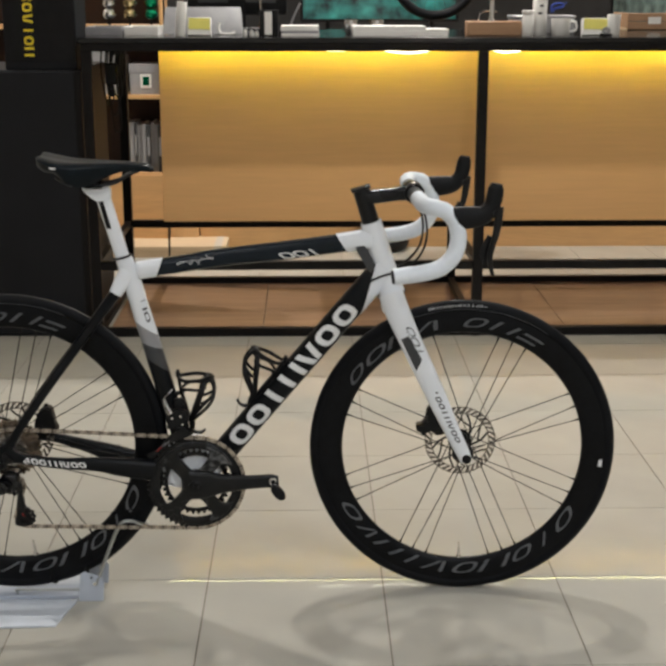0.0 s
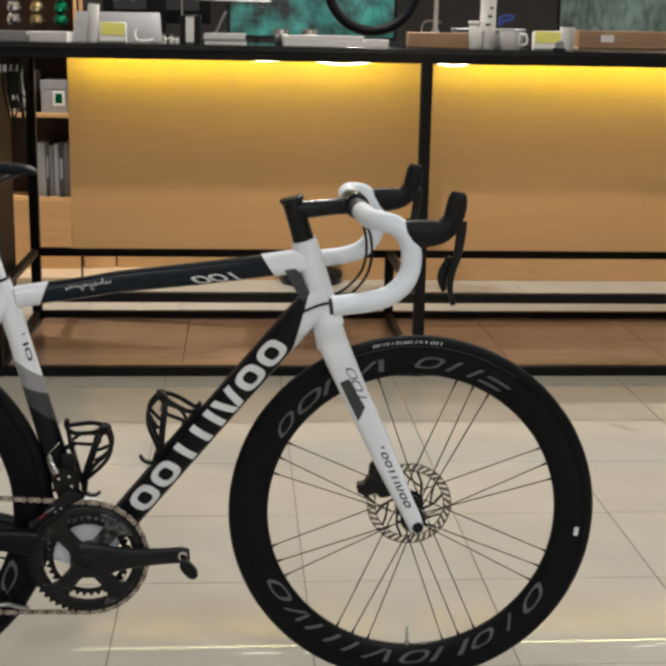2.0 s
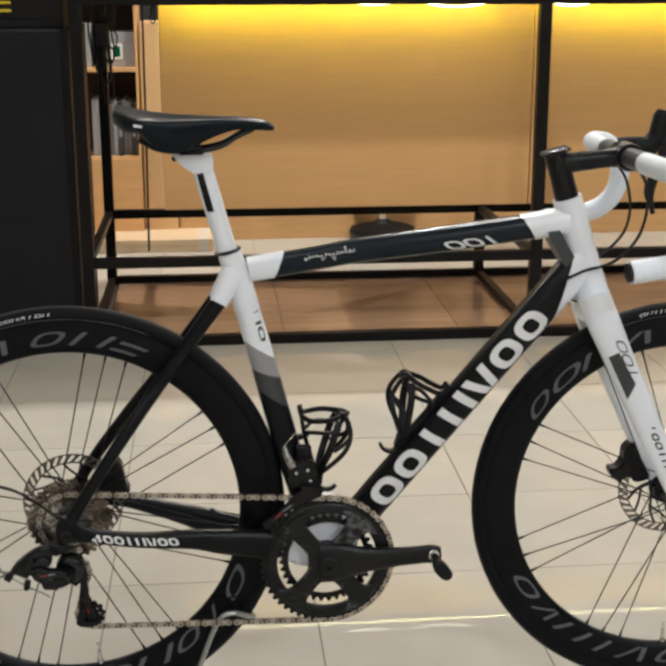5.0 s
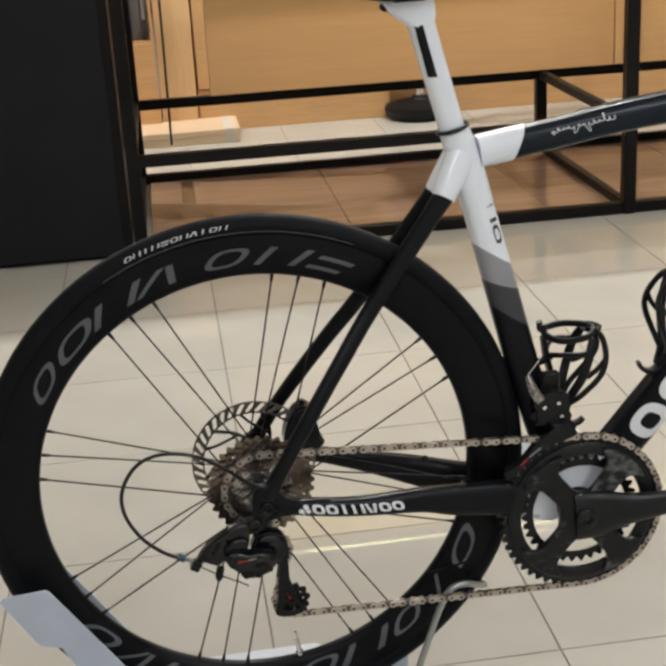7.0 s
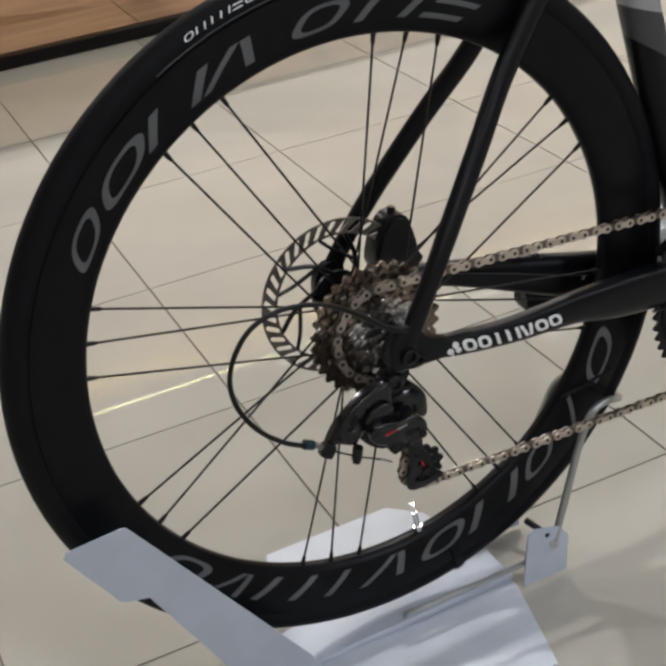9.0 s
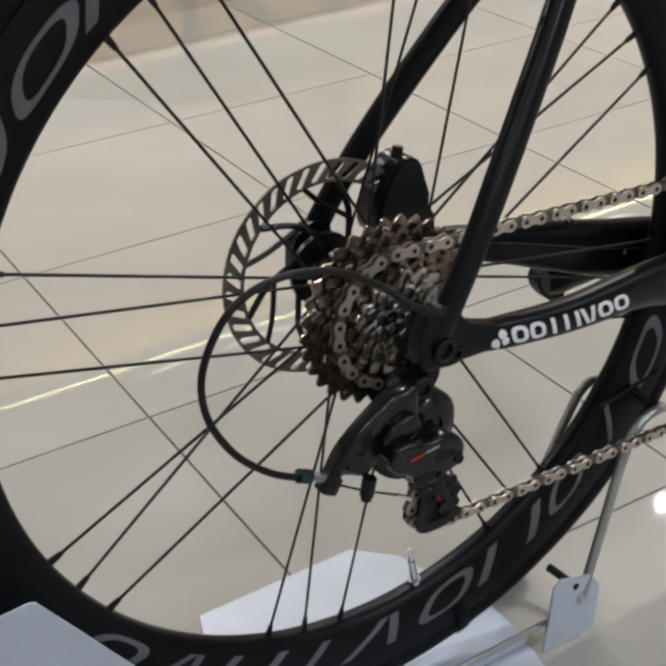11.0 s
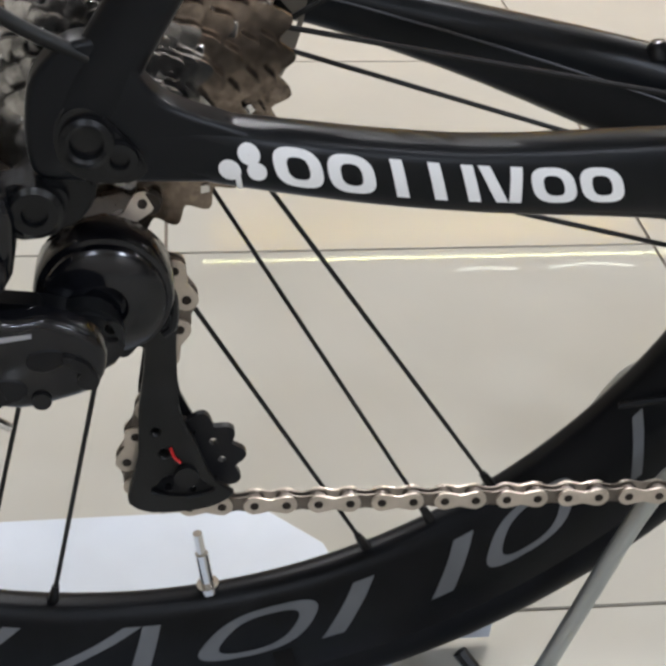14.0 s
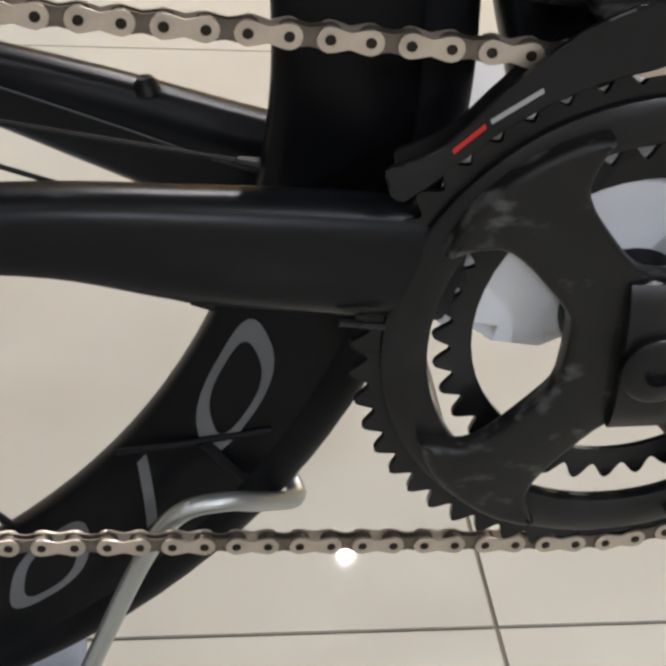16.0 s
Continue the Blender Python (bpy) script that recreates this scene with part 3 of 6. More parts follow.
tt = Sweep([(0.300, 0, 0.752, 0.0155, 0.0175), (0.400, 0, 0.7655, 0.0160, 0.0180), (0.477, 0, 0.7770, 0.0165, 0.0185), (0.600, 0, 0.7890, 0.018, 0.0195),
            (0.730, 0, 0.8040, 0.020, 0.0195), (0.795, 0, 0.8130, 0.021, 0.0200)], 6, 2.5)
T1, T2 = ((0.355, 0.780), (0.340, 0.742)), ((0.720, 0.822), (0.743, 0.786))
top_tube = part("top_tube", cut_x(cut_x(tt.mesh(), *T1, True), *T2, False), BLUEBLACK, bike, "blue-black painted top tube")
flow = []
for k in range(60):
    x = 0.383 + 0.078 * k / 59 + 0.0022 * math.sin(k * 1.35)
    h = 0.0024 * math.sin(k * 1.35 + 1.4) * (0.6 + 0.4 * math.sin(k * 0.37))
    h += {2: 0.006, 3: 0.0045, 21: 0.0065, 22: 0.0075, 23: 0.005, 33: 0.0075, 34: 0.0085, 35: 0.006, 48: -0.005, 49: -0.0065, 50: -0.005}.get(k, 0.0)
    a, v = locate(tt, x, 0.7700 + (x - 0.385) * 0.13)
    flow.append(tt.point(a, v + h))
part("printed_line", wire(flow, 0.00060, 5, 4), WHITEDECAL, top_tube, "thin white hand-drawn line")
a0, v0 = locate(tt, 0.600, 0.793)
marks("ool", a0, a0 + 0.088, 0.001, 0.0155, tt.point, WHITEDECAL, top_tube, slant=1.1, weight=0.20, gap=0.06, label="white outlined printed bar")

dt = Sweep([(0.400, 0, 0.270, 0.021, 0.024), (0.4725, 0, 0.353, 0.025, 0.0262), (0.620, 0, 0.5215, 0.026, 0.0266), (0.7765, 0, 0.700, 0.0255, 0.0268), (0.822, 0, 0.752, 0.024, 0.026)], 8, 2.5)
D1 = ((0.768, 0.645), (0.797, 0.745))
down_tube = part("down_tube", cut_x(dt.mesh(), *D1, False), BLACKPAINT, bike)
a0, a1 = locate(dt, 0.495, 0.370)[0], locate(dt, 0.757, 0.677)[0]
marks("oolnvoo", a0, a1, -0.0205, 0.0195, dt.point, WHITEDECAL, down_tube, slant=0.16, weight=0.27, gap=0.13, label="large white printed bar")

# white lugs
ht = Sweep([(0.7935, 0, 0.848, 0.0215, 0.0225), (0.806, 0, 0.806, 0.0215, 0.0235), (0.822, 0, 0.750, 0.0230, 0.0245), (0.838, 0, 0.695, 0.0260, 0.0275)], 6, 2.1)
fat = lambda s, d: Sweep([(*r[:3], r[3] + d, r[4] + d) for r in s.rows], 1, s.p)
head = joined(ht.mesh(), cut_x(fat(tt, 0.0012).mesh(), *T2, True), cut_x(fat(dt, 0.0012).mesh(), *D1, True))
head_lug = part("head_tube", head, WHITEPAINT, bike, "white painted head tube and lugs")
part("gusset", plate([(0.757, 0.803), (0.778, 0.801), (0.806, 0.752), (0.776, 0.716), (0.768, 0.706), (0.790, 0.742), (0.766, 0.782)], [], -0.0205, 0.0205), GREYPAINT, head_lug, "dark grey facet behind the head tube")
part("head_seam", wire([(0.8365 + 0.0288 * math.cos(t), 0.0300 * math.sin(t), 0.6935 + 0.0078 * math.cos(t)) for t in np.linspace(0, 2 * math.pi, 33)], 0.0019, 8, 1), CABLE, bike, "thin black bearing seam")

lug = joined(Sweep([(0.2985, 0, 0.684, 0.0168, 0.0188), (0.2945, 0, 0.700, 0.0172, 0.0194), (0.284, 0, 0.742, 0.0170, 0.0192), (0.2725, 0, 0.7785, 0.0158, 0.0178)], 5, 2.2).mesh(),
             cut_x(fat(tt, 0.0014).mesh(), *T1, False),
             Sweep([(0.281, -0.004, 0.752, 0.014, 0.020), (0.262, -0.012, 0.722, 0.014, 0.016), (0.252, -0.018, 0.705, 0.0125, 0.0135)], 4, 2.2).mesh(),
             Sweep([(0.281, 0.004, 0.752, 0.014, 0.020), (0.262, 0.012, 0.722, 0.014, 0.016), (0.252, 0.018, 0.705, 0.0125, 0.0135)], 4, 2.2).mesh())
seat_lug = part("seat_lug", lug, WHITEPAINT, bike, "white painted seat lug")

# rear triangle
NEAR_STAY = [(-0.0020, 0.3595, 0.0045, 0.0085), (0.0216, 0.3579, 0.0060, 0.0098), (0.0540, 0.3520, 0.0095, 0.0108), (0.0916, 0.3449, 0.0100, 0.0116), (0.1292, 0.3398, 0.0105, 0.0126), (0.1922, 0.3341, 0.0115, 0.0158), (0.2377, 0.3249, 0.0125, 0.0205), (0.2835, 0.3173, 0.0135, 0.0226), (0.3280, 0.3105, 0.0140, 0.0235)]
FAR_STAY = [(0.0000, 0.3560, 0.0080, 0.0110), (0.0232, 0.3550, 0.0085, 0.0105), (0.0763, 0.3520, 0.0095, 0.0100), (0.1278, 0.3400, 0.0105, 0.0130), (0.1690, 0.3290, 0.0110, 0.0165), (0.2102, 0.3170, 0.0120, 0.0205), (0.2617, 0.3020, 0.0130, 0.0240), (0.3317, 0.2880, 0.0140, 0.0250)]
for s in (-1, 1):
    ss = Sweep([(0.2420, s * 0.016, 0.7040, 0.0110, 0.0125), (0.2184, s * 0.0195, 0.6732, 0.0095, 0.0115), (0.1801, s * 0.0245, 0.6225, 0.0085, 0.0108), (0.1427, s * 0.0310, 0.5728, 0.0080, 0.0102), (0.1034, s * 0.0475, 0.5211, 0.0080, 0.0098), (0.0563, s * 0.0650, 0.4565, 0.0080, 0.0094), (0.0278, s * 0.0735, 0.4147, 0.0070, 0.0092), (0.0073, s * 0.0765, 0.3819, 0.0055, 0.0100), (-0.0015, s * 0.0770, 0.3640, 0.0050, 0.0100)], 6, 2.3)
    part("seatstay", ss.mesh(18), BLACKPAINT, bike)
    rows = [(x, s * np.interp(x, (0.0, 0.06, 0.13, 0.21, 0.27, 0.33), (0.0765, 0.0730, 0.0660, 0.0560, 0.0475, 0.0400)), z, w, h) for x, z, w, h in (NEAR_STAY if s < 0 else FAR_STAY)]
    cs = Sweep(rows, 6, 2.6)
    stay = part("chainstay", cs.mesh(22), BLACKPAINT, bike)
    drop = pebble(rounded([(-0.0025, 0.3905), (-0.0130, 0.3810), (-0.0160, 0.3705), (-0.0165, 0.3575), (-0.0140, 0.3500), (-0.0055, 0.3480), (0.0175, 0.3470), (0.0387, 0.3465), (0.0514, 0.3485), (0.0556, 0.3545), (0.0514, 0.3605), (0.0397, 0.3655), (0.0312, 0.3685), (0.0228, 0.3730), (0.0169, 0.3805), (0.0148, 0.3905)], 3), s * 0.0810, s * 0.0700, 0.0022)
    part("dropout", drop, BLACKPAINT, bike)
    if s < 0:
        a0, a1 = locate(cs, 0.0525, 0.345)[0], locate(cs, 0.1685, 0.338)[0]
        marks("oolnvoo", a0, a1, -0.0072, 0.0050, cs.point, WHITEDECAL, stay, slant=0.45, weight=0.27, gap=0.10, label="small white printed bar")
        for x, z, r in ((0.0468, 0.3568, 0.0034), (0.0413, 0.3518, 0.0034), (0.0492, 0.3512, 0.0030)):
            a, v = locate(cs, x, z)
            dot = bmesh.new()
            ring_mark(dot, a - r, a + r, v - r, v + r, cs.point, 0.2, 1.24, 14, 2.0)
            part("printed_dot", dot, WHITEDECAL, stay, "round white printed dot")
        a, v = locate(cs, 0.0448, 0.3470)
        dot = bmesh.new()
        stroke(dot, (a - 0.002, v - 0.0032), (a + 0.0012, v + 0.0050), 0.0018, cs.point)
        part("printed_dot", dot, WHITEDECAL, stay)
    else:
        part("stay_line", wire([cs.point(a, -0.004, 0.0006, -1) for a in np.linspace(0.06, cs.length - 0.045, 24)], 0.0005, 5, 1), GREYPAINT, stay, "thin moulding line")
        a, v = cs.length - 0.106, 0.0
        q = cs.point(a, 0.0, 0.0, -1)
        part("cable_stop", moved(lathe([(0.0058, -0.001), (0.0046, 0.0030), (0.0028, 0.0052), (0.0, 0.0058)], 14, "Z"), Matrix.Translation((0.224, 0.050, 0.3330)) @ Matrix.Rotation(radians(-10), 4, "Y")), ALLOYBLACK, stay)
        part("stay_bolt", moved(lathe([(0.0024, 0), (0.0026, -0.001), (0.0012, -0.0016), (0.0, -0.0012)], 12), Matrix.Translation(cs.point(cs.length - 0.062, -0.002, 0.0004, -1))), SILVER, stay)
face = rounded([(-0.0085, 0.3640), (-0.0050, 0.3715), (0.0025, 0.3725), (0.0090, 0.3660), (0.0155, 0.3580), (0.0175, 0.3510), (0.0120, 0.3475), (0.0000, 0.3485), (-0.0070, 0.3540)], 4)
part("dropout_face", bevelled(plate(face, [], -0.0822, -0.0790), 0.0010, 2), ALLOYBLACK, bike, "raised black axle seat")
bolt = lathe([(0.0072, 0), (0.0080, -0.0010), (0.0078, -0.0026), (0.0062, -0.0034), (0.0050, -0.0028), (0.0046, 0.0035), (0.0, 0.0040)], 28)
part("axle_end", moved(bolt, Matrix.Translation((0.0009, -0.0820, 0.3618))), ALLOYBLACK, bike, "black thru-axle end with a hollow socket")
part("hanger_bolt", moved(lathe([(0.0050, 0), (0.0056, -0.001), (0.0052, -0.0025), (0.0030, -0.0028), (0.0027, -0.0005), (0, -0.0005)], 20), Matrix.Translation((0.0100, -0.0820, 0.3562))), ALLOYBLACK, bike)
part("bottom_bracket", lathe([(0.024, -0.043), (0.0255, -0.040), (0.0255, 0.040), (0.024, 0.043)], 32), BLACKPAINT, bike)
bpy.data.objects["bottom_bracket"].location = BB

# fork
for s in (-1, 1):
    fb = Sweep([(0.833, s * 0.022, 0.698, 0.020, 0.0265), (0.845, s * 0.034, 0.664, 0.0165, 0.0262), (0.872, s * 0.0435, 0.600, 0.0130, 0.0240), (0.904, s * 0.0480, 0.530, 0.0110, 0.0225),
                (0.936, s * 0.0505, 0.458, 0.0098, 0.0205), (0.966, s * 0.0530, 0.391, 0.0090, 0.0165), (0.984, s * 0.0545, 0.353, 0.0085, 0.0150), (0.992, s * 0.0550, 0.332, 0.0082, 0.0130)], 6, 2.3)
    blade = part("fork_blade", fb.mesh(20), WHITEPAINT, bike, "white painted carbon fork blade")
    if s < 0:
        side_decal("grey_facet", fb, [(0.852, 0.605), (0.884, 0.536), (0.896, 0.562), (0.868, 0.612)], GREYPAINT, blade, label="dark grey painted facet")
        a0, a1 = locate(fb, 0.858, 0.626)[0], locate(fb, 0.895, 0.566)[0]
        marks("ool", a0, a1, -0.016, -0.002, fb.point, GREYPAINT, blade, slant=-0.6, weight=0.13, gap=0.08, label="dark outlined printed bar")
        a0, a1 = locate(fb, 0.934, 0.500)[0], locate(fb, 0.984, 0.378)[0]
        marks("coolnvoo", a0, a1, -0.0075, 0.0035, fb.point, GREYPAINT, blade, slant=-0.35, weight=0.25, gap=0.14, label="small dark printed bar")
part("fork_crown", moved(box(-0.024, 0.026, -0.034, 0.034, -0.026, 0.010, 0.011, 3), Matrix.Translation((0.842, 0, 0.675)) @ Matrix.Rotation(radians(16), 4, "Y")), WHITEPAINT, bike, "white fork crown")
part("front_axle_end", moved(lathe([(0.0095, 0.002), (0.0102, 0.0), (0.0098, -0.0035), (0.0075, -0.0045), (0.0, -0.0045)], 22), Matrix.Translation((0.992, -0.0615, 0.338))), DARKPLASTIC, bike)

# seatpost and saddle
sp = Sweep([(0.280, 0, 0.742, 0.0125, 0.0150), (0.270, 0, 0.781, 0.0125, 0.0150), (0.2535, 0, 0.845, 0.0125, 0.0152), (0.2395, 0, 0.900, 0.0125, 0.0155), (0.2355, 0, 0.917, 0.0125, 0.0150)], 6, 2.3)
head_bit = plate(rounded([(0.196, 0.926), (0.203, 0.930), (0.236, 0.931), (0.252, 0.928), (0.2535, 0.905), (0.243, 0.893), (0.226, 0.899), (0.210, 0.910)], 3), [], -0.0125, 0.0125)
bmesh.ops.bevel(head_bit, geom=[e for e in head_bit.edges if e.is_manifold and e.calc_face_angle(0) > 0.9], offset=0.003, segments=2, affect="EDGES")
post = part("seatpost", joined(sp.mesh(), head_bit), WHITEPAINT, bike, "white painted seatpost with set-back head")
side_decal("black_slot", sp, [(0.2290, 0.900), (0.2385, 0.901), (0.2525, 0.843), (0.2420, 0.843)], DARKPLASTIC, post, label="black printed stripe")
part("seat_clamp", wire([(0.2703 + 0.0180 * math.cos(t), 0.0162 * math.sin(t), 0.7815 + 0.0043 * math.cos(t)) for t in np.linspace(0, 2 * math.pi, 33)], 0.0024, 8, 1), CABLE, bike, "thin black clamp band")
part("clamp_bolt", rod((0.198, -0.006, 0.9215), (0.198, 0.006, 0.9215), 0.004), ALLOYBLACK, post)


def saddle_shell():
    bm = bmesh.new()
    rows = catmull([(0.1135, 0.9925, 0.040, 0.013), (0.116, 0.9965, 0.056, 0.020), (0.130, 0.9935, 0.067, 0.027), (0.148, 0.9890, 0.0690, 0.025), (0.160, 0.9865, 0.0675, 0.034), (0.173, 0.9845, 0.063, 0.044), (0.196, 0.9825, 0.055, 0.050), (0.220, 0.9815, 0.044, 0.046),
                    (0.245, 0.9805, 0.033, 0.032), (0.285, 0.9790, 0.0235, 0.0175), (0.325, 0.9755, 0.0190, 0.0150), (0.338, 0.9710, 0.016, 0.0115), (0.3455, 0.9655, 0.008, 0.006)], 4)
    rings = []
    for x, z, w, d in rows:
        dip = 0.003
        prof = [(-0.55, -d), (-0.80, -d * 0.98), (-0.93, -d * 0.6), (-1.0, -d * 0.30), (-0.93, -0.0030), (-0.70, 0.0), (-0.35, -dip * 0.3), (0, -dip), (0.35, -dip * 0.3), (0.70, 0.0), (0.93, -0.0030), (1.0, -d * 0.30), (0.93, -d * 0.6), (0.80, -d * 0.98), (0.55, -d), (0.4, -d * 0.45), (-0.4, -d * 0.45)]
        rings.append([bm.verts.new((x, w * a, z + b)) for a, b in prof])
    n = len(rings[0])
    for r0, r1 in zip(rings, rings[1:]):
        for i in range(n):
            bm.faces.new((r0[i], r0[(i + 1) % n], r1[(i + 1) % n], r1[i]))
    bm.faces.new(rings[0][::-1])
    bm.faces.new(rings[-1])
    return bm


saddle = part("saddle", saddle_shell(), SADDLESKIN, bike, "slim black racing saddle", angle=60)
for s in (-1, 1):
    part("saddle_rail", wire([(0.148, s * 0.030, 0.952), (0.175, s * 0.026, 0.938), (0.205, s * 0.022, 0.9335), (0.240, s * 0.022, 0.9345), (0.268, s * 0.019, 0.9400), (0.292, s * 0.013, 0.9530), (0.315, s * 0.010, 0.962)], 0.0036, 8), CARBON, saddle)
part("rail_clamp", joined(box(0.205, 0.240, -0.028, 0.028, 0.9285, 0.9330, 0.0015), box(0.208, 0.238, -0.027, 0.027, 0.9345, 0.9410, 0.0015)), ALLOYBLACK, saddle)
part("saddle_badge", moved(box(-0.006, 0.006, -0.0008, 0.0008, -0.0018, 0.0018, 0.0004), Matrix.Translation((0.149, -0.0685, 0.976)) @ Matrix.Rotation(radians(9), 4, "Y")), WHITEDECAL, saddle, "small pale badge")

# stem, bars and controls
axis = Vector((-0.2745, 0, 0.9616))
spacer = Sweep([(0.7945, 0, 0.842, 0.0188, 0.0195), (0.7925, 0, 0.850, 0.0180, 0.0185), (0.7835, 0, 0.882, 0.0175, 0.0180), (0.7760, 0, 0.908, 0.0175, 0.0182), (0.7735, 0, 0.9165, 0.0165, 0.0170)], 3, 2.0)
stem = part("stem", spacer.mesh(24), ALLOYBLACK, bike, "black alloy stem on black spacers")
part("stem_arm", Sweep([(0.772, 0, 0.8985, 0.0175, 0.0165), (0.800, 0, 0.9010, 0.0160, 0.0150), (0.845, 0, 0.9055, 0.0150, 0.0140), (0.868, 0, 0.9080, 0.0180, 0.0155)], 5, 3.0).mesh(20), ALLOYBLACK, stem)
part("stem_cap", moved(box(-0.021, 0.021, -0.017, 0.017, -0.003, 0.003, 0.0025, 2), Matrix.Translation((0.7730, 0, 0.9185)) @ Matrix.Rotation(radians(-15.5), 4, "Y")), ALLOYBLACK, stem)
part("faceplate", lathe([(0.0205, -0.023), (0.0215, -0.021), (0.0215, 0.021), (0.0205, 0.023)], 24), ALLOYBLACK, stem)
bpy.data.objects["faceplate"].location = (0.884, 0, 0.909)
bar = part("handlebar", wire([(0.884, y, 0.909) for y in np.linspace(-0.11, 0.11, 9)], 0.0155, 16, 1), GREYPAINT, bike, "dark grey bar centre")
for s in (-1, 1):
    grip = [(0.884, s * 0.088, 0.909), (0.885, s * 0.125, 0.909), (0.888, s * 0.170, 0.909), (0.902, s * 0.197, 0.9085), (0.925, s * 0.2065, 0.902), (0.944, s * 0.2085, 0.880), (0.949, s * 0.2100, 0.846),
            (0.939, s * 0.2115, 0.815), (0.915, s * 0.2125, 0.793), (0.882, s * 0.2135, 0.783), (0.850, s * 0.2140, 0.779), (0.822, s * 0.2145, 0.776)]
    n = len(catmull(grip, 8))
    tape = part("bar_tape", wire(grip, [0.0163 + 0.00025 * ((i // 2) % 2) for i in range(n)], 20, 8), TAPE, bar, "white wrapped bar tape")
    part("bar_plug", rod((0.823, s * 0.2145, 0.776), (0.818, s * 0.2146, 0.7756), 0.0135, 16), DARKPLASTIC, bar)
    hood = Sweep([(0.9340, s * 0.2085, 0.8930, 0.0145, 0.0190), (0.9524, s * 0.2095, 0.8902, 0.0158, 0.0225), (0.9777, s * 0.2105, 0.8913, 0.0160, 0.0215), (0.9980, s * 0.2110, 0.8955, 0.0155, 0.0185),
                  (1.0125, s * 0.2112, 0.9105, 0.0148, 0.0160), (1.0185, s * 0.2112, 0.9295, 0.0140, 0.0165), (1.0215, s * 0.2110, 0.9470, 0.0130, 0.0150), (1.0230, s * 0.2108, 0.9560, 0.0090, 0.0105)], 5, 2.3)
    control = part("brake_hood", hood.mesh(20), HOODRUBBER, bike, "black rubber brake hood")
    lever = Sweep([(1.0285, s * 0.2140, 0.9110, 0.0060, 0.0085), (1.0265, s * 0.2150, 0.8870, 0.0060, 0.0082), (1.0220, s * 0.2165, 0.8590, 0.0055, 0.0068), (1.0140, s * 0.2180, 0.8330, 0.0050, 0.0060),
                   (1.0100, s * 0.2190, 0.8110, 0.0045, 0.0056), (1.0120, s * 0.2200, 0.7930, 0.0042, 0.0046), (1.0160, s * 0.2210, 0.7780, 0.0035, 0.0040)], 5, 2.4)
    part("brake_lever", lever.mesh(14), CARBON, control, "black carbon brake lever")
    part("shift_paddle", Sweep([(1.0120, s * 0.208, 0.8530, 0.004, 0.006), (1.0020, s * 0.206, 0.8290, 0.004, 0.0085), (1.0000, s * 0.205, 0.8150, 0.0035, 0.0075), (1.0030, s * 0.205, 0.7970, 0.003, 0.004)], 4, 2.2).mesh(12), ALLOYBLACK, control)
    part("lever_pivot", rod((1.0185, s * 0.194, 0.9000), (1.0185, s * 0.228, 0.9000), 0.0052, 12), ALLOYBLACK, control)
    part("brake_hose", wire([(0.888, s * 0.060, 0.892), (0.903, s * 0.047, 0.866), (0.908, s * 0.036, 0.825), (0.898, s * 0.030, 0.787), (0.872, s * 0.029, 0.758), (0.846, s * 0.0285, 0.745), (0.818, s * 0.026, 0.738), (0.790, s * 0.0275, 0.727)], 0.0024, 8), CABLE, bike, "black brake hose")


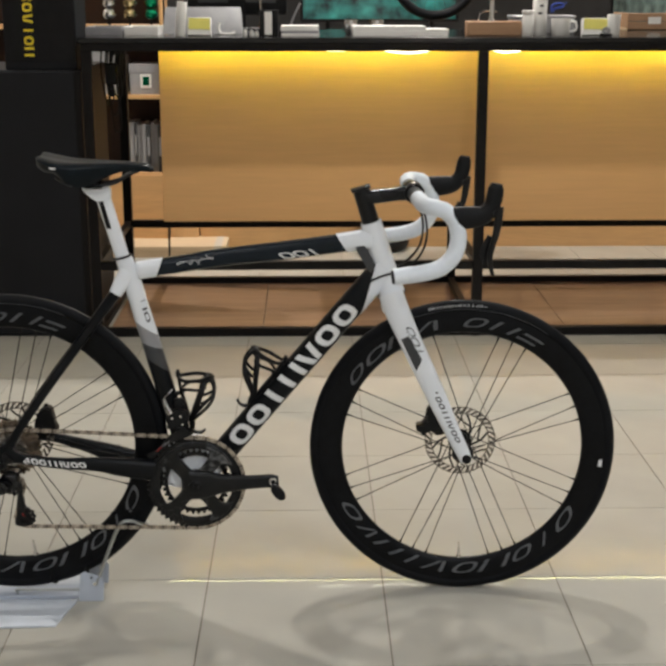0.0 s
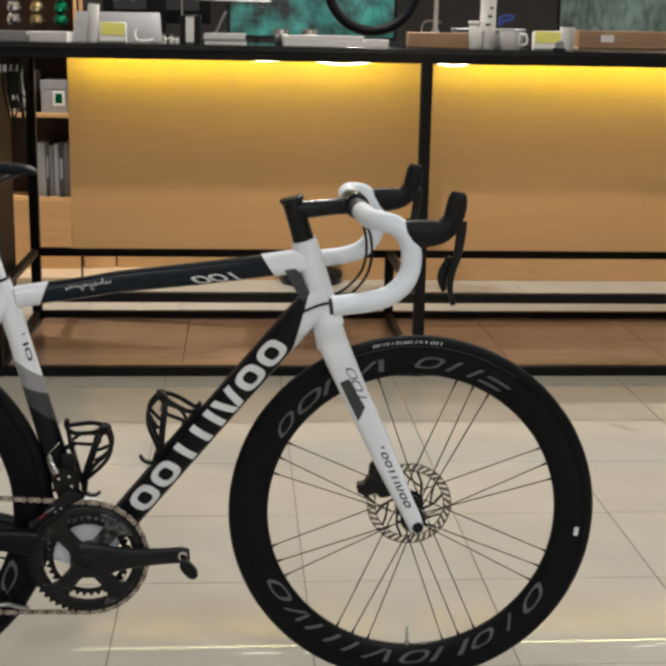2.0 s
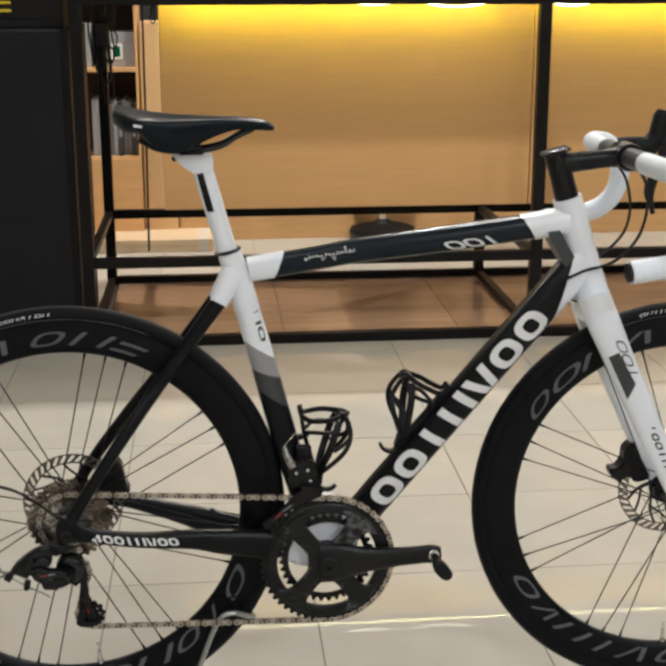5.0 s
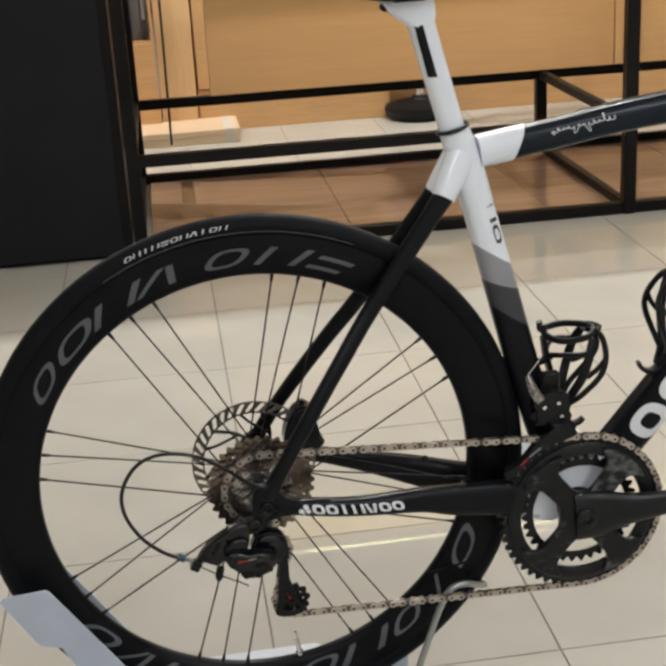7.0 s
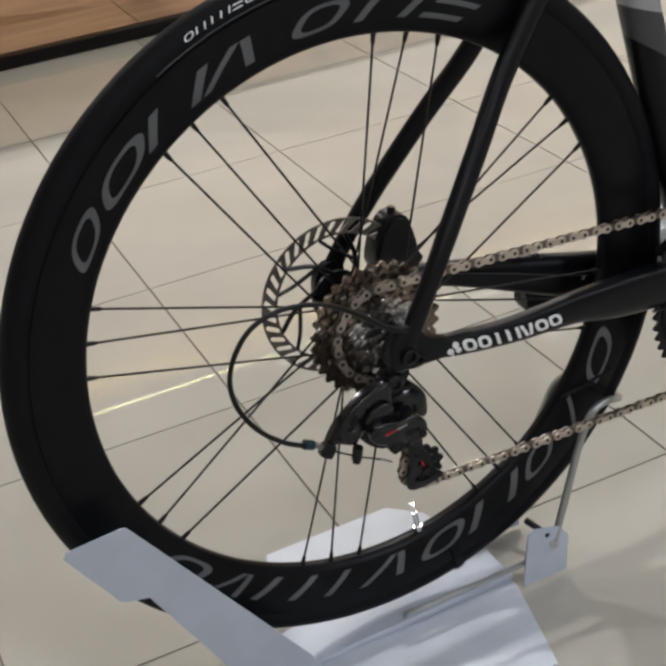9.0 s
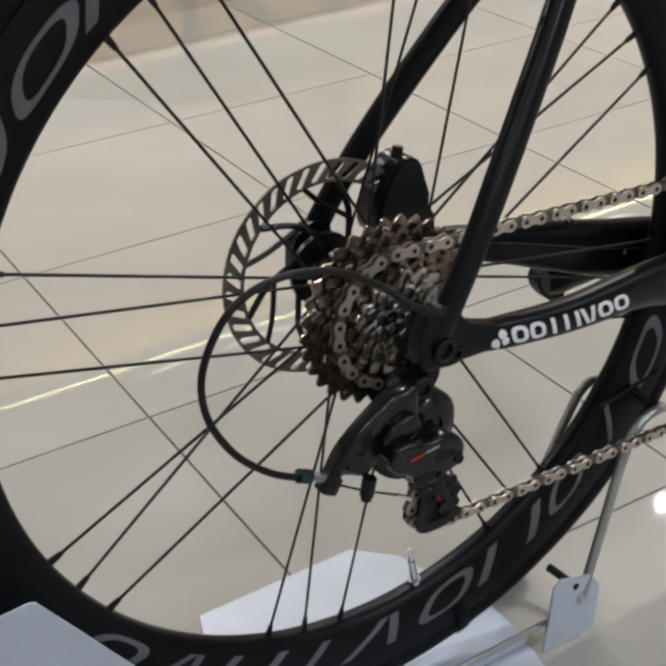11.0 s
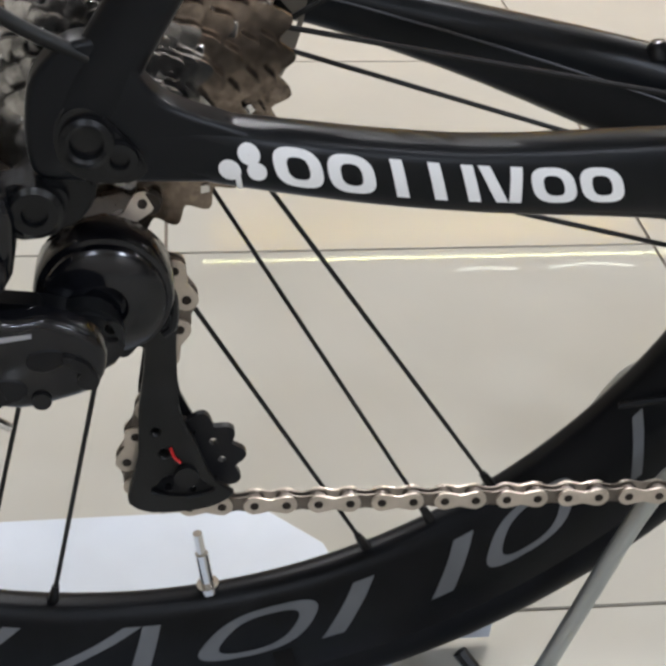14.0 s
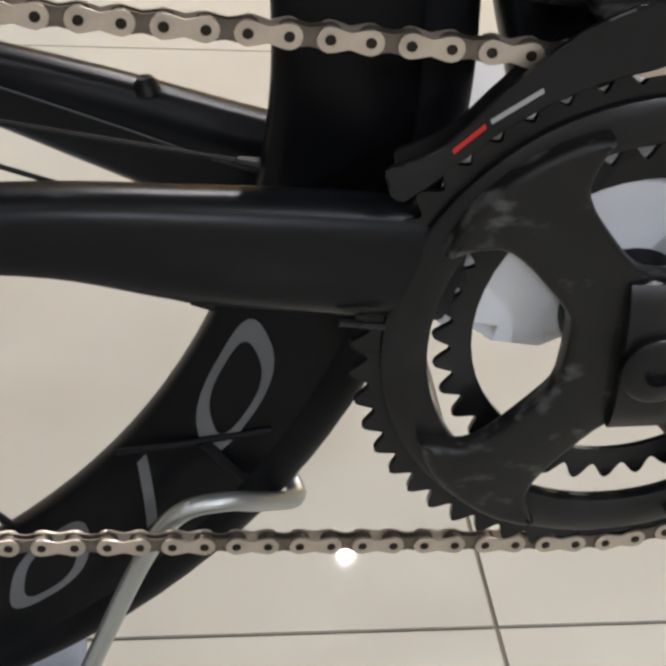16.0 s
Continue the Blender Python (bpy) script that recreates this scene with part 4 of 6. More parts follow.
# bottle cages
def cage(base, d, n, name_label):
    d, n = Vector(d).normalized(), Vector(n).normalized()
    def at(s, h, y):
        q = Vector(base) + d * s + n * h
        return (q.x, y * 0.85, q.z)
    def band(pts, w=0.0030, h=0.0040):
        return Sweep([(*at(*q), w, h) for q in pts], 5, 2.8).mesh(10)
    root = part("bottle_cage", Sweep([(*at(-0.010, 0.009, 0), 0.008, 0.0035), (*at(0.030, 0.010, 0), 0.011, 0.0035), (*at(0.078, 0.010, 0), 0.011, 0.0035), (*at(0.108, 0.013, 0), 0.007, 0.0035)], 4, 3).mesh(12), DARKPLASTIC, bike, name_label)
    for s in (-1, 1):
        part("top_band", band([(0.126, 0.0150, s * 0.008), (0.114, 0.0145, s * 0.012), (0.107, 0.026, s * 0.030), (0.103, 0.045, s * 0.036), (0.099, 0.062, s * 0.029), (0.098, 0.0735, s * 0.013), (0.098, 0.0765, 0.0)]), DARKPLASTIC, root)
        part("low_band", band([(0.086, 0.0120, s * 0.010), (0.087, 0.030, s * 0.034), (0.081, 0.050, s * 0.036), (0.080, 0.066, s * 0.027)], 0.0028, 0.0032), DARKPLASTIC, root)
        part("arm", band([(-0.004, 0.0095, s * 0.005), (0.022, 0.019, s * 0.018), (0.052, 0.040, s * 0.035), (0.076, 0.0555, s * 0.035), (0.092, 0.068, s * 0.025)], 0.0032, 0.0058), DARKPLASTIC, root)
        part("front_loop", band([(0.097, 0.072, s * 0.018), (0.088, 0.0805, s * 0.016), (0.0625, 0.0790, s * 0.020), (0.043, 0.064, s * 0.029), (0.026, 0.035, s * 0.027), (0.014, 0.016, s * 0.013)], 0.0030, 0.0036), DARKPLASTIC, root)
        part("brace", band([(0.050, 0.046, s * 0.035), (0.053, 0.062, s * 0.029), (0.0585, 0.0775, s * 0.020)], 0.0026, 0.0032), DARKPLASTIC, root)
    part("front_bridge", band([(0.094, 0.073, -0.019), (0.092, 0.0800, -0.008), (0.092, 0.0805, 0.008), (0.094, 0.073, 0.019)], 0.0034, 0.0075), DARKPLASTIC, root)
    part("foot", Sweep([(*at(0.004, 0.009, 0), 0.009, 0.0032), (*at(-0.012, 0.0100, 0), 0.008, 0.0032), (*at(-0.0195, 0.0190, 0), 0.007, 0.0030), (*at(-0.0195, 0.029, 0), 0.006, 0.0028), (*at(-0.0165, 0.0350, 0), 0.005, 0.0025)], 5, 3).mesh(12), DARKPLASTIC, root)
    for s in (0.014, 0.078):
        part("screw", rod(at(s, 0.010, 0), at(s, 0.0165, 0), 0.0035, 10), ALLOYBLACK, root)
        part("boss", rod(at(s, -0.004, 0), at(s, 0.0068, 0), 0.0050, 10), ALLOYBLACK, root)


cage((0.389, 0, 0.405), (-0.243, 0, 0.97), (0.97, 0, 0.243), "black carbon bottle cage on the seat tube")
cage((0.5366, 0, 0.4534), (0.66, 0, 0.75), (-0.75, 0, 0.66), "black carbon bottle cage on the down tube")


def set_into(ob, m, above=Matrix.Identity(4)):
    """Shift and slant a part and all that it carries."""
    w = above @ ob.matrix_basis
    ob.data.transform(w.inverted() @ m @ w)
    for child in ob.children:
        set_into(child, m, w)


# main frame, bars and fork are shifted and slanted to fit the camera's view
VIEW_FIT = Matrix(((1.00703, 0, -0.01674, -0.00177), (0, 1, 0, 0), (0.00593, 0, 1.01352, -0.01549), (0, 0, 0, 1)))
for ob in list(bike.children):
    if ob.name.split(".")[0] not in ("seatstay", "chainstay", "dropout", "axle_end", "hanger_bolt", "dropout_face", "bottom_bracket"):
        set_into(ob, VIEW_FIT)


# ---- wheels ----
RIM_SIDE = [(0.2660, 0.0030), (0.2675, 0.0062), (0.2730, 0.0090), (0.2830, 0.0118), (0.2960, 0.0134), (0.3070, 0.0134), (0.3165, 0.0124)]


def rim_half(r):
    rs, ys = [q[0] for q in RIM_SIDE], [q[1] for q in RIM_SIDE]
    return float(np.interp(r, rs, ys))


def on_rim(a, r):
    """a: degrees round the wheel, clockwise as seen from the drive side."""
    t = radians(-a)
    return Vector((r * math.cos(t), -(rim_half(r) + 0.0004), r * math.sin(t)))


def on_tyre(a, r):
    t = radians(-a)
    q = (r - 0.3245) / 0.0140
    return Vector((r * math.cos(t), -(0.0139 * math.sqrt(max(0, 1 - q * q)) + 0.0005), r * math.sin(t)))


def wheel(name, centre, phase, drive, label, words, tyre_word, valve):
    prof = [(r, -y) for r, y in RIM_SIDE] + [(0.3150, -0.0095), (0.3150, 0.0095)] + [(r, y) for r, y in reversed(RIM_SIDE)]
    rim = part(name, lathe(prof, 128, closed=True), CARBONRIM, bike, label)
    rim.location = centre
    tyre = [(0.3245 + 0.0140 * math.cos(t), 0.0139 * math.sin(t)) for t in np.linspace(-2.35, 2.35, 22)]
    part("tyre", lathe(tyre + [(0.3135, 0.0075), (0.3135, -0.0075)], 128, closed=True), RUBBER, rim, "black slick tyre")
    # hub
    left, right = 0.034, (-0.018 if drive else -0.034)
    hub = [(0.0, -0.050), (0.009, -0.050), (0.009, right - 0.012), (0.0235, right - 0.003), (0.0235, right + 0.003), (0.013, right + 0.010), (0.0115, 0.0), (0.013, left - 0.010), (0.0225, left - 0.003), (0.0225, left + 0.003),
           (0.016, left + 0.006), (0.016, left + 0.012), (0.009, left + 0.014), (0.009, 0.064), (0.0, 0.064)]
    part("hub", lathe(hub, 32), ALLOYBLACK, rim, "black alloy hub")
    nip_bm = rod((0, 0, 0), (0, 0, 0.011), 0.0027, 8, 0.0017)
    nip_me = None
    for g in range(8):
        c = phase + 45 * g
        for j, off in enumerate((-6.9, 0, 6.9)):
            t = radians(c + off)
            rim_p = Vector((0.2665 * math.cos(t), 0, 0.2665 * math.sin(t)))
            pair_side = right if drive else left
            lone_side = left if drive else right
            if j == 1:
                tt_, side, hr = radians(c + (6 if g % 2 else -6)), lone_side, 0.0215
            else:
                tt_, side, hr = radians(c + math.copysign(74, off)), pair_side, 0.0225
            hub_p = Vector((hr * math.cos(tt_), side, hr * math.sin(tt_)))
            part("spoke", rod(hub_p, rim_p, 0.00108, 6), SPOKE, rim)
            d = (hub_p - rim_p).normalized()
            if nip_me is None:
                ob = part("nipple", nip_bm, SPOKE, rim)
                nip_me = ob.data
            else:
                ob = new("nipple", nip_me)
                ob.parent = rim
            ob.matrix_basis = Matrix.Translation(rim_p - d * 0.001) @ d.to_track_quat("Z", "Y").to_matrix().to_4x4()
    t = radians(valve)
    d = Vector((math.cos(t), 0, math.sin(t)))
    part("valve", joined(rod(d * 0.267, d * 0.243, 0.0030, 10), rod(d * 0.243, d * 0.231, 0.0021, 8), rod(d * 0.262, d * 0.2655, 0.0052, 12)), CHROME, rim, "silver tyre valve")
    for row, r0, r1 in ((words[0], 0.2800, 0.3020), (words[1], 0.2990, 0.2745)):
        for kind, a0, a1 in row:
            marks(kind, a0, a1, r0, r1, on_rim, RIMDECAL, rim, slant=190.0, weight=0.17, gap=0.0, label="grey printed bar")
    a0, a1, count = tyre_word
    marks(("onlneonvl" * 2)[:count], a0, a1, 0.3260, 0.3308, on_tyre, WHITEDECAL, rim, slant=90.0, weight=0.17, gap=0.20)
    line = wire([on_tyre(a, 0.3205) for a in np.linspace(a0 - 6, a1 + 26, 24)], 0.0005, 4, 1)
    part("tyre_line", line, RIMDECAL, rim)
    # brake rotor on the far side
    slots = []
    for i in range(36):
        t = 2 * math.pi * i / 36
        c, s2 = math.cos(t), math.sin(t)
        slots.append([(0.0718 * c + x * c - y * s2, 0.0718 * s2 + x * s2 + y * c) for x, y in ((-0.0058, 0.0018), (0.0040, -0.0066), (0.0060, -0.0062), (0.0060, -0.0018), (-0.0042, 0.0066), (-0.0058, 0.0062))])
    ring = plate(circle(0, 0, 0.0800, 68), [circle(0, 0, 0.0640, 68)] + slots, 0.0445, 0.0463)
    rotor = part("brake_rotor", ring, ROTOR, rim, "slotted steel disc brake rotor")
    rotor.location.y = 0.011 if drive else 0.0
    for i in range(6):
        t = 2 * math.pi * i / 6 + 0.3
        part("rotor_arm", wire([(0.0645 * math.cos(t), 0.0455, 0.0645 * math.sin(t)), (0.045 * math.cos(t - 0.30), 0.0455, 0.045 * math.sin(t - 0.30)), (0.024 * math.cos(t - 0.85), 0.0455, 0.024 * math.sin(t - 0.85))], 0.0024, 6, 5), ALLOYBLACK, rotor)
        part("rotor_arm", wire([(0.0645 * math.cos(t + 0.42), 0.0455, 0.0645 * math.sin(t + 0.42)), (0.050 * math.cos(t + 0.22), 0.0455, 0.050 * math.sin(t + 0.22)), (0.040 * math.cos(t - 0.36), 0.0455, 0.040 * math.sin(t - 0.36))], 0.0020, 6, 5), ALLOYBLACK, rotor)
    part("rotor_carrier", lathe([(0.016, 0.042), (0.027, 0.0435), (0.027, 0.0475), (0.016, 0.049)], 24, closed=True), ALLOYBLACK, rotor)
    return rim


def strap(r0, r1, half, a, w):
    """A band round rim and tyre."""
    outline = [(r0, -half * 0.55), (r0 + 0.012, -half), (r1 - 0.012, -half * 1.02), (r1, -half * 0.5), (r1, half * 0.5), (r1 - 0.012, half * 1.02), (r0 + 0.012, half), (r0, half * 0.55)]
    bm = bmesh.new()
    rings = []
    for d in (-w / 2, w / 2):
        t = radians(a) + d / 0.3
        rings.append([bm.verts.new((r * math.cos(t), y, r * math.sin(t))) for r, y in outline])
    for i in range(8):
        j = (i + 1) % 8
        bm.faces.new((rings[0][i], rings[0][j], rings[1][j], rings[1][i]))
    ext = bmesh.ops.solidify(bm, geom=bm.faces[:], thickness=0.0012)
    return bm


rear_wheel = wheel("rear_wheel", AX_R, 30.5, True, "deep black carbon rear wheel", (HIGH_REAR, LOW_REAR), (-114, -92, 11), -82.5)
front_wheel = wheel("front_wheel", AX_F, 21.7, False, "deep black carbon front wheel", (HIGH_FRONT, LOW_FRONT), (-104, -82, 11), -90.0)
front_wheel.rotation_euler.z = radians(-4.0)
part("strap", strap(0.2915, 0.3398, 0.0152, -77.0, 0.009), CABLE, rear_wheel, "black strap round rim and tyre")
# two black rods added to draw the dark band across the rim
part("rim_cord", wire([(0.208, -0.0128, -0.160), (0.232, -0.0142, -0.156), (0.252, -0.0144, -0.1525), (0.271, -0.0138, -0.150)], 0.0015, 6, 4), RUBBER, rear_wheel, "thin black band across the rim")
part("rim_cord", wire([(0.243, -0.0142, -0.1545), (0.252, -0.0146, -0.165), (0.260, -0.0146, -0.1745)], 0.0026, 6, 4), RUBBER, rear_wheel, "thin black band across the rim")
part("rim_sticker", moved(box(-0.004, 0.004, -0.0004, 0.0004, -0.008, 0.008, 0), Matrix.Translation((0.307, -0.0139, -0.030)) @ Matrix.Rotation(radians(6), 4, "Y")), WHITEDECAL, front_wheel, "small white rim sticker")


def caliper(pts, y0, y1, label):
    body = plate(rounded(pts, 3), [], y0, y1)
    bmesh.ops.bevel(body, geom=[e for e in body.edges if e.calc_face_angle(0) > 0.9], offset=0.003, segments=2, affect="EDGES")
    c = part("brake_caliper", body, ALLOYBLACK, bike, label)
    return c


cal = caliper([(0.0420, 0.3770), (0.0440, 0.4020), (0.0570, 0.4250), (0.0710, 0.4290), (0.0810, 0.4200), (0.0870, 0.3890), (0.0920, 0.3750), (0.0700, 0.3630)], 0.046, 0.072, "black flat-mount rear disc brake caliper")
part("bleed_port", rod((0.066, 0.059, 0.427), (0.068, 0.059, 0.435), 0.004), ALLOYBLACK, cal)
front_cal = caliper([(0.929, 0.426), (0.919, 0.415), (0.917, 0.398), (0.908, 0.385), (0.896, 0.383), (0.897, 0.371), (0.911, 0.361), (0.926, 0.367), (0.942, 0.362), (0.96, 0.37), (0.946, 0.403), (0.937, 0.423)], 0.036, 0.062, "black flat-mount front disc brake caliper")
part("bleed_port", rod((0.9040, 0.049, 0.3770), (0.8950, 0.049, 0.3730), 0.004), ALLOYBLACK, front_cal)
# front caliper gets the same fit to the camera's view
set_into(front_cal, VIEW_FIT)


# ---- drivetrain ----
def polar(r, deg):
    return (r * math.cos(radians(deg)), r * math.sin(radians(deg)))


Y_RING, PITCH, N_RING, N_COG, Y_COG = -0.0510, 0.0127, 52, 23, -0.0321
R_RING, R_COG = N_RING * PITCH / (2 * math.pi), N_COG * PITCH / (2 * math.pi)

outer_ring = plate(toothed(N_RING, R_RING - 0.0040, R_RING + 0.0028, 0.02, 0.5), [circle(0, 0, 0.0795, 64)], Y_RING - 0.0013, Y_RING + 0.0013)
crankset = part("crankset", outer_ring, ALLOYBLACK, bike, "black crankset with two chainrings")
crankset.location = BB
ridge = lathe([(0.0960, Y_RING - 0.0013), (0.0966, Y_RING - 0.0032), (0.0930, Y_RING - 0.0052), (0.0830, Y_RING - 0.0052), (0.0800, Y_RING - 0.0036), (0.0795, Y_RING - 0.0013)], 80, closed=True)
part("ring_ridge", ridge, CARBON, crankset, "raised rim of the chainring")
part("inner_chainring", plate(toothed(36, 0.0690, 0.0762, 0.05, 0.5), [circle(0, 0, 0.0615, 48)], Y_RING + 0.0060, Y_RING + 0.0084), ALLOYBLACK, crankset, "black small chainring")
ARMS = (52, 131, 229, 310)
star = []
for a in ARMS:
    star += [polar(r, a + d) for r, d in ((0.0330, -30), (0.0390, -21), (0.0520, -15.5), (0.0660, -13), (0.0760, -14), (0.0840, -19), (0.0900, -22), (0.0925, -12), (0.0930, 0), (0.0925, 12), (0.0900, 22), (0.0840, 19), (0.0760, 14), (0.0660, 13), (0.0520, 15.5), (0.0390, 21), (0.0330, 30))]
part("spider", pebble(rounded(star, 2), Y_RING - 0.0130, Y_RING - 0.0040, 0.0030), SCUFFED, crankset, "scuffed black carbon four-arm spider")
C_DIR = math.atan2(0.010, 0.167)
for s, y, turn, label in ((-1, -0.0640, 0.0, "black carbon crank arm"), (1, 0.0640, math.pi, "black carbon crank arm")):
    c, d = math.cos(C_DIR + turn), math.sin(C_DIR + turn)
    arm = Sweep([(-0.012 * c, y * 0.97, -0.012 * d, 0.0090, 0.0330), (0.020 * c, y, 0.020 * d, 0.0100, 0.0315), (0.060 * c, y * 1.03, 0.060 * d, 0.0092, 0.0215), (0.110 * c, y * 1.07, 0.110 * d, 0.0080, 0.0160),
                 (0.150 * c, y * 1.10, 0.150 * d, 0.0075, 0.0150), (0.166 * c, y * 1.11, 0.166 * d, 0.0072, 0.0152), (0.180 * c, y * 1.11, 0.180 * d, 0.0060, 0.0105)], 6, 2.6)
    cr = part("crank_arm", arm.mesh(20), CARBON, crankset, label)
    eye = Vector((0.168 * c, y * 1.11, 0.168 * d))
    part("pedal_eye", moved(lathe([(0.0085, 0), (0.0090, s * 0.0075), (0.0078, s * 0.0090), (0.0050, s * 0.0092), (0.0045, s * 0.0060), (0, s * 0.0058)], 24), Matrix.Translation(eye)), SILVER, cr, "steel pedal thread insert")
    part("crank_bolt", moved(lathe([(0.014, s * 0.006), (0.014, s * 0.0105), (0.012, s * 0.012), (0.006, s * 0.012), (0.005, s * 0.008), (0, s * 0.008)], 24), Matrix.Translation((0, y, 0))), ALLOYBLACK, cr)
    body = moved(bevelled(plate(rounded([(-0.012, 0.006), (0.006, 0.012), (0.030, 0.009), (0.037, -0.002), (0.028, -0.013), (0.004, -0.013), (-0.010, -0.006)], 3), [], -0.010, 0.010), 0.004, 3, 0.6),
                 Matrix.Translation(eye + Vector((0.004, s * 0.022, -0.011))) @ Matrix.Rotation(radians(46), 4, "Y") @ Matrix.Scale(0.8, 4))
    part("pedal", body, DARKPLASTIC, cr, "small black plastic pedal")
for a in ARMS:
    x, z = polar(0.0865, a)
    part("ring_bolt", moved(lathe([(0.0042, -0.0125), (0.0045, -0.0120), (0.0042, -0.0108), (0.0, -0.0106)], 14), Matrix.Translation((x, Y_RING, z))), ALLOYBLACK, crankset)
part("bb_lug", bevelled(plate(rounded([(0.329, 0.305), (0.334, 0.338), (0.362, 0.362), (0.405, 0.367), (0.440, 0.345), (0.455, 0.300), (0.430, 0.262), (0.382, 0.2645), (0.345, 0.2700), (0.330, 0.2755)], 4), [], -0.0325, 0.0325), 0.007, 3), WHITEPAINT, bike, "white painted bottom bracket lug")

# cassette
cassette = part("cassette", lathe([(0.0175, -0.0205), (0.0175, -0.0660), (0.0120, -0.0665), (0.0115, -0.0685), (0.0, -0.0685)], 24), PIN, bike, "worn steel cassette of eleven sprockets")
cassette.location = AX_R
for i, n in enumerate((32, 29, 26, 23, 20, 18, 16, 14, 13, 12, 11)):
    r = n * PITCH / (2 * math.pi)
    y = -0.0202 - i * 0.00398
    holes = [circle(*polar(r - 0.0115, 360 / 12 * k + i * 11), 0.0026, 8) for k in range(12)] if n > 17 else []
    cog = part("sprocket", plate(toothed(n, r - 0.0031, r + 0.0024, 0.3 * i, 0.5), [circle(0, 0, 0.0172, 20)] + holes, y - 0.0010, y + 0.0010), SPROCKET if i < 5 else SPROCKETBRIGHT, cassette)
    ramp = bevelled(box(-0.0028, 0.0028, -0.0006, 0.0004, -0.0018, 0.0018, 0), 0.0004, 1)
    shared_ramp = None
    for k in range(5):
        if shared_ramp is None:
            ob = part("ramp", ramp, SILVER, cog, "polished shifting ramp")
            shared_ramp = ob.data
        else:
            ob = new("ramp", shared_ramp)
            ob.parent = cog
        ob.matrix_basis = Matrix.Rotation(radians(37 * i + 72 * k), 4, "Y") @ Matrix.Translation((0, y - 0.0012, r - 0.0055)) @ Matrix.Rotation(radians(25), 4, "Y")
    part("spacer", lathe([(0.0172, y - 0.0010), (r - 0.0085, y - 0.0012), (r - 0.0085, y - 0.0029), (0.0172, y - 0.0030)], 28, closed=True), PIN, cassette)
part("lock_ring", lathe([(0.0168, -0.0670), (0.0164, -0.0682), (0.0118, -0.0686), (0.0116, -0.0670)], 24, closed=True), SPROCKETBRIGHT, cassette, "steel lock ring")

# chain: once round ring, lower pulley, upper pulley and sprocket
PUL_LO, PUL_UP, R_PUL = Vector((0.0265, -0.0385, 0.2068)), Vector((0.0065, -0.0390, 0.2802)), 11 * PITCH / (2 * math.pi)


def chain_path():
    cog, ring = Vector((AX_R.x, Y_COG, AX_R.z)), Vector((BB.x, Y_RING, BB.z))
    pts = []
    def arc(c, r, a0, a1):
        n = max(4, int(abs(a1 - a0) / 4))
        for i in range(n + 1):
            a = radians(a0 + (a1 - a0) * i / n)
            pts.append(Vector((c.x + r * math.cos(a), c.y, c.z + r * math.sin(a))))
    d = ring - cog
    base = math.degrees(math.atan2(d.z, d.x))
    top = base + math.degrees(math.acos((R_COG - R_RING) / math.hypot(d.x, d.z)))
    d2 = ring - PUL_LO
    base2 = math.degrees(math.atan2(d2.z, d2.x))
    bot = base2 - math.degrees(math.acos((R_PUL - R_RING) / math.hypot(d2.x, d2.z)))
    arc(ring, R_RING, top, bot)
    # round the lower pulley, over its left side, then up past the right side of the upper pulley to the sprocket's underside
    d3 = PUL_UP - PUL_LO
    b3 = math.degrees(math.atan2(d3.z, d3.x))
    cross = math.degrees(math.acos(2 * R_PUL / math.hypot(d3.x, d3.z)))
    arc(PUL_LO, R_PUL, bot, -360 + b3 + cross)
    arc(PUL_UP, R_PUL, b3 - 180 + cross, b3 - 180 + cross + 130)
    d4 = cog - PUL_UP
    arc(cog, R_COG, 290, 290 - (290 - top))
    pts.append(pts[0].copy())
    return pts


def link_plate(width, waist, pitch, y0, y1):
    out = []
    for c, sgn in ((pitch / 2, 1), (-pitch / 2, -1)):
        for i in range(9):
            a = radians(-110 + 220 * i / 8)
            out.append((c + sgn * width * math.cos(a), sgn * width * math.sin(a)))
        out.append((0, sgn * waist))
    return plate(out, [], y0, y1)


chain_pts = chain_path()
arc_len = [0.0]
for a, b in zip(chain_pts, chain_pts[1:]):
    arc_len.append(arc_len[-1] + (b - a).length)
N_LINK = 2 * int(round(arc_len[-1] / PITCH / 2))
STEP = arc_len[-1] / N_LINK


def on_chain(s):
    s %= arc_len[-1]
    i = min(max(int(np.searchsorted(arc_len, s)) - 1, 0), len(arc_len) - 2)
    return chain_pts[i].lerp(chain_pts[i + 1], (s - arc_len[i]) / max(arc_len[i + 1] - arc_len[i], 1e-9))


chain = part("chain", rod((-0.0006, -0.0022, 0), (-0.0006, 0.0022, 0), 0.0012, 6), CHAININNER, bike, "nickel plated chain, slightly grimy")
chain.location = on_chain(0)
inner_bm = joined(link_plate(0.0042, 0.0030, PITCH, -0.0019, -0.0010), link_plate(0.0042, 0.0030, PITCH, 0.0010, 0.0019), rod((-PITCH / 2, -0.0011, 0), (-PITCH / 2, 0.0011, 0), 0.0038, 10), rod((PITCH / 2, -0.0011, 0), (PITCH / 2, 0.0011, 0), 0.0038, 10))
outer_bm = joined(link_plate(0.0043, 0.0027, PITCH, -0.0031, -0.0021), link_plate(0.0043, 0.0027, PITCH, 0.0021, 0.0031))
pin_bm = rod((PITCH / 2, -0.00335, 0), (PITCH / 2, 0.00335, 0), 0.0018, 10)
shared = {}
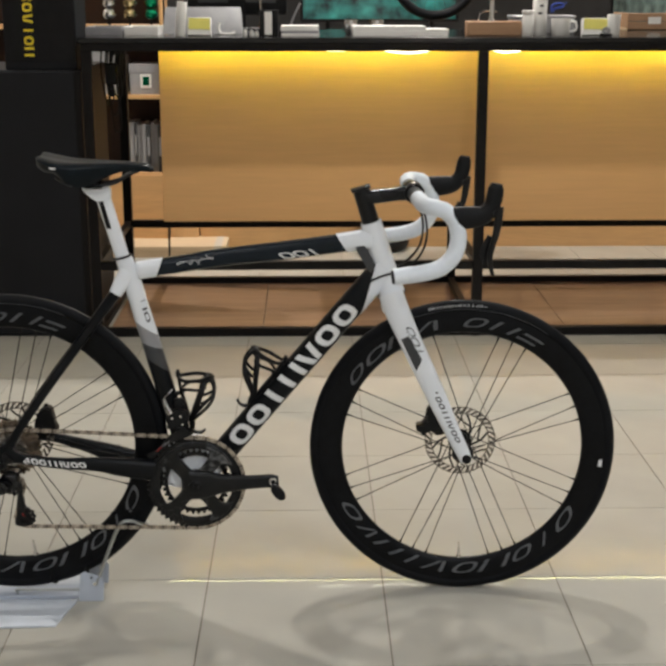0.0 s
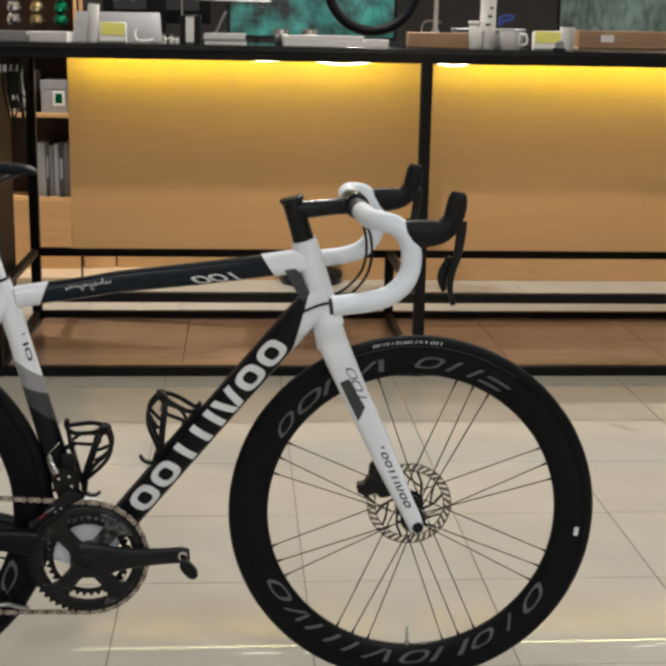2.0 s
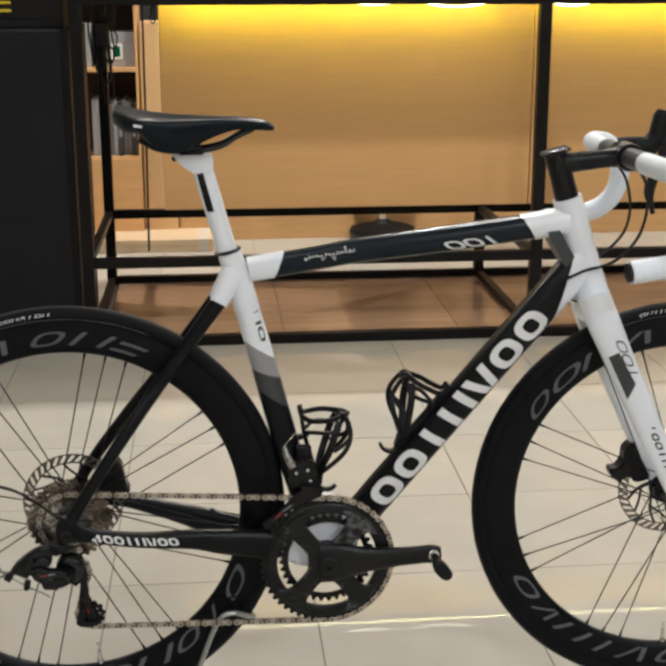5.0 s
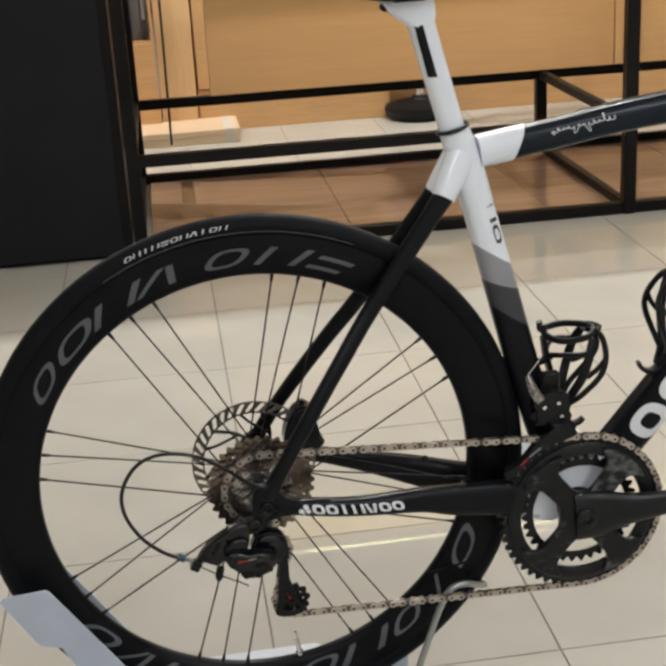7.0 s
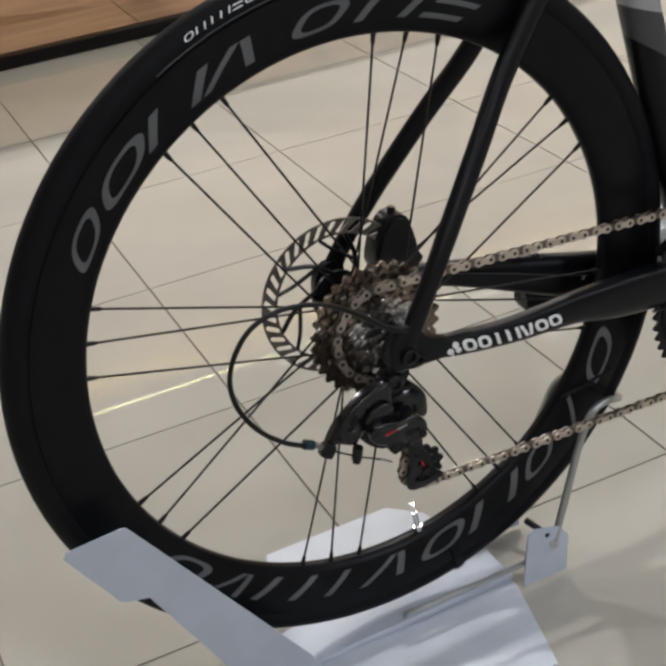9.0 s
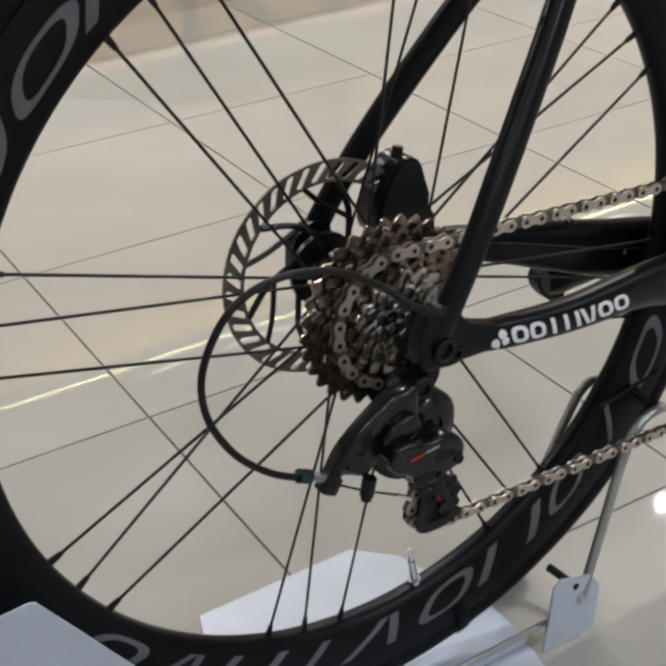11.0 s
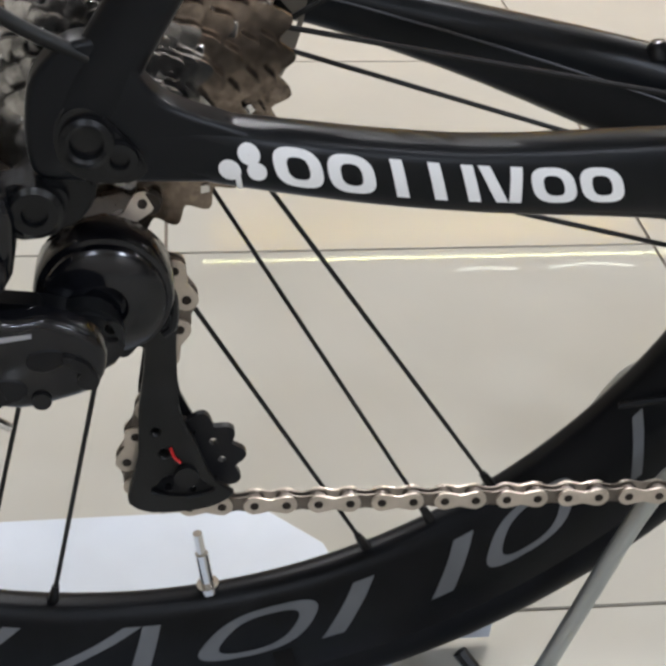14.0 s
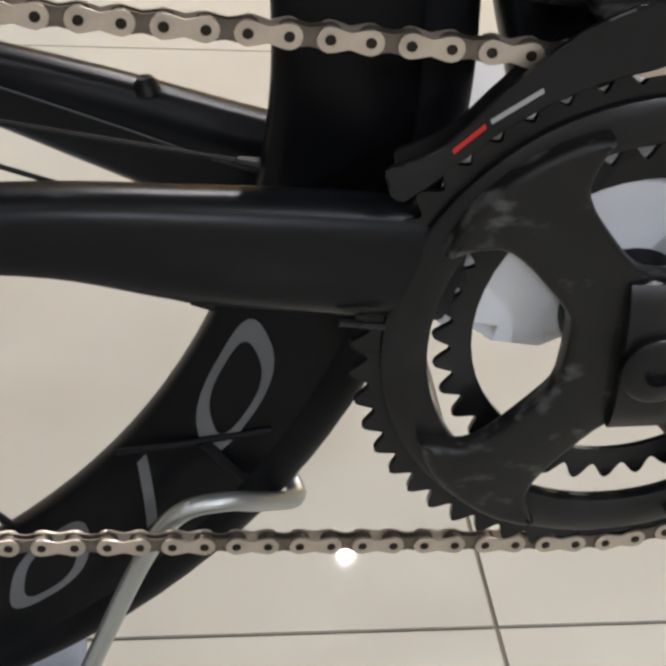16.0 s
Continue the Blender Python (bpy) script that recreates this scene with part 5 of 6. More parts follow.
for i in range(N_LINK):
    a, b = on_chain(i * STEP), on_chain((i + 1) * STEP)
    d = (b - a).normalized()
    side = (Vector((0, 1, 0)) - d * d.y).normalized()
    m = Matrix((d, side, d.cross(side))).transposed().to_4x4()
    m.translation = (a + b) / 2 - chain.location
    kind = i % 2
    for name, bm, mat in ((("inner_link", inner_bm, CHAININNER),) if kind else (("outer_link", outer_bm, CHAINOUTER),)) + (("link_pin", pin_bm, PIN),):
        if name not in shared:
            ob = part(name, bm, mat, chain)
            shared[name] = ob.data
        else:
            ob = new(name, shared[name])
            ob.parent = chain
        ob.matrix_basis = m

# rear derailleur
hang = part("derailleur_hanger", bevelled(plate(rounded([(0.000, 0.351), (0.002, 0.341), (-0.006, 0.331), (-0.022, 0.330), (-0.025, 0.341), (-0.014, 0.349)], 3), [], -0.0780, -0.0680), 0.0015), ALLOYBLACK, bike)
body = pebble(rounded([(-0.0120, 0.3520), (-0.0260, 0.3515), (-0.0360, 0.3480), (-0.0470, 0.3410), (-0.0580, 0.3330), (-0.0680, 0.3240), (-0.0770, 0.3100), (-0.0800, 0.3030), (-0.0740, 0.3000), (-0.0690, 0.3080), (-0.0600, 0.3040), (-0.0500, 0.3010), (-0.0400, 0.3120), (-0.0290, 0.3175), (-0.0160, 0.3190), (-0.0110, 0.3330)], 2), -0.0890, -0.0770, 0.0042)
rd = part("rear_derailleur", body, RDGLOSS, bike, "black rear derailleur with a small red stripe", angle=50)
rd.location = (-0.0112, 0, -0.0050)
part("pivot_bolt", moved(lathe([(0.0085, -0.062), (0.0085, -0.066), (0.0085, -0.0835), (0.0070, -0.0850), (0.0040, -0.0850), (0.0034, -0.081), (0, -0.081)], 28), Matrix.Translation((-0.0045, 0, 0.3445))), ALLOYBLACK, rd)
part("boss", bevelled(plate(rounded([(-0.0150, 0.3515), (0.0030, 0.3510), (0.0050, 0.3440), (0.0010, 0.3360), (-0.0130, 0.3355)], 3), [], -0.0830, -0.0700), 0.002, 2), ALLOYBLACK, rd)
part("cable_boss", moved(box(-0.0060, 0.0060, -0.006, 0.006, -0.0070, 0.0060, 0.0022, 2), Matrix.Translation((-0.0775, -0.0850, 0.3060)) @ Matrix.Rotation(radians(32), 4, "Y")), ALLOYBLACK, rd)
for x, z, r in ((-0.0385, 0.3345, 0.0024), (-0.0560, 0.3200, 0.0030), (-0.0665, 0.3150, 0.0024)):
    part("screw", moved(lathe([(r, 0.001), (r, -0.0006), (r * 0.6, -0.0010), (r * 0.5, 0.0), (0, 0.0)], 12), Matrix.Translation((x, -0.0890, z))), RDGLOSS, rd)
# dark raised plate painted as the shade of a hollow
part("recess", bevelled(plate(rounded([(-0.0520, 0.3330), (-0.0470, 0.3340), (-0.0490, 0.3240), (-0.0545, 0.3180), (-0.0555, 0.3250)], 3), [], -0.0897, -0.0885), 0.0004, 1), DARKPLASTIC, rd)
part("upper_knuckle", pebble(rounded([(-0.0420, 0.3260), (-0.0330, 0.3350), (-0.0200, 0.3370), (-0.0135, 0.3300), (-0.0165, 0.3215), (-0.0280, 0.3190), (-0.0390, 0.3200)], 3), -0.0950, -0.0880, 0.0030), RDGLOSS, rd, angle=50)
link_out = pebble(rounded([(x * 0.92 + 0.0010, 0.3040 + (z - 0.3050) * 0.88) for x, z in ((-0.0430, 0.3255), (-0.0340, 0.3265), (-0.0270, 0.3250), (-0.0170, 0.3215), (-0.0040, 0.3225), (0.0090, 0.3165), (0.0145, 0.3060), (0.0110, 0.2935), (0.0000, 0.2885), (-0.0150, 0.2850), (-0.0255, 0.2890), (-0.0320, 0.2985), (-0.0430, 0.3050), (-0.0460, 0.3150))], 3), -0.1030, -0.0950, 0.0034)
outer_link = part("outer_link_plate", link_out, RDGLOSS, rd, angle=50)
for x0, x1, z0, mat in ((-0.0290, -0.0180, 0.3105, REDDECAL), (-0.0170, -0.0070, 0.3120, LIGHTGREY)):
    m = bmesh.new()
    patch(m, ((x0, z0), (x1, z0 + 0.0014), (x1, z0 + 0.0030), (x0, z0 + 0.0020)), lambda a, b: Vector((a, -0.10325, b)), 1, 1)
    part("printed_bar", m, mat, outer_link, "short printed stripe")
# both dark plates on the link paint in the shade of hollows
part("link_recess", bevelled(plate(rounded([(-0.0080, 0.3080), (0.0000, 0.3090), (0.0020, 0.3040), (-0.0040, 0.3010), (-0.0090, 0.3030)], 3), [], -0.1036, -0.1024), 0.0004, 1), DARKPLASTIC, outer_link)
part("link_rib", bevelled(plate(rounded([(0.0010, 0.3075), (0.0080, 0.3050), (0.0110, 0.2990), (0.0030, 0.3020)], 3), [], -0.1042, -0.1024), 0.0006, 2), ALLOYBLACK, outer_link)
part("link_recess", bevelled(plate(rounded([(-0.0260, 0.2975), (-0.0130, 0.2985), (-0.0100, 0.2930), (-0.0180, 0.2890), (-0.0250, 0.2920)], 3), [], -0.1036, -0.1024), 0.0004, 1), DARKPLASTIC, outer_link)
part("inner_link_plate", bevelled(plate(rounded([(-0.0440, 0.3080), (-0.0200, 0.3100), (0.0080, 0.3030), (0.0100, 0.2860), (-0.0140, 0.2770), (-0.0340, 0.2880)], 3), [], -0.0800, -0.0690), 0.003, 2, 0.6), ALLOYBLACK, rd)
for x, z, r in ((-0.0385, 0.3165, 0.0045), (-0.0205, 0.2925, 0.0040), (0.0085, 0.2975, 0.0034), (-0.0060, 0.2905, 0.0030)):
    part("link_pin", rod((x, -0.1040, z), (x, -0.0680, z), r, 14), ALLOYBLACK, rd)
part("adjust_screw", joined(rod((-0.0495, -0.0880, 0.2990), (-0.0522, -0.0880, 0.2868), 0.0048, 14), rod((-0.0520, -0.0880, 0.2875), (-0.0528, -0.0880, 0.2835), 0.0037, 12)), ALLOYBLACK, rd)
part("spring", wire([(-0.016 + 0.0006 * i + 0.004 * math.cos(i * 1.3), -0.084 + 0.004 * math.sin(i * 1.3), 0.2800 + 0.0005 * i) for i in range(20)], 0.0008, 6, 2), SILVER, rd)
part("lower_knuckle", moved(lathe([(0.0150, -0.0480), (0.0222, -0.0482), (0.0230, -0.0495), (0.0230, -0.0625), (0.0222, -0.0640), (0.0206, -0.0644), (0.0200, -0.0668), (0.0170, -0.0690), (0.0080, -0.0700), (0.0070, -0.0680), (0, -0.0680)], 36), Matrix.Translation((0.0128, 0, 0.3020))), RDGLOSS, rd, "glossy black spring housing")
part("knuckle_face", bevelled(plate(rounded([(-0.0080, 0.2990), (0.0040, 0.3070), (0.0150, 0.3040), (0.0190, 0.2920), (0.0120, 0.2830), (-0.0040, 0.2850)], 3), [circle(0.0150, 0.2985, 0.0022, 10)], -0.0790, -0.0705), 0.0018, 2), CARBON, rd)
cage_out = [(0.0017, 0.2935), (0.0117, 0.3005), (0.0267, 0.2995), (0.0357, 0.2885), (0.0357, 0.2705), (0.0357, 0.2505), (0.0367, 0.2385), (0.0417, 0.2265), (0.0447, 0.2165), (0.0487, 0.2075), (0.0557, 0.2015), (0.0497, 0.1960), (0.0397, 0.1935), (0.0237, 0.1935), (0.0157, 0.1985), (0.0162, 0.2065), (0.0202, 0.2225), (0.0212, 0.2435), (0.0247, 0.2705), (0.0187, 0.2885)]
slot = rounded([(0.0245, 0.2040), (0.0290, 0.2105), (0.0370, 0.2120), (0.0445, 0.2080), (0.0480, 0.2035), (0.0370, 0.2005)], 3)
eyelets = [slot, circle(0.0300, 0.2225, 0.0021, 10), circle(0.0270, 0.2330, 0.0018, 10)]
part("cage_plate", bevelled(plate(rounded(cage_out, 2), eyelets, -0.0480, -0.0455), 0.0006, 1), CARBON, rd, "black carbon pulley cage")
part("cage_plate", plate(rounded(cage_out, 2), [], -0.0320, -0.0300), ALLOYBLACK, rd)
for c in (PUL_UP, PUL_LO):
    p = part("pulley", plate(toothed(11, R_PUL - 0.0030, R_PUL + 0.0012, 0.1, 0.62), [circle(0, 0, 0.0060, 14)] + [circle(*polar(0.0140, 40 * k), 0.0017, 8) for k in range(9)], -0.0015, 0.0015), DARKPLASTIC, rd, "black toothed jockey wheel")
    c = c - rd.location
    p.location = c
    part("pulley_bolt", rod((c.x, -0.0500, c.z), (c.x, -0.0290, c.z), 0.0048, 14), ALLOYBLACK, rd)
part("cage_tab", wire([(0.0310, -0.0600, 0.3060), (0.0350, -0.0600, 0.3000), (0.0350, -0.0600, 0.2880), (0.0315, -0.0600, 0.2840)], 0.0016, 8, 4), ALLOYBLACK, rd)
part("cage_mark", wire([(0.0322, -0.0486, 0.2255), (0.0335, -0.0486, 0.2210), (0.0357, -0.0486, 0.2185)], 0.0006, 5, 4), REDDECAL, rd, "small red stroke")
loop = [(0.0150, -0.0790, 0.3900), (-0.0080, -0.0800, 0.4030), (-0.0350, -0.0830, 0.4270), (-0.0680, -0.0850, 0.4480), (-0.1050, -0.0850, 0.4545), (-0.1340, -0.0850, 0.4440), (-0.1530, -0.0850, 0.4150), (-0.1535, -0.0850, 0.3840), (-0.1390, -0.0850, 0.3530), (-0.1180, -0.0850, 0.3310), (-0.0990, -0.0850, 0.3190), (-0.0900, -0.0850, 0.3150)]
part("cable_loop", wire(loop, 0.0023, 10, 8), CABLE, rd, "black cable housing loop")
barrel = part("barrel_adjuster", joined(rod((-0.0985, -0.0850, 0.3200), (-0.0905, -0.0850, 0.3160), 0.0046, 14), rod((-0.0905, -0.0850, 0.3160), (-0.0790, -0.0850, 0.3095), 0.0020, 10)), BLUEMETAL, rd, "blue-grey metal barrel adjuster")
part("spring", wire([(-0.0900 + 0.0105 * k / 40, -0.0850 + 0.0031 * math.cos(k * 0.9), 0.3157 - 0.0060 * k / 40 + 0.0031 * math.sin(k * 0.9)) for k in range(41)], 0.0005, 5, 2), SILVER, barrel, "fine silver coil spring")
part("inner_cable", wire([(-0.0760, -0.0880, 0.3060), (-0.0520, -0.0880, 0.2900), (-0.0300, -0.0880, 0.2772)], 0.0008, 6, 3), SPOKE, rd)
part("cable_tip", rod((-0.0300, -0.0880, 0.2772), (-0.0185, -0.0880, 0.2690), 0.0016, 8), SILVER, rd, "silver cable end")

# front derailleur
fd_plate = [(0.2915, 0.3540), (0.2940, 0.3460), (0.3010, 0.3450), (0.3130, 0.3560), (0.3310, 0.3710), (0.3560, 0.3850), (0.3800, 0.3925), (0.3830, 0.4020), (0.3700, 0.4120), (0.3480, 0.4020), (0.3270, 0.3830), (0.3100, 0.3640), (0.2985, 0.3575)]
fd = part("front_derailleur", bevelled(plate(rounded(fd_plate, 3), [], -0.0575, -0.0550), 0.0007, 1), ALLOYBLACK, bike, "black front derailleur with a red stripe")
fd.location = (0.008, 0, 0)
part("inner_cage", plate(rounded([(x + 0.006, z - 0.002) for x, z in fd_plate], 3), [], -0.0390, -0.0375), DARKPLASTIC, fd)
for x0, z0, x1, z1, mat in ((0.3125, 0.3610, 0.3220, 0.3702, REDDECAL), (0.3235, 0.3716, 0.3390, 0.3826, LIGHTGREY)):
    m = bmesh.new()
    patch(m, ((x0, z0), (x1, z1), (x1 - 0.0007, z1 + 0.0018), (x0 - 0.0007, z0 + 0.0018)), lambda a, b: Vector((a, -0.05785, b)), 1, 1)
    part("printed_bar", m, mat, fd, "short printed stripe")
part("body", bevelled(plate(rounded([(0.3400, 0.4060), (0.3720, 0.4080), (0.3800, 0.4220), (0.3760, 0.4430), (0.3560, 0.4500), (0.3380, 0.4400), (0.3360, 0.4200)], 3), [], -0.0460, -0.0240), 0.003, 2, 0.6), ALLOYBLACK, fd)
part("link_arm", Sweep([(0.3420, -0.0440, 0.4400, 0.004, 0.007), (0.3330, -0.0400, 0.4560, 0.004, 0.006), (0.3290, -0.0340, 0.4720, 0.003, 0.004)], 4).mesh(10), SPROCKETBRIGHT, fd, "worn bright metal arm")
part("mount", box(0.348, 0.372, -0.030, -0.018, 0.410, 0.470, 0.003), ALLOYBLACK, fd)
part("arm_bridge", box(0.352, 0.374, -0.056, -0.034, 0.4045, 0.4115, 0.002), ALLOYBLACK, fd)
for x, y, z in ((0.346, -0.047, 0.432), (0.364, -0.047, 0.436), (0.368, -0.047, 0.418)):
    part("pivot", rod((x, y - 0.0015, z), (x, y + 0.004, z), 0.0026, 12), SILVER, fd)
part("cable", wire([(0.3290, -0.0350, 0.4730), (0.3400, -0.0340, 0.4860), (0.3480, -0.0300, 0.4930)], 0.0011, 6, 4), SILVER, fd)
part("chain_catcher", rod((0.288, -0.0580, 0.2960), (0.304, -0.0590, 0.2950), 0.0014, 8), ALLOYBLACK, bike)

# ---- the floor stand ----
stand = thing("bicycle_stand", (0, 0, 0), "white sheet-metal bicycle floor stand holding the rear wheel", "bicycle stand")


def floor_plate(pts, z0, z1):
    bm = bmesh.new()
    lo, hi = [bm.verts.new((x, y, z0)) for x, y in pts], [bm.verts.new((x, y, z1)) for x, y in pts]
    bm.faces.new(lo[::-1])
    bm.faces.new(hi)
    for i in range(len(pts)):
        j = (i + 1) % len(pts)
        bm.faces.new((lo[i], lo[j], hi[j], hi[i]))
    return bm


part("base_plate", bevelled(floor_plate([(-0.130, -0.158), (0.098, -0.156), (0.128, -0.040), (0.128, 0.045), (0.107, 0.125), (0.075, 0.158), (-0.080, 0.160), (-0.094, 0.120), (-0.110, 0.0)], 0.0005, 0.0045), 0.0012, 1), STANDBASE, stand, "pale grey painted base plate")
for s in (-1, 1):
    y0, y1 = s * 0.0445, s * 0.0465
    upright = [(-0.326, 0.262), (-0.322, 0.268), (-0.272, 0.271), (-0.2675, 0.269), (-0.1175, 0.040), (-0.1055, 0.016), (-0.1055, 0.0045), (-0.1635, 0.0045), (-0.2000, 0.0650), (-0.2370, 0.1380), (-0.2620, 0.1880), (-0.2800, 0.1920), (-0.2880, 0.1960)]
    part("side_plate", bevelled(plate(upright, [], y0, y1), 0.0006, 1), STANDPAINT, stand, "bent white painted steel side plate")
    part("fold", bevelled(plate([(-0.262, 0.188), (-0.237, 0.138), (-0.232, 0.142), (-0.252, 0.190)], [], y0 - s * 0.001, y0 - s * 0.020), 0.0006, 1), STANDPAINT, stand)
    br = [(0.132, 0.0045), (0.187, 0.0045), (0.1905, 0.049), (0.1805, 0.065), (0.1675, 0.070), (0.1475, 0.075), (0.1405, 0.071)]
    bracket = part("bracket", bevelled(plate(br, [], y0, y1), 0.0006, 1), STANDPAINT, stand, "small white painted bracket")
    part("bolt", rod((0.1700, s * 0.0500, 0.0480), (0.1700, s * 0.0430, 0.0480), 0.0042, 10), SILVER, bracket)
    part("side_rod", wire([(0.1500, s * 0.040, 0.0300), (0.0300, s * 0.042, 0.0330), (-0.0020, s * 0.041, 0.0330), (-0.0050, s * 0.036, 0.0290), (-0.0040, s * 0.030, 0.0200)], 0.0030, 8, 4), STANDWIRE, stand)
part("wheel_bed", box(-0.150, 0.130, -0.030, 0.030, 0.0045, 0.0120, 0.002), STANDPAINT, stand)
part("back_web", moved(box(-0.0012, 0.0012, -0.0435, 0.0435, -0.045, 0.0, 0.0005), Matrix.Translation((-0.2935, 0, 0.240)) @ Matrix.Rotation(radians(-28), 4, "Y")), STANDPAINT, stand)
hoop = [(0.172, -0.0445, 0.042), (0.1945, -0.0395, 0.100), (0.2185, -0.0340, 0.160), (0.234, -0.0330, 0.185), (0.253, -0.0310, 0.189), (0.270, -0.0220, 0.180), (0.286, -0.0040, 0.168), (0.270, 0.0220, 0.180), (0.253, 0.0310, 0.189), (0.234, 0.0330, 0.185), (0.2185, 0.0340, 0.160), (0.1945, 0.0395, 0.100), (0.172, 0.0445, 0.042)]
part("wheel_hoop", wire(hoop, 0.0042, 10, 5), STANDWIRE, stand, "bent zinc wire hoop in front of the tyre")
part("stop_peg", rod((0.148, -0.030, 0.078), (0.165, -0.046, 0.060), 0.0035, 8), CABLE, stand)


# ---- things on and behind the counter ----
def stand_at(x, y, z=TOP, size=1.0):
    """A place given in the bicycle's axes, turned with the room."""
    return Matrix.Translation((x, y, z)) @ Matrix.Rotation(TURN, 4, "Z") @ Matrix.Scale(size, 4)


def on_top(x, y, z=0.0):
    """A place on the counter's top."""
    return stand_at(0.112 + 0.899 * x, 0.040 + 0.95 * y, TOP + 0.91 * z, 0.905)


def behind(x, y, z=0.0):
    """A place along the rear of the shop, behind the counter."""
    return stand_at(0.285 + 0.74 * x, BY + 0.74 * y, 0.09 + 0.742 * z, 0.742)


BY, GROUND = 4.02, -0.121


def tilt(bm, deg, axis="X", at=(0, 0, 0)):
    return moved(bm, Matrix.Translation(at) @ Matrix.Rotation(radians(deg), 4, axis) @ Matrix.Translation(-Vector(at)))


# bells on three posts over a white tray
def bell_tower(x, mat, label):
    t = thing("bell_tower", on_top(x, 2.90), label, "bicycle bells", "towers of bells")
    part("foot", lathe([(0.034, 0.0), (0.035, 0.004), (0.012, 0.010), (0.006, 0.030)], 20, "Z"), DARKPLASTIC, t)
    part("pole", rod((0, 0, 0.01), (0, 0, 0.62), 0.005, 8), DARKPLASTIC, t)
    me = None
    for i in range(11):
        if me is None:
            ob = part("bell", lathe([(0.006, 0.0), (0.020, 0.002), (0.0268, 0.014), (0.0275, 0.022), (0.0240, 0.036), (0.0140, 0.046), (0.006, 0.049)], 20, "Z"), mat, t)
            me = ob.data
        else:
            ob = new("bell", me)
            ob.parent = t
        ob.location = (0.0015 * math.sin(i * 2.1), 0, 0.060 + 0.0495 * i)
        part("clapper", tilt(rod((0.022, -0.014, 0.006), (0.033, -0.018, 0.020), 0.0035, 6), 0), CHROME, ob)


bell_tower(-0.222, SILVER, "tower of polished silver bicycle bells")
bell_tower(-0.128, BRASS, "tower of brass bicycle bells")
bell_tower(-0.030, GREENMETAL, "tower of green anodised bicycle bells")


def tray(x0, x1, y0, y1, z0, z1, mat, label):
    t = thing("tray", on_top(x0, y0), label, "tray")
    w, d = x1 - x0, y1 - y0
    part("base", box(0, w, 0, d, z0, z0 + 0.006, 0.001), mat, t)
    for a, b, c, e in ((0, w, 0, 0.005), (0, w, d - 0.005, d), (0, 0.005, 0.005, d - 0.005), (w - 0.005, w, 0.005, d - 0.005)):
        part("rim", box(a, b, c, e, z0 + 0.006, z1, 0.001), mat, t)


tray(-0.115, 0.030, 2.55, 2.80, 0.0, 0.036, PAPER, "shallow white plastic tray on the counter")
tray(-0.282, -0.125, 2.55, 2.80, 0.0, 0.036, GREYPLASTIC, "shallow grey plastic tray on the counter")

# white paper roll
roll = thing("paper_roll", on_top(0.132, 2.45), "white paper roll leaning on the counter", "paper roll")
part("paper", tilt(lathe([(0.008, 0.0), (0.0205, 0.0), (0.0215, 0.002), (0.0215, 0.140), (0.0205, 0.142), (0.008, 0.142)], 28, "Z", closed=True), 5, "Y"), PAPER, roll)
part("core", tilt(lathe([(0.0065, 0.001), (0.0078, 0.001), (0.0078, 0.1425), (0.0065, 0.1425)], 20, "Z", closed=True), 5, "Y"), PALEWOOD, roll)


def note_pad(x0, x1, y, z1, top_mat, body_mat, label, lean=-12):
    t = thing("note_pad", on_top(x0, y), label, "note pad")
    w, h = x1 - x0, z1
    part("sheet_block", tilt(moved(box(0, w, -0.020, 0.020, 0, h, 0.002), Matrix.Identity(4)), lean), body_mat, t)
    part("cover_sheet", tilt(moved(box(0.003, w * 0.94, -0.0225, -0.0205, h * 0.35, h * 0.98, 0.0004), Matrix.Rotation(radians(2), 4, "Y")), lean), top_mat, t, "yellow paper sheet")
    return t


note_pad(0.165, 0.263, 2.46, 0.074, YELLOWCARD, PAPER, "pale yellow sticky note pad standing on the counter")
note_pad(1.848, 1.957, 2.42, 0.071, YELLOWCARD, PAPER, "white note pad with a yellow top sheet")


# grey card terminals with slanted faces
def terminal(x0, x1, y, z1, label, lean=-24):
    t = thing("card_terminal", on_top(x0, y), label, "card terminal")
    w, h = x1 - x0, (z1)
    body = box(0, w, 0, 0.075, 0, h, 0.008, 2)
    for v in body.verts:
        v.co.y += max(0, v.co.z) * 0.55
        v.co.x += (v.co.x - w / 2) * -0.22 * v.co.z / h
    part("body", body, GREYPLASTIC, t)
    face = box(w * 0.10, w * 0.90, -0.004, -0.001, h * 0.30, h * 0.92, 0.001)
    for v in face.verts:
        v.co.y += max(0, v.co.z) * 0.55
        v.co.x += (v.co.x - w / 2) * -0.22 * v.co.z / h
    part("display", face, LIGHTGREY, t, "pale grey display")
    part("base", box(-0.006, w + 0.006, -0.012, 0.11, 0, 0.016, 0.004), GREYPLASTIC, t)


leaning = thing("sample_board", on_top(0.042, 2.62), "grey board leaning back on a small prop", "board")
face = box(0, 0.352, 0, 0.008, 0.001, 0.116, 0.001)
for v in face.verts:
    v.co.y += v.co.z * 0.45
    v.co.x += 0.10 * v.co.z * (1 if v.co.x < 0.1 else -1)
part("face", face, GREYPLASTIC, leaning)
part("prop", box(0.15, 0.20, 0.062, 0.10, 0, 0.08, 0.002), DARKPLASTIC, leaning)
terminal(0.190, 0.255, 2.72, 0.108, "small grey plastic reader on the counter")

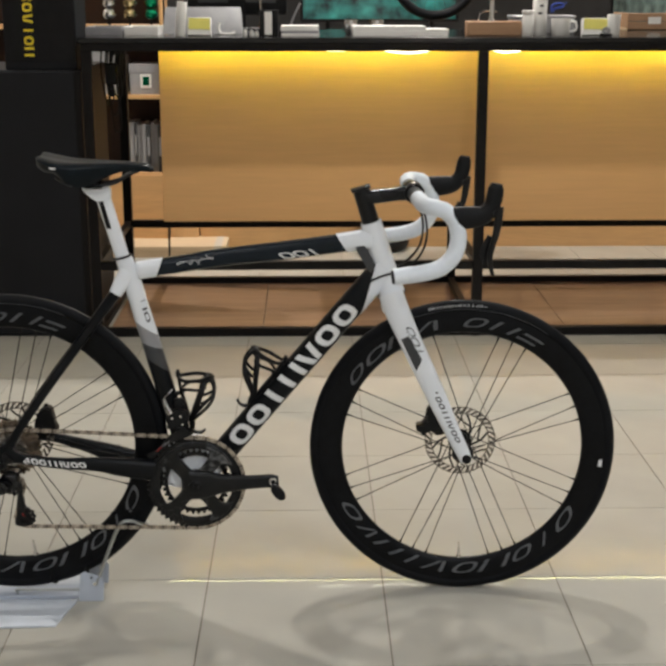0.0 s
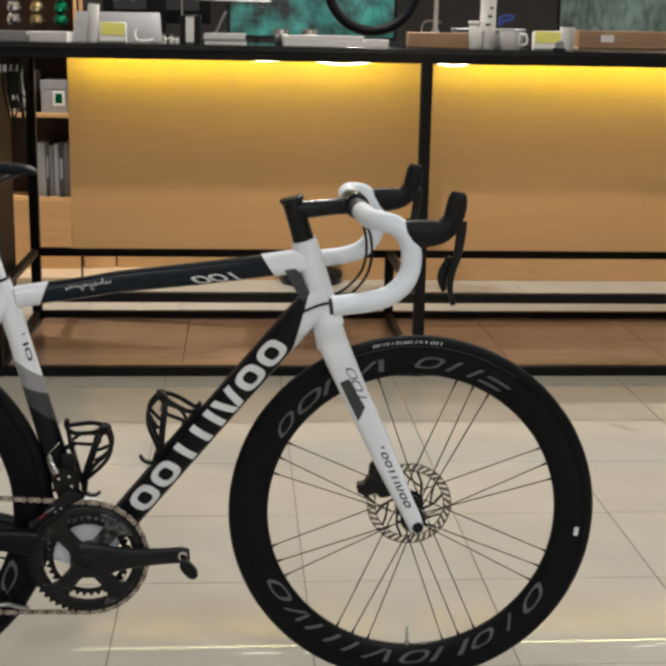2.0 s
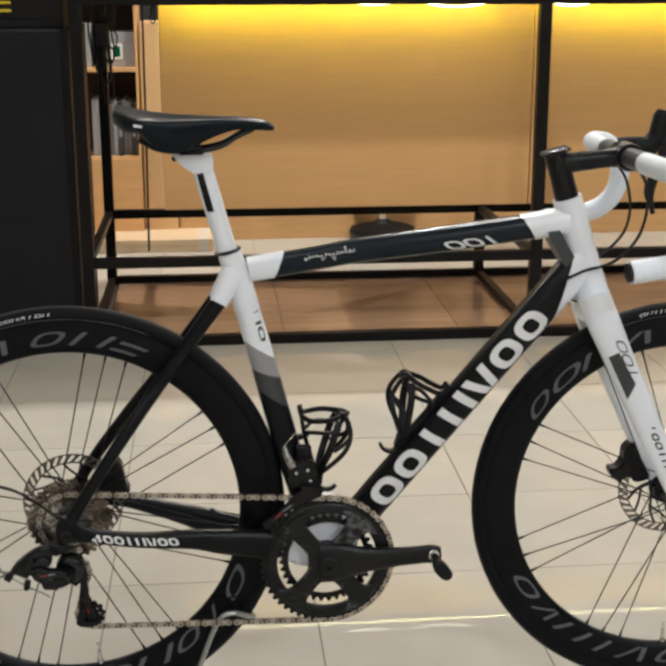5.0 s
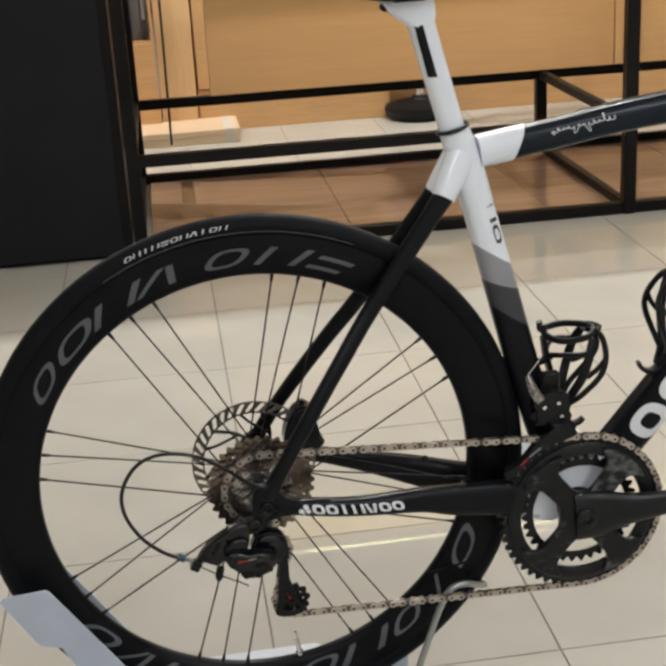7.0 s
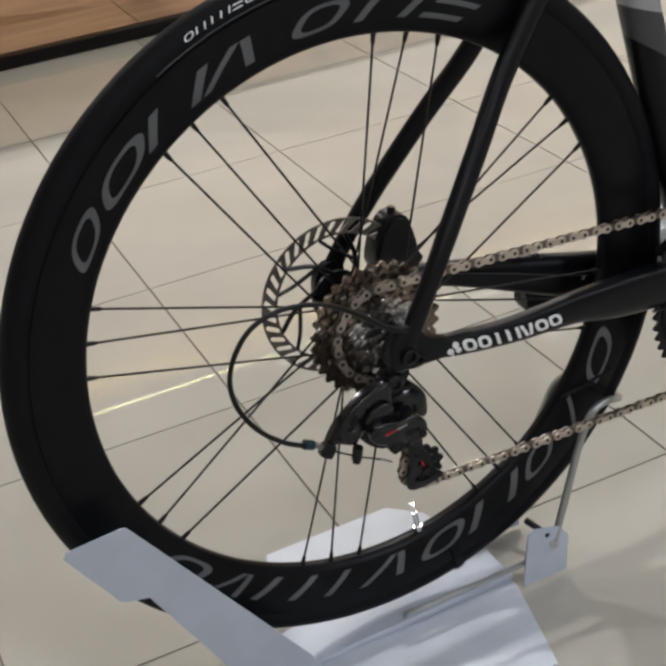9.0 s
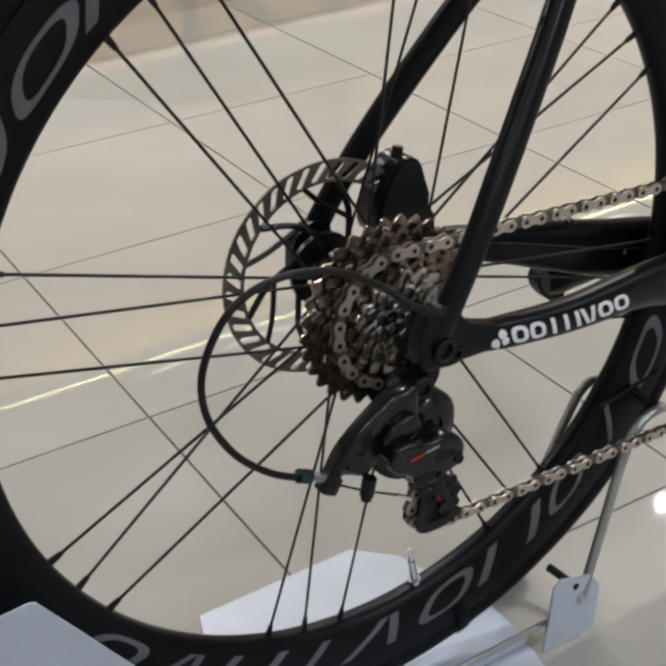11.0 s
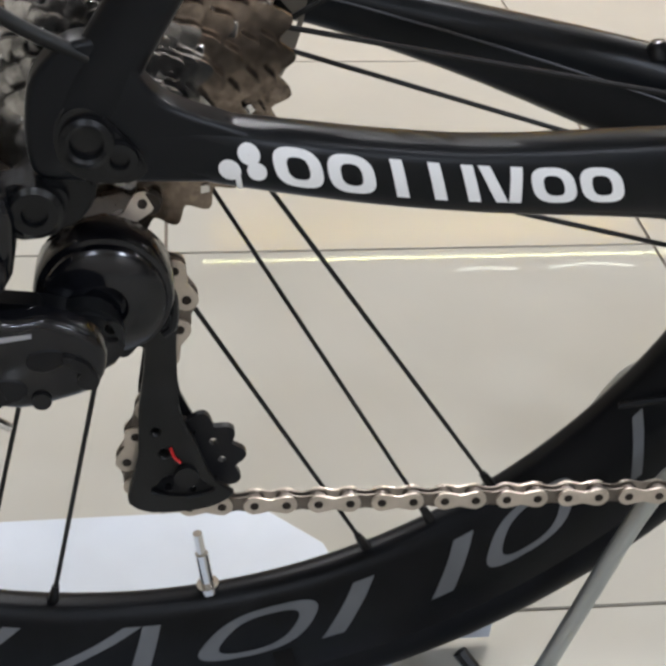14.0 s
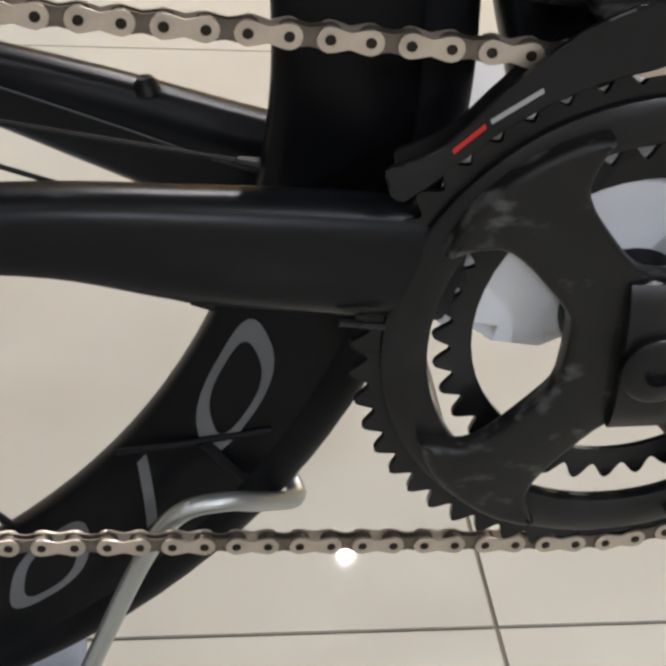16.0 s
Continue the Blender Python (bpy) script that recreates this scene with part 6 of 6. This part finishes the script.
# white cable curl
curl = thing("cable_curl", on_top(0.30, 2.50), "short curl of white cable", "cable")
part("cable", wire([(0.0, 0.0, 0.052), (-0.006, -0.004, 0.035), (0.002, -0.01, 0.012), (0.025, -0.012, 0.007), (0.055, -0.008, 0.009), (0.060, -0.004, 0.016)], 0.0055, 8, 6), PAPER, curl)

for x, h in ((0.408, 0.036), (0.436, 0.034), (0.456, 0.026)):
    b = thing("small_bottle", on_top(x, 2.44), "tiny white plastic bottle", "bottle", "tiny bottles")
    part("body", lathe([(0.0, 0), (0.0085, 0), (0.0095, 0.002), (0.0095, h * 0.6), (0.005, h * 0.72), (0.005, h * 0.74)], 16, "Z"), PAPER, b)
    part("cap", lathe([(0.0065, h * 0.74), (0.0065, h), (0.0, h)], 14, "Z"), GREYPLASTIC, b)

holder = thing("box_with_label", on_top(0.482, 2.44), "black box with a white label on its front", "box")
part("body", box(-0.012, 0.066, 0.0, 0.060, 0, 0.108, 0.003), DARKPLASTIC, holder)
part("label", box(0.009, 0.040, -0.0016, -0.0002, 0.006, 0.100, 0.0003), PAPER, holder, "white paper label")


def paper_stack(x0, x1, y, z1, n, label, d=0.16, mats=(PAPER,)):
    rnd = random.Random(int(x0 * 1000))
    t = thing("paper_stack", on_top(x0, y), label, "papers")
    w, h = x1 - x0, (z1) / n
    for i in range(n):
        e = rnd.uniform(-0.006, 0.006)
        part("sheet_block", moved(box(e, w + e, 0, d, i * h + 0.0002, (i + 1) * h - 0.0004, 0.0006), Matrix.Rotation(radians(rnd.uniform(-1.5, 1.5)), 4, "Z")), mats[i % len(mats)], t)


paper_stack(0.561, 0.720, 2.45, 0.042, 4, "small stack of white and grey papers", mats=(PAPER, GREYPLASTIC, PAPER))
paper_stack(0.867, 1.176, 2.44, 0.040, 2, "long white papers lying on the counter")
paper_stack(1.185, 1.278, 2.44, 0.028, 2, "white papers lying on the counter")

# low glossy things in front of the dark screen
for x in (0.870, 0.985):
    k = thing("chrome_cup", on_top(x, 2.62), "small chrome round cup", "cup", "chrome cups")
    part("body", lathe([(0.0, 0), (0.022, 0), (0.030, 0.012), (0.032, 0.045), (0.030, 0.062), (0.027, 0.062), (0.028, 0.040), (0.0, 0.012)], 22, "Z"), CHROME, k)

# wooden block with a chrome rod
wb = thing("wooden_stand", on_top(1.355, 2.42), "light wooden block holding a chrome rod", "display stand")
part("block", box(0, 0.232, 0, 0.10, 0, 0.060, 0.004), CRATEWOOD, wb, "light brown wooden block")
part("rod", rod((0.106, 0.045, 0.060), (0.106, 0.045, 0.55), 0.0105, 14), CHROME, wb, "upright chrome rod")
part("collar", lathe([(0.0105, 0.060), (0.017, 0.060), (0.017, 0.068), (0.0105, 0.070)], 18, "Z", closed=True), CHROME, wb)
bpy.data.objects["collar"].location = (0.106, 0.045, 0)
part("wire_hook", wire([(0.050, 0.04, 0.058), (0.055, 0.04, 0.085), (0.070, 0.04, 0.100), (0.095, 0.042, 0.102), (0.128, 0.042, 0.098)], 0.0035, 8, 6), CHROME, wb)


def bottle(x, y, r, h, label, neck=0.45, band=None):
    t = thing("bottle", on_top(x, y), label, "bottle", "white bottles")
    part("body", lathe([(0.0, 0), (r * 0.9, 0), (r, 0.004), (r, h * 0.80), (r * 0.85, h * 0.86), (r * neck, h * 0.89), (r * neck, h * 0.90)], 28, "Z"), PAPER, t)
    part("cap", lathe([(r * neck * 1.25, h * 0.90), (r * neck * 1.25, h * 0.99), (r * neck * 1.1, h), (0, h)], 20, "Z"), PAPER, t)
    if band:
        part("label", lathe([(r + 0.0006, h * 0.25), (r + 0.0006, h * 0.72)], 28, "Z"), PAPER, t)
        for i in range(3):
            z = h * (0.34 + 0.12 * i)
            part("printed_bar", moved(box(-0.010 + 0.003 * i, 0.008, -r - 0.0012, -r + 0.004, z, z + 0.009, 0), Matrix.Rotation(radians(-6 + 9 * i), 4, "Z")), GREYPAINT, t)


bottle(1.614, 2.42, 0.0245, 0.105, "slim white plastic bottle", neck=0.9)
bottle(1.672, 2.46, 0.0300, 0.260, "tall white bottle with dark print", band=True)


def mug(x, y, r, h, mat, label, handle=False):
    t = thing("mug", on_top(x, y), label, "mug")
    part("body", lathe([(0.0, 0), (r * 0.82, 0), (r * 0.88, 0.003), (r, h), (r * 0.94, h), (r * 0.82, 0.006), (0, 0.006)], 28, "Z"), mat, t)
    if handle:
        part("handle", wire([(r * 0.95, 0, h * 0.85), (r * 1.5, 0, h * 0.78), (r * 1.55, 0, h * 0.35), (r * 0.9, 0, h * 0.2)], 0.005, 8, 6), mat, t)


mug(1.765, 2.46, 0.042, 0.070, PAPER, "short white mug with a handle", True)
mug(1.998, 2.47, 0.029, 0.088, PAPER, "small plain white ceramic cup")
gb = thing("storage_box", on_top(1.585, 2.62), "low pale grey plastic storage box", "box")
part("body", box(0, 0.275, 0, 0.14, 0, 0.066, 0.005), GREYPLASTIC, gb)
part("lid", box(-0.004, 0.279, -0.004, 0.144, 0.066, 0.080, 0.004), LIGHTGREY, gb, "pale grey lid")
ball = thing("ribbon", on_top(1.800, 2.70, 0.0885), "small blue ribbon bow", "ribbon")
BLUE = material("blue_cloth", (0.02, 0.05, 0.28), 0.6, vary=0.2, scale=40)
part("loop", wire([(-0.022, 0, 0.002), (-0.022, 0, 0.030), (0.0, 0, 0.042), (0.024, 0, 0.040), (0.026, 0, 0.028), (-0.010, 0, 0.018), (-0.016, 0, 0.004)], 0.005, 6, 6), BLUE, ball)
part("tail", wire([(0.0, 0, 0.018), (0.020, 0.004, 0.030), (0.045, 0.004, 0.046)], 0.0025, 6, 4), BLUE, ball)
knob = thing("tape_dispenser", on_top(1.935, 2.40), "small dark grey tape dispenser", "tape dispenser")
part("wheel", moved(lathe([(0.006, -0.01), (0.017, -0.01), (0.017, 0.01), (0.006, 0.01)], 18, closed=True), Matrix.Translation((0.012, 0, 0.020))), GREYPLASTIC, knob)
part("base", box(-0.014, 0.038, -0.012, 0.012, 0, 0.010, 0.003), DARKPLASTIC, knob)

board = thing("wooden_crate", on_top(2.24, 3.10), "long brown wooden crate on the counter end", "crate")
for i in range(2):
    part("slat", box(0, 1.1, 0, 0.012, 0.003 + i * 0.040, 0.040 + i * 0.040, 0.002), CRATEWOOD, board)
part("label", box(0.10, 0.16, -0.0016, -0.0002, 0.030, 0.062, 0.0003), PAPER, board, "small white label")
part("floor_board", box(0.002, 1.098, 0.013, 0.30, 0, 0.010, 0.001), PALEWOOD, board)
part("end_board", box(0, 0.012, 0.014, 0.30, 0.011, 0.080, 0.002), CRATEWOOD, board)


# black till and a silver bar
till = thing("till_monitor", on_top(0.13, 3.00), "black till monitor turned away on the counter", "monitor")
part("casing", box(0, 0.46, 0.0, 0.035, 0.075, 0.42, 0.010, 2), DARKPLASTIC, till)
part("vent_panel", box(0.05, 0.41, -0.004, -0.0005, 0.13, 0.36, 0.002), GREYPAINT, till, "dark grey rear cover")
part("neck", box(0.19, 0.27, -0.020, -0.005, 0.02, 0.26, 0.006), DARKPLASTIC, till)
part("foot", box(0.10, 0.36, -0.10, 0.10, 0.0, 0.018, 0.006), DARKPLASTIC, till)
part("emblem", joined(*[moved(box(-0.014, 0.014, -0.0052, -0.0042, -0.002, 0.002, 0), Matrix.Translation((0.065 + 0.036 * i, 0, 0.170 + 0.004 * (i % 2))) @ Matrix.Rotation(radians(-25 + 20 * (i % 2)), 4, "Y")) for i in range(3)]), LIGHTGREY, till, "thin grey printed stroke")
lamp = thing("desk_bar", on_top(0.60, 2.93), "thin silver arm over the counter", "display arm")
part("bar", rod((-0.13, 0, 0.176), (0.245, 0, 0.171), 0.005, 10), SILVER, lamp)
part("upright", wire([(-0.13, 0, 0.0), (-0.128, 0, 0.09), (-0.13, 0, 0.176)], 0.006, 8, 5), SILVER, lamp)
part("arm", wire([(0.00, 0, 0.0), (0.02, 0, 0.06), (0.055, 0, 0.13)], 0.005, 8, 5), GREYPLASTIC, lamp)
part("foot", box(-0.16, 0.04, -0.03, 0.03, 0, 0.008, 0.003), DARKPLASTIC, lamp)

# pictures standing on the low cupboard
GREENPIC = material("green_grey_picture", (0.085, 0.125, 0.12), 0.2, vary=0.75, scale=16, stretch=(1.6, 1, 0.6), coat=0.3)


def framed_picture(x, z, w, h, mat, label, words):
    p = thing("framed_picture", behind(x, 0.12, z), label, "picture", "framed pictures")
    part("canvas", box(0.02, w - 0.02, 0.002, 0.02, 0.02, h - 0.02, 0.001), mat, p, words)
    for a, b, c, d in ((0, w, 0, 0.02), (0, w, h - 0.02, h), (0, 0.02, 0.02, h - 0.02), (w - 0.02, w, 0.02, h - 0.02)):
        part("frame_bar", box(a, b, -0.004, 0.024, c, d, 0.002), DARKPLASTIC, p)
    for a in (w * 0.16, w * 0.82):
        part("strut", box(a, a + 0.03, 0.026, 0.06, 1.0 - z, h * 0.5, 0.002), DARKPLASTIC, p)


framed_picture(2.776, 1.404, 1.92, 1.12, GREENPIC, "large grey-green forest picture in a dark frame", "grey-green printed picture")
framed_picture(0.600, 1.440, 1.10, 0.80, TEAL, "large glossy teal and black picture in a dark frame", "teal and black printed picture")

# a wheel hung behind the counter
hw = thing("hung_wheel", stand_at(1.341, 3.45, 1.396, 0.84), "dark bicycle wheel hung behind the counter", "bicycle wheel")
part("tyre", lathe([(0.228 + 0.026 * math.cos(t), 0.024 * math.sin(t)) for t in np.linspace(0, 2 * math.pi, 17)[:-1]], 72, closed=True), RUBBER, hw)
part("rim", lathe([(0.205, -0.008), (0.213, -0.010), (0.213, 0.010), (0.205, 0.008)], 72, closed=True), CARBONRIM, hw, "dark rim")
part("hub", lathe([(0.0, -0.03), (0.014, -0.03), (0.010, 0.0), (0.014, 0.03), (0.0, 0.03)], 20), CHROME, hw)
for i in range(20):
    t = 2 * math.pi * i / 20
    part("spoke", rod((0.012 * math.cos(t + 0.5), 0.02 * (-1) ** i, 0.012 * math.sin(t + 0.5)), (0.207 * math.cos(t), 0, 0.207 * math.sin(t)), 0.0012, 5), SPOKE, hw)
part("hanger", wire([(0, 0, 0.262), (0.03, 0.0, 0.30), (0.0, 0.0, 0.40), (0.0, 0.0, 1.965)], 0.004, 6, 6), CABLE, hw)

# ---- behind the counter ----
shelf = thing("shelf_unit", behind(-1.60, 0), "orange wood shelf unit with dark compartments", "shelf unit")
SW = 1.235
part("base_panel", box(0, SW, 0, 0.02, GROUND, 0.405, 0.002), SHELFWOOD, shelf, "orange wood front panel")
part("back", box(0, SW, 0.36, 0.38, GROUND, 2.0, 0), SHELFDARK, shelf, "dark brown back")
part("side", box(-0.022, 0.0, 0, 0.38, GROUND, 2.0, 0.001), SHELFWOOD, shelf)
part("side", box(SW, SW + 0.016, 0, 0.38, GROUND, 2.0, 0.001), SHELFWOOD, shelf)
for z in (0.393, 0.930, 1.40, 1.98):
    part("shelf_board", box(0.001, SW - 0.001, 0.022 if z < 0.4 else 0.0, 0.36, z, z + 0.025, 0.001), SHELFWOOD, shelf)


def carton_on(x0, x1, z0, z1, d, mat, label, green=False):
    t = thing("parcel", behind(x0, 0.03, z0), label, "box", "boxes on the shelf")
    w, h = x1 - x0, z1 - z0
    part("body", box(0, w, 0, d, 0, h, 0.003), mat, t)
    part("lid", box(-0.003, w + 0.003, -0.003, d + 0.002, h * 0.72, h + 0.002, 0.002), mat, t)
    if green:
        part("label", box(w * 0.33, w * 0.66, -0.005, -0.0032, h * 0.22, h * 0.68, 0.0003), PAPER, t, "white paper label")
        part("label_square", box(w * 0.40, w * 0.60, -0.0068, -0.0052, h * 0.30, h * 0.60, 0.0003), GREENMETAL, t, "green printed square")
    else:
        part("label", box(w * 0.15, w * 0.60, -0.0022, -0.0004, h * 0.25, h * 0.55, 0.0003), PAPER, t, "white paper label")


carton_on(-0.585, -0.362, 0.957, 1.160, 0.28, GREYPLASTIC, "grey box with a small green label", True)
carton_on(-0.705, -0.625, 0.957, 1.215, 0.26, GREYPLASTIC, "narrow grey box standing upright")
carton_on(-0.855, -0.730, 0.957, 1.245, 0.24, GREYPLASTIC, "pale grey box standing upright")
carton_on(-0.98, -0.875, 0.957, 1.18, 0.24, LIGHTGREY, "pale grey box standing upright")
rnd = random.Random(5)
x = -0.640
i = 0
while x < -0.372:
    w = rnd.uniform(0.020, 0.040)
    if x + w > -0.364:
        w = -0.366 - x
    b = thing("binder", behind(x, rnd.uniform(0.02, 0.05), 0.418), "grey file binder standing on the shelf", "binder", "file binders")
    h = rnd.uniform(0.325, 0.350)
    part("cover", box(0.0008, w - 0.0008, 0, 0.25, 0, h, 0.002), (GREYPLASTIC, LIGHTGREY, GREYPAINT)[i % 3], b)
    part("spine_label", box(w * 0.2, w * 0.8, -0.0015, -0.0002, h * 0.35, h * 0.75, 0.0002), LIGHTGREY, b)
    x += w
    i += 1

# pale wood door and low cupboards beside the shelf
door = thing("tall_cupboard", behind(-0.338, 0), "tall pale wood cupboard with a plain door", "cupboard")
part("body", box(0.002, 0.205, 0.020, 0.38, GROUND, 1.22, 0.002), ORANGEWOOD, door)
part("door", box(0.004, 0.203, 0.0, 0.018, GROUND + 0.02, 1.215, 0.0015), ORANGEWOOD, door)
low = thing("low_cupboard", behind(-0.125, 0), "long low wooden cupboard behind the counter", "cupboard")
part("body", box(0.0, 3.9, 0.02, 0.40, GROUND, 1.0, 0.002), SHELFWOOD, low)
for i in range(6):
    part("door", box(0.006 + i * 0.65, 0.642 + i * 0.65, 0.0, 0.018, 0.125, 0.985, 0.0015), SHELFWOOD, low)
part("plinth", box(0.0, 3.9, 0.010, 0.019, GROUND, 0.118, 0.001), SHELFWOOD, low)

low_box = thing("long_carton", stand_at(-0.866, 3.794, 0, 0.76), "long low pale carton lying on the tiles", "carton")
part("box", box(0, 1.58, 0, 0.42, 0, 0.072, 0.003), PALEWOOD, low_box)
part("lid", box(-0.003, 1.583, -0.003, 0.423, 0.045, 0.076, 0.002), PALEWOOD, low_box)
part("tape", box(1.50, 1.55, -0.0045, 0.4245, 0.004, 0.0775, 0.0005), PLASTER, low_box, "strip of packing tape")

stool = thing("round_stool", stand_at(1.135, 3.95, 0, 0.86), "black round stool on a swivel column", "stool")
part("base", lathe([(0.0, 0.0), (0.150, 0.0), (0.168, 0.012), (0.180, 0.045), (0.172, 0.066), (0.120, 0.082), (0.050, 0.092), (0.034, 0.110), (0.0, 0.112)], 40, "Z"), HOODRUBBER, stool)
part("column", lathe([(0.022, 0.110), (0.022, 0.500), (0.018, 0.500), (0.018, 0.560)], 20, "Z"), CHROME, stool)
part("seat", lathe([(0.0, 0.560), (0.150, 0.560), (0.172, 0.580), (0.170, 0.620), (0.140, 0.640), (0.0, 0.645)], 36, "Z"), HOODRUBBER, stool)

# ---- cables hanging under the counter ----
cords = thing("hanging_cord", stand_at(-0.040, 2.434, 0, 0.91), "bundle of black cables hanging under the counter", "cable")
for k, (dx, low_z, r) in enumerate(((0.0, 0.93, 0.0045), (0.018, 1.00, 0.0035), (-0.020, 0.97, 0.0040), (0.030, 1.05, 0.003), (0.008, 0.86, 0.0030))):
    part("cord", wire([(dx - 0.02, 0.0, 1.232), (dx - 0.030, 0.004, 1.12), (dx - 0.012, 0.0, low_z + 0.03), (dx + 0.006, 0, low_z), (dx + 0.022, 0.002, low_z + 0.04), (dx + 0.012, 0.004, 1.13), (dx + 0.028, 0, 1.232)], r, 6, 6), CABLE, cords)
part("adapter", box(-0.030, 0.022, -0.022, 0.012, 1.060, 1.150, 0.006), DARKPLASTIC, cords)
part("plug", box(-0.012, 0.010, -0.030, -0.010, 1.010, 1.045, 0.004), DARKPLASTIC, cords, "black plastic plug")
single = thing("hanging_cord", stand_at(0.060, 3.72, 0), "single dark cable hanging to the floor", "cable")
part("cord", wire([(0.004, 0.0, 3.05), (0.003, 0.0, 1.30), (0.0, 0.004, 0.8), (-0.004, 0, 0.35), (-0.008, -0.01, 0.02)], 0.005, 6, 8), CABLE, single)
hook = thing("hanging_cord", ROOM @ Matrix.Translation((-0.371, 2.640, 0)) @ Matrix.Scale(0.91, 4), "small loop of dark cord under the counter", "cord")
part("cord", wire([(0, 0, 1.236), (-0.006, 0, 1.17), (-0.009, 0, 1.145), (0.0, 0, 1.132), (0.010, 0, 1.145), (0.006, 0, 1.17), (0.0, 0, 1.236)], 0.0032, 6, 6), CABLE, hook)


# ---- floor tiles, each a piece of its own near the bicycle ----
S_TILE, GAP = 0.4040, 0.0028


def tile_mesh():
    bm = box(GAP / 2, S_TILE - GAP / 2, GAP / 2, S_TILE - GAP / 2, -0.008, 0.0, 0)
    return bm


tile_me = None
rest = []
for i in range(-9, 12):
    for j in range(-13, 21):
        u, v = i * S_TILE, j * S_TILE
        if not (U0 - 0.1 < u < U1 - 0.3 and V0 - 0.1 < v < V1 - 0.3):
            continue
        if -5 <= i <= 7 and -4 <= j <= 15:
            if tile_me is None:
                ob = link_mesh("tile", tile_mesh(), TILE)
                tile_me = ob.data
            else:
                ob = new("tile", tile_me)
            ob.parent = floor
            ob.location = (u, v, 0)
        else:
            rest.append((u, v))
verts, faces = [], []
for u, v in rest:
    n = len(verts)
    for x, y, z in ((0.0014, 0.0014, 0), (S_TILE - 0.0014, 0.0014, 0), (S_TILE - 0.0014, S_TILE - 0.0014, 0), (0.0014, S_TILE - 0.0014, 0)):
        verts.append((u + x, v + y, z))
    for x, y, z in ((0.0014, 0.0014, -0.004), (S_TILE - 0.0014, 0.0014, -0.004), (S_TILE - 0.0014, S_TILE - 0.0014, -0.004), (0.0014, S_TILE - 0.0014, -0.004)):
        verts.append((u + x, v + y, z))
    faces.append((n, n + 1, n + 2, n + 3))
    for k in range(4):
        faces.append((n + k, n + 4 + k, n + 4 + (k + 1) % 4, n + (k + 1) % 4))
me = bpy.data.meshes.new("outer_tiles")
me.from_pydata(verts, [], faces)
me.materials.append(TILE)
outer = new("outer_tiles", me)
outer.parent = floor
tagged(outer, kind="stuff")
